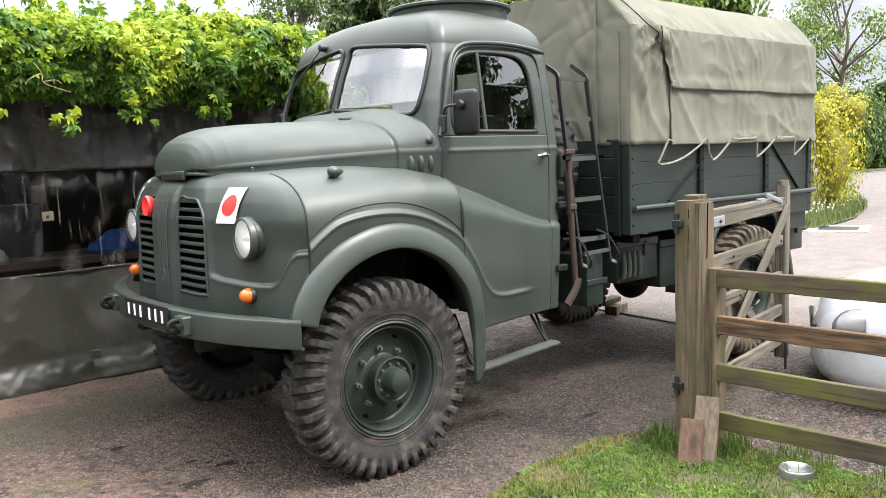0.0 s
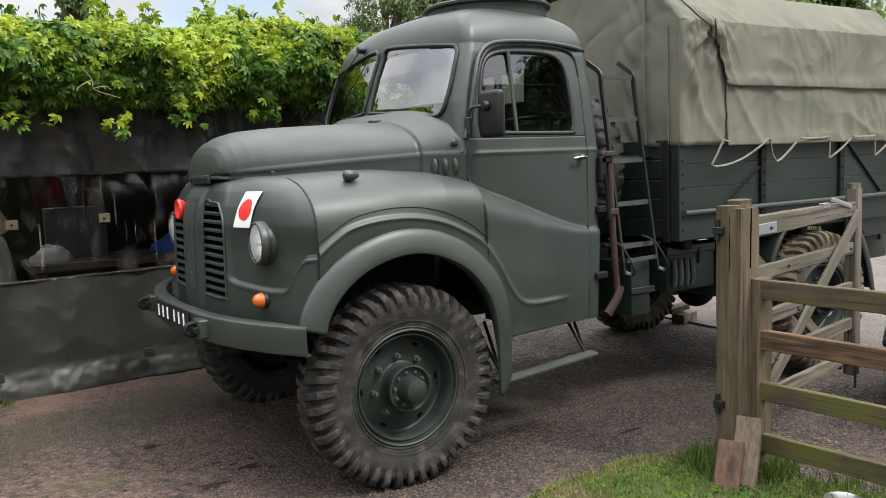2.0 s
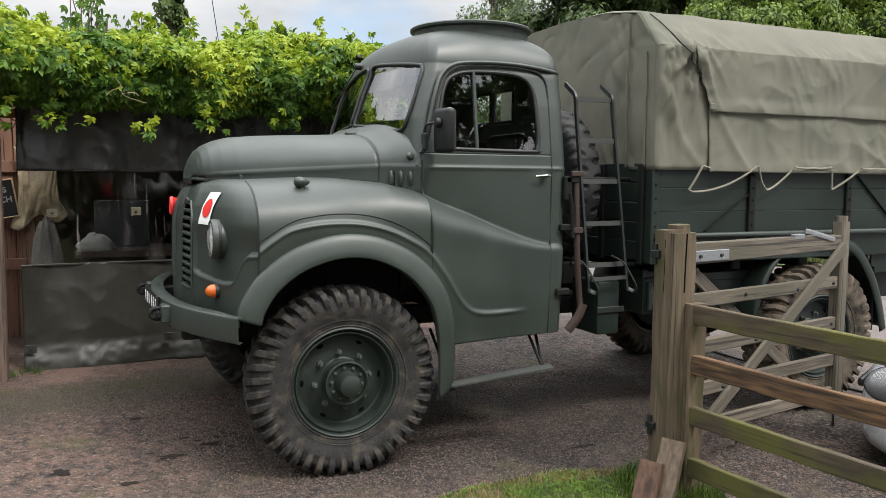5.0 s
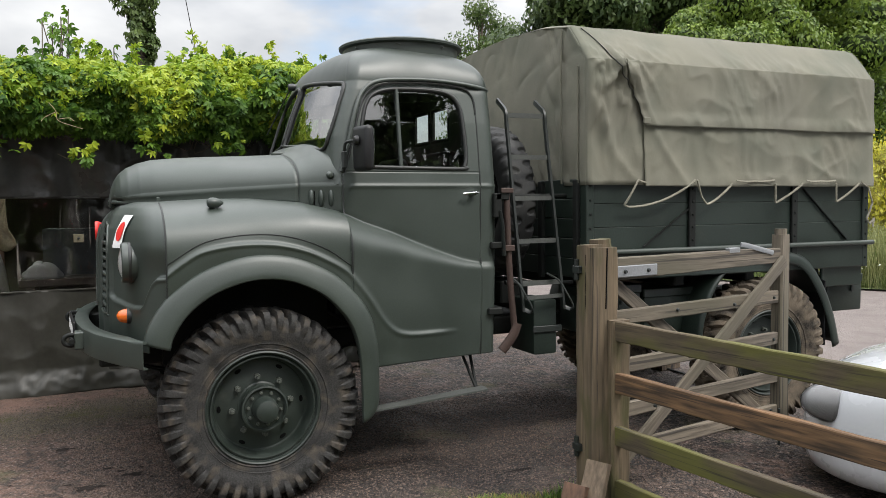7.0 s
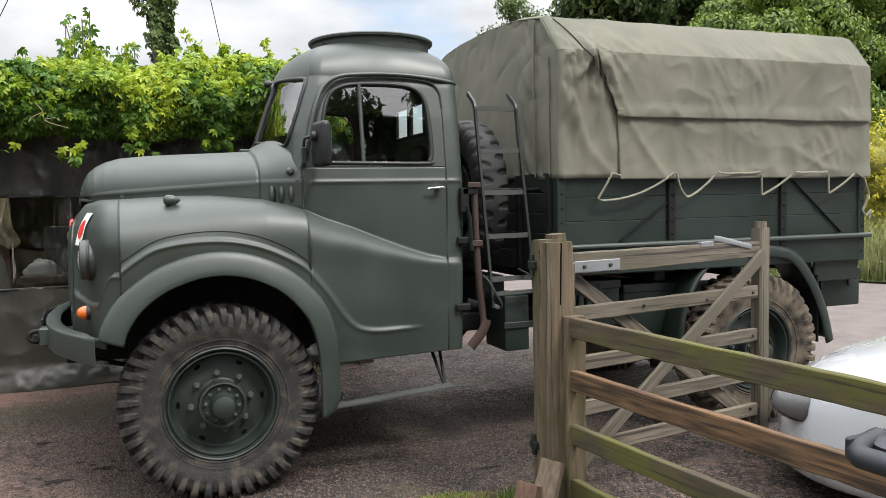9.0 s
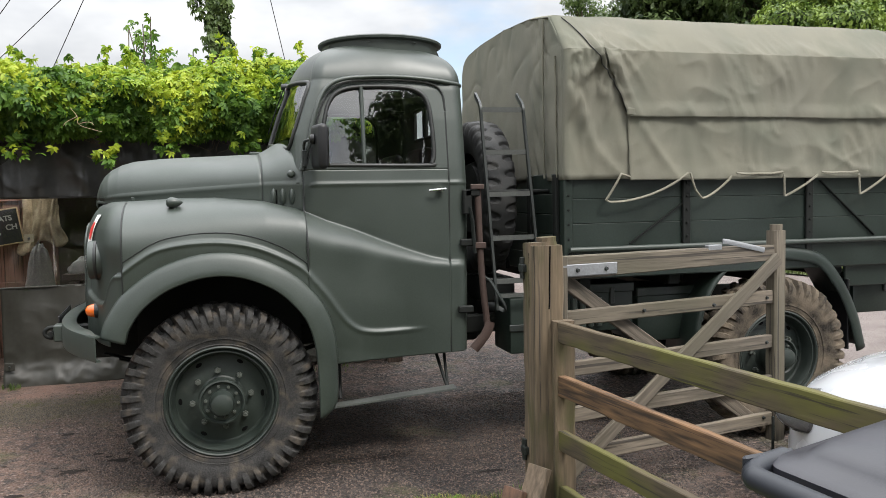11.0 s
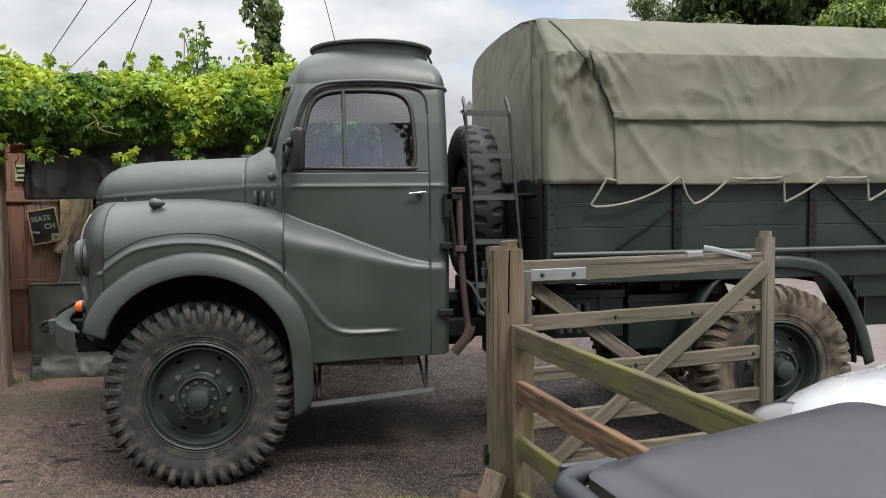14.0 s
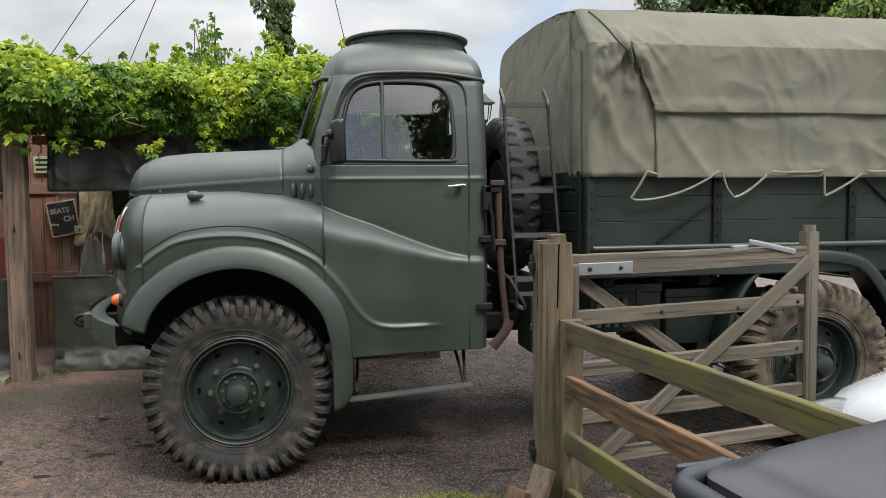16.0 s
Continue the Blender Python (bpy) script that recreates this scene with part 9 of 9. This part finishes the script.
# drain cover in a pale concrete surround on the drive
drain = thing("drain_cover", "dark drain cover in a pale concrete surround on the drive", "drain cover", kind="structure", at=pose(12.45, 3.55, ground_z(12.45, 3.55) + 0.006, 0, 0, 20))
pale = material("drain_concrete", (0.42, 0.37, 0.34), 0.9, vary=0.3, scale=5, grain=50, bump=0.3)
for x0, x1, y0, y1 in ((-0.62, 0.62, -0.50, -0.33), (-0.62, 0.62, 0.33, 0.50), (-0.62, -0.40, -0.33, 0.33), (0.40, 0.62, -0.33, 0.33)):
    part("surround", slab("surround", pale, x0, x1, y0, y1, -0.05, 0.012, 0.004), None, drain)
part("cover", slab("cover", dark_steel, -0.395, 0.395, -0.325, 0.325, -0.05, 0.006, 0.004), None, drain)

# ivy-clad pole with wires
pole = thing("utility_pole", "wooden utility pole overgrown with ivy", "pole", at=pose(0.08, 9.65, 0))
px, py = 0.08, 9.65
under(pole, "shaft", bar("shaft", grey_wood, [(px, py, -0.1), (px, py, 9.1)], 0.12, 14))
n = 5200
zz = rnd.uniform(2.3, 5.3, n)
rad = (0.30 - 0.035 * (zz - 2.3) + 0.10 * np.sin(zz * 3.1) + 0.05 * np.sin(zz * 8.3)) * np.sqrt(rnd.uniform(0.15, 1.0, n))
aa = rnd.uniform(0, 6.283, n)
q = np.stack([px + 0.06 * np.sin(zz * 2.3) + rad * np.cos(aa), py + rad * np.sin(aa), zz], 1)
keep = np.array([noise.noise(Vector((p[0] * 3.5, p[1] * 3.5, p[2] * 2.6))) > -0.12 for p in q.tolist()]) & (zz < 4.4 + 0.9 * rnd.random(n))
nn = np.stack([np.cos(aa), np.sin(aa), 0.25 + 0 * aa], 1) + rnd.normal(0, 0.4, (n, 3))
under(pole, "ivy", leaf_mesh("ivy", q[keep], nn[keep], rnd.uniform(0.06, 0.12, keep.sum()), hedge_leaf, "creeper", 3, 0.7, 0.4))["kind"] = "stuff"
for z0, mx, mz in ((9.0, -4.12, 5.23), (7.0, -3.3, 5.26), (9.0, -2.68, 5.27), (9.0, 1.33, 5.5)):
    a, b = Vector((px, py, z0)), Vector((mx, 14.0, mz))
    pts = [a + (b - a) * (1.7 * t) for t in [i / 12 for i in range(13)]]
    under(pole, "wire", bar("wire", dark_steel, pts, 0.009, 5))


def sapling(x, y, height, spread, n_twig, label, seed):
    """Thin upright shoots with leaves set along them."""
    g = np.random.default_rng(seed)
    t = thing("sapling", label, "shrub", at=pose(x, y, ground_z(x, y)))
    sets, c, nn = [], [], []
    for k in range(n_twig):
        a = g.uniform(0, 6.28)
        b = Vector((x + spread * g.normal(0, 0.5), y + spread * g.normal(0, 0.5), height * g.uniform(0.55, 1.0)))
        base = Vector((x + 0.1 * math.cos(a), y + 0.1 * math.sin(a), ground_z(x, y)))
        mid = base.lerp(b, 0.5) + Vector((g.normal(0, 0.12), g.normal(0, 0.12), 0.1))
        pts = spline([base, mid, b], 16)
        sets.append(tube(pts, 0.009, 5))
        for i in range(34):
            p = pts[int(g.uniform(6, 15.9))]
            c.append((p.x + g.normal(0, 0.10), p.y + g.normal(0, 0.10), p.z + g.normal(0, 0.07)))
            nn.append((g.normal(0, 0.8), g.normal(-0.6, 0.8), 0.7))
    under(t, "old_wood", smooth_by_angle(mesh_of("old_wood", *join(*sets), bark)))
    under(t, "leaves", leaf_mesh("leaves", np.array(c), np.array(nn), g.uniform(0.07, 0.13, len(c)), vine_leaf, "creeper", 3, 0.8, 0.5))["kind"] = "stuff"
    return t


sapling(-1.0, 9.9, 4.5, 0.50, 34, "thin leafy shoots of a young shrub behind the shed", 4)
sapling(-0.4, 9.8, 4.2, 0.36, 26, "thin leafy shoots of a young shrub behind the shed", 6)
sapling(0.75, 9.7, 3.7, 0.25, 9, "thin leafy shoots of a young shrub behind the shed", 9)

# clover and small broad-leaved weeds in the lawn
cl, cn = [], []
while len(cl) < 7000:
    x, y = rnd.uniform(-0.3, 1.75), rnd.uniform(-1.9, -0.22)
    if inside(LAWN, x, y) and noise.noise(Vector((x * 4.5, y * 4.5, 9))) + 0.25 * rnd.random() > 0.02:
        cl.append((x, y, ground_z(x, y) + rnd.uniform(0.012, 0.035)))
        cn.append((rnd.normal(0, 0.35), rnd.normal(0, 0.35), 1.0))
clover = leaf_mesh("lawn_clover", np.array(cl), np.array(cn), rnd.uniform(0.010, 0.022, len(cl)), leaf_material("clover_leaf", (0.035, 0.085, 0.012), (0.15, 0.24, 0.03)), "simple", 3, 2.0, 0.1)
tagged(new("lawn_clover", clover), "clover and small weeds in the lawn", "clover", kind="stuff")

# lantern on a post behind the shed, and a small flood lamp over the eaves
lantern = thing("garden_lantern", "black metal garden lantern with glazed sides on a post", "lantern", at=pose(2.93, 6.80, 0.0))
part("post", turned("post", dark_steel, [(0.05, -0.15), (0.045, 0.2), (0.03, 0.3), (0.025, 2.45), (0.05, 2.48), (0.05, 2.50)], 16, (0, 0, 0), "z"), None, lantern)
for sx, sy in ((1, 1), (1, -1), (-1, 1), (-1, -1)):
    part("corner_bar", bar("corner_bar", dark_steel, [(0.055 * sx, 0.055 * sy, 2.50), (0.085 * sx, 0.085 * sy, 2.72)], 0.008, 6), None, lantern)
part("cap", smooth_by_angle(mesh_of("cap", *ring_loft([(0.12, 0.12, 2.715, 0.01, 0, 0), (0.12, 0.12, 2.73, 0.01, 0, 0), (0.05, 0.05, 2.80, 0.01, 0, 0), (0.035, 0.035, 2.82, 0.01, 0, 0), (0.012, 0.012, 2.86, 0.004, 0, 0)]), dark_steel), 30), None, lantern, "black pitched cap")
g = part("pane", mesh_of("pane", *grid([[(w * a, w * b, z) for a, b in ((1, 1), (1, -1), (-1, -1), (-1, 1), (1, 1))] for w, z in ((0.053, 2.505), (0.082, 2.715))]), lens_glass, False), None, lantern)
g.visible_shadow = False
flood = thing("flood_lamp", "small dark flood lamp over the shed's eaves", "lamp", at=pose(0.85, 2.48, 2.44, -20, 0, 20))
part("housing", slab("housing", dark_steel, -0.036, 0.036, -0.03, 0.02, -0.012, 0.018, 0.008, None, 2), None, flood)
part("bracket", bar("bracket", dark_steel, [(0, 0.02, 0.0), (0, 0.16, -0.03), (0, 0.40, -0.16)], 0.012, 8), None, flood)
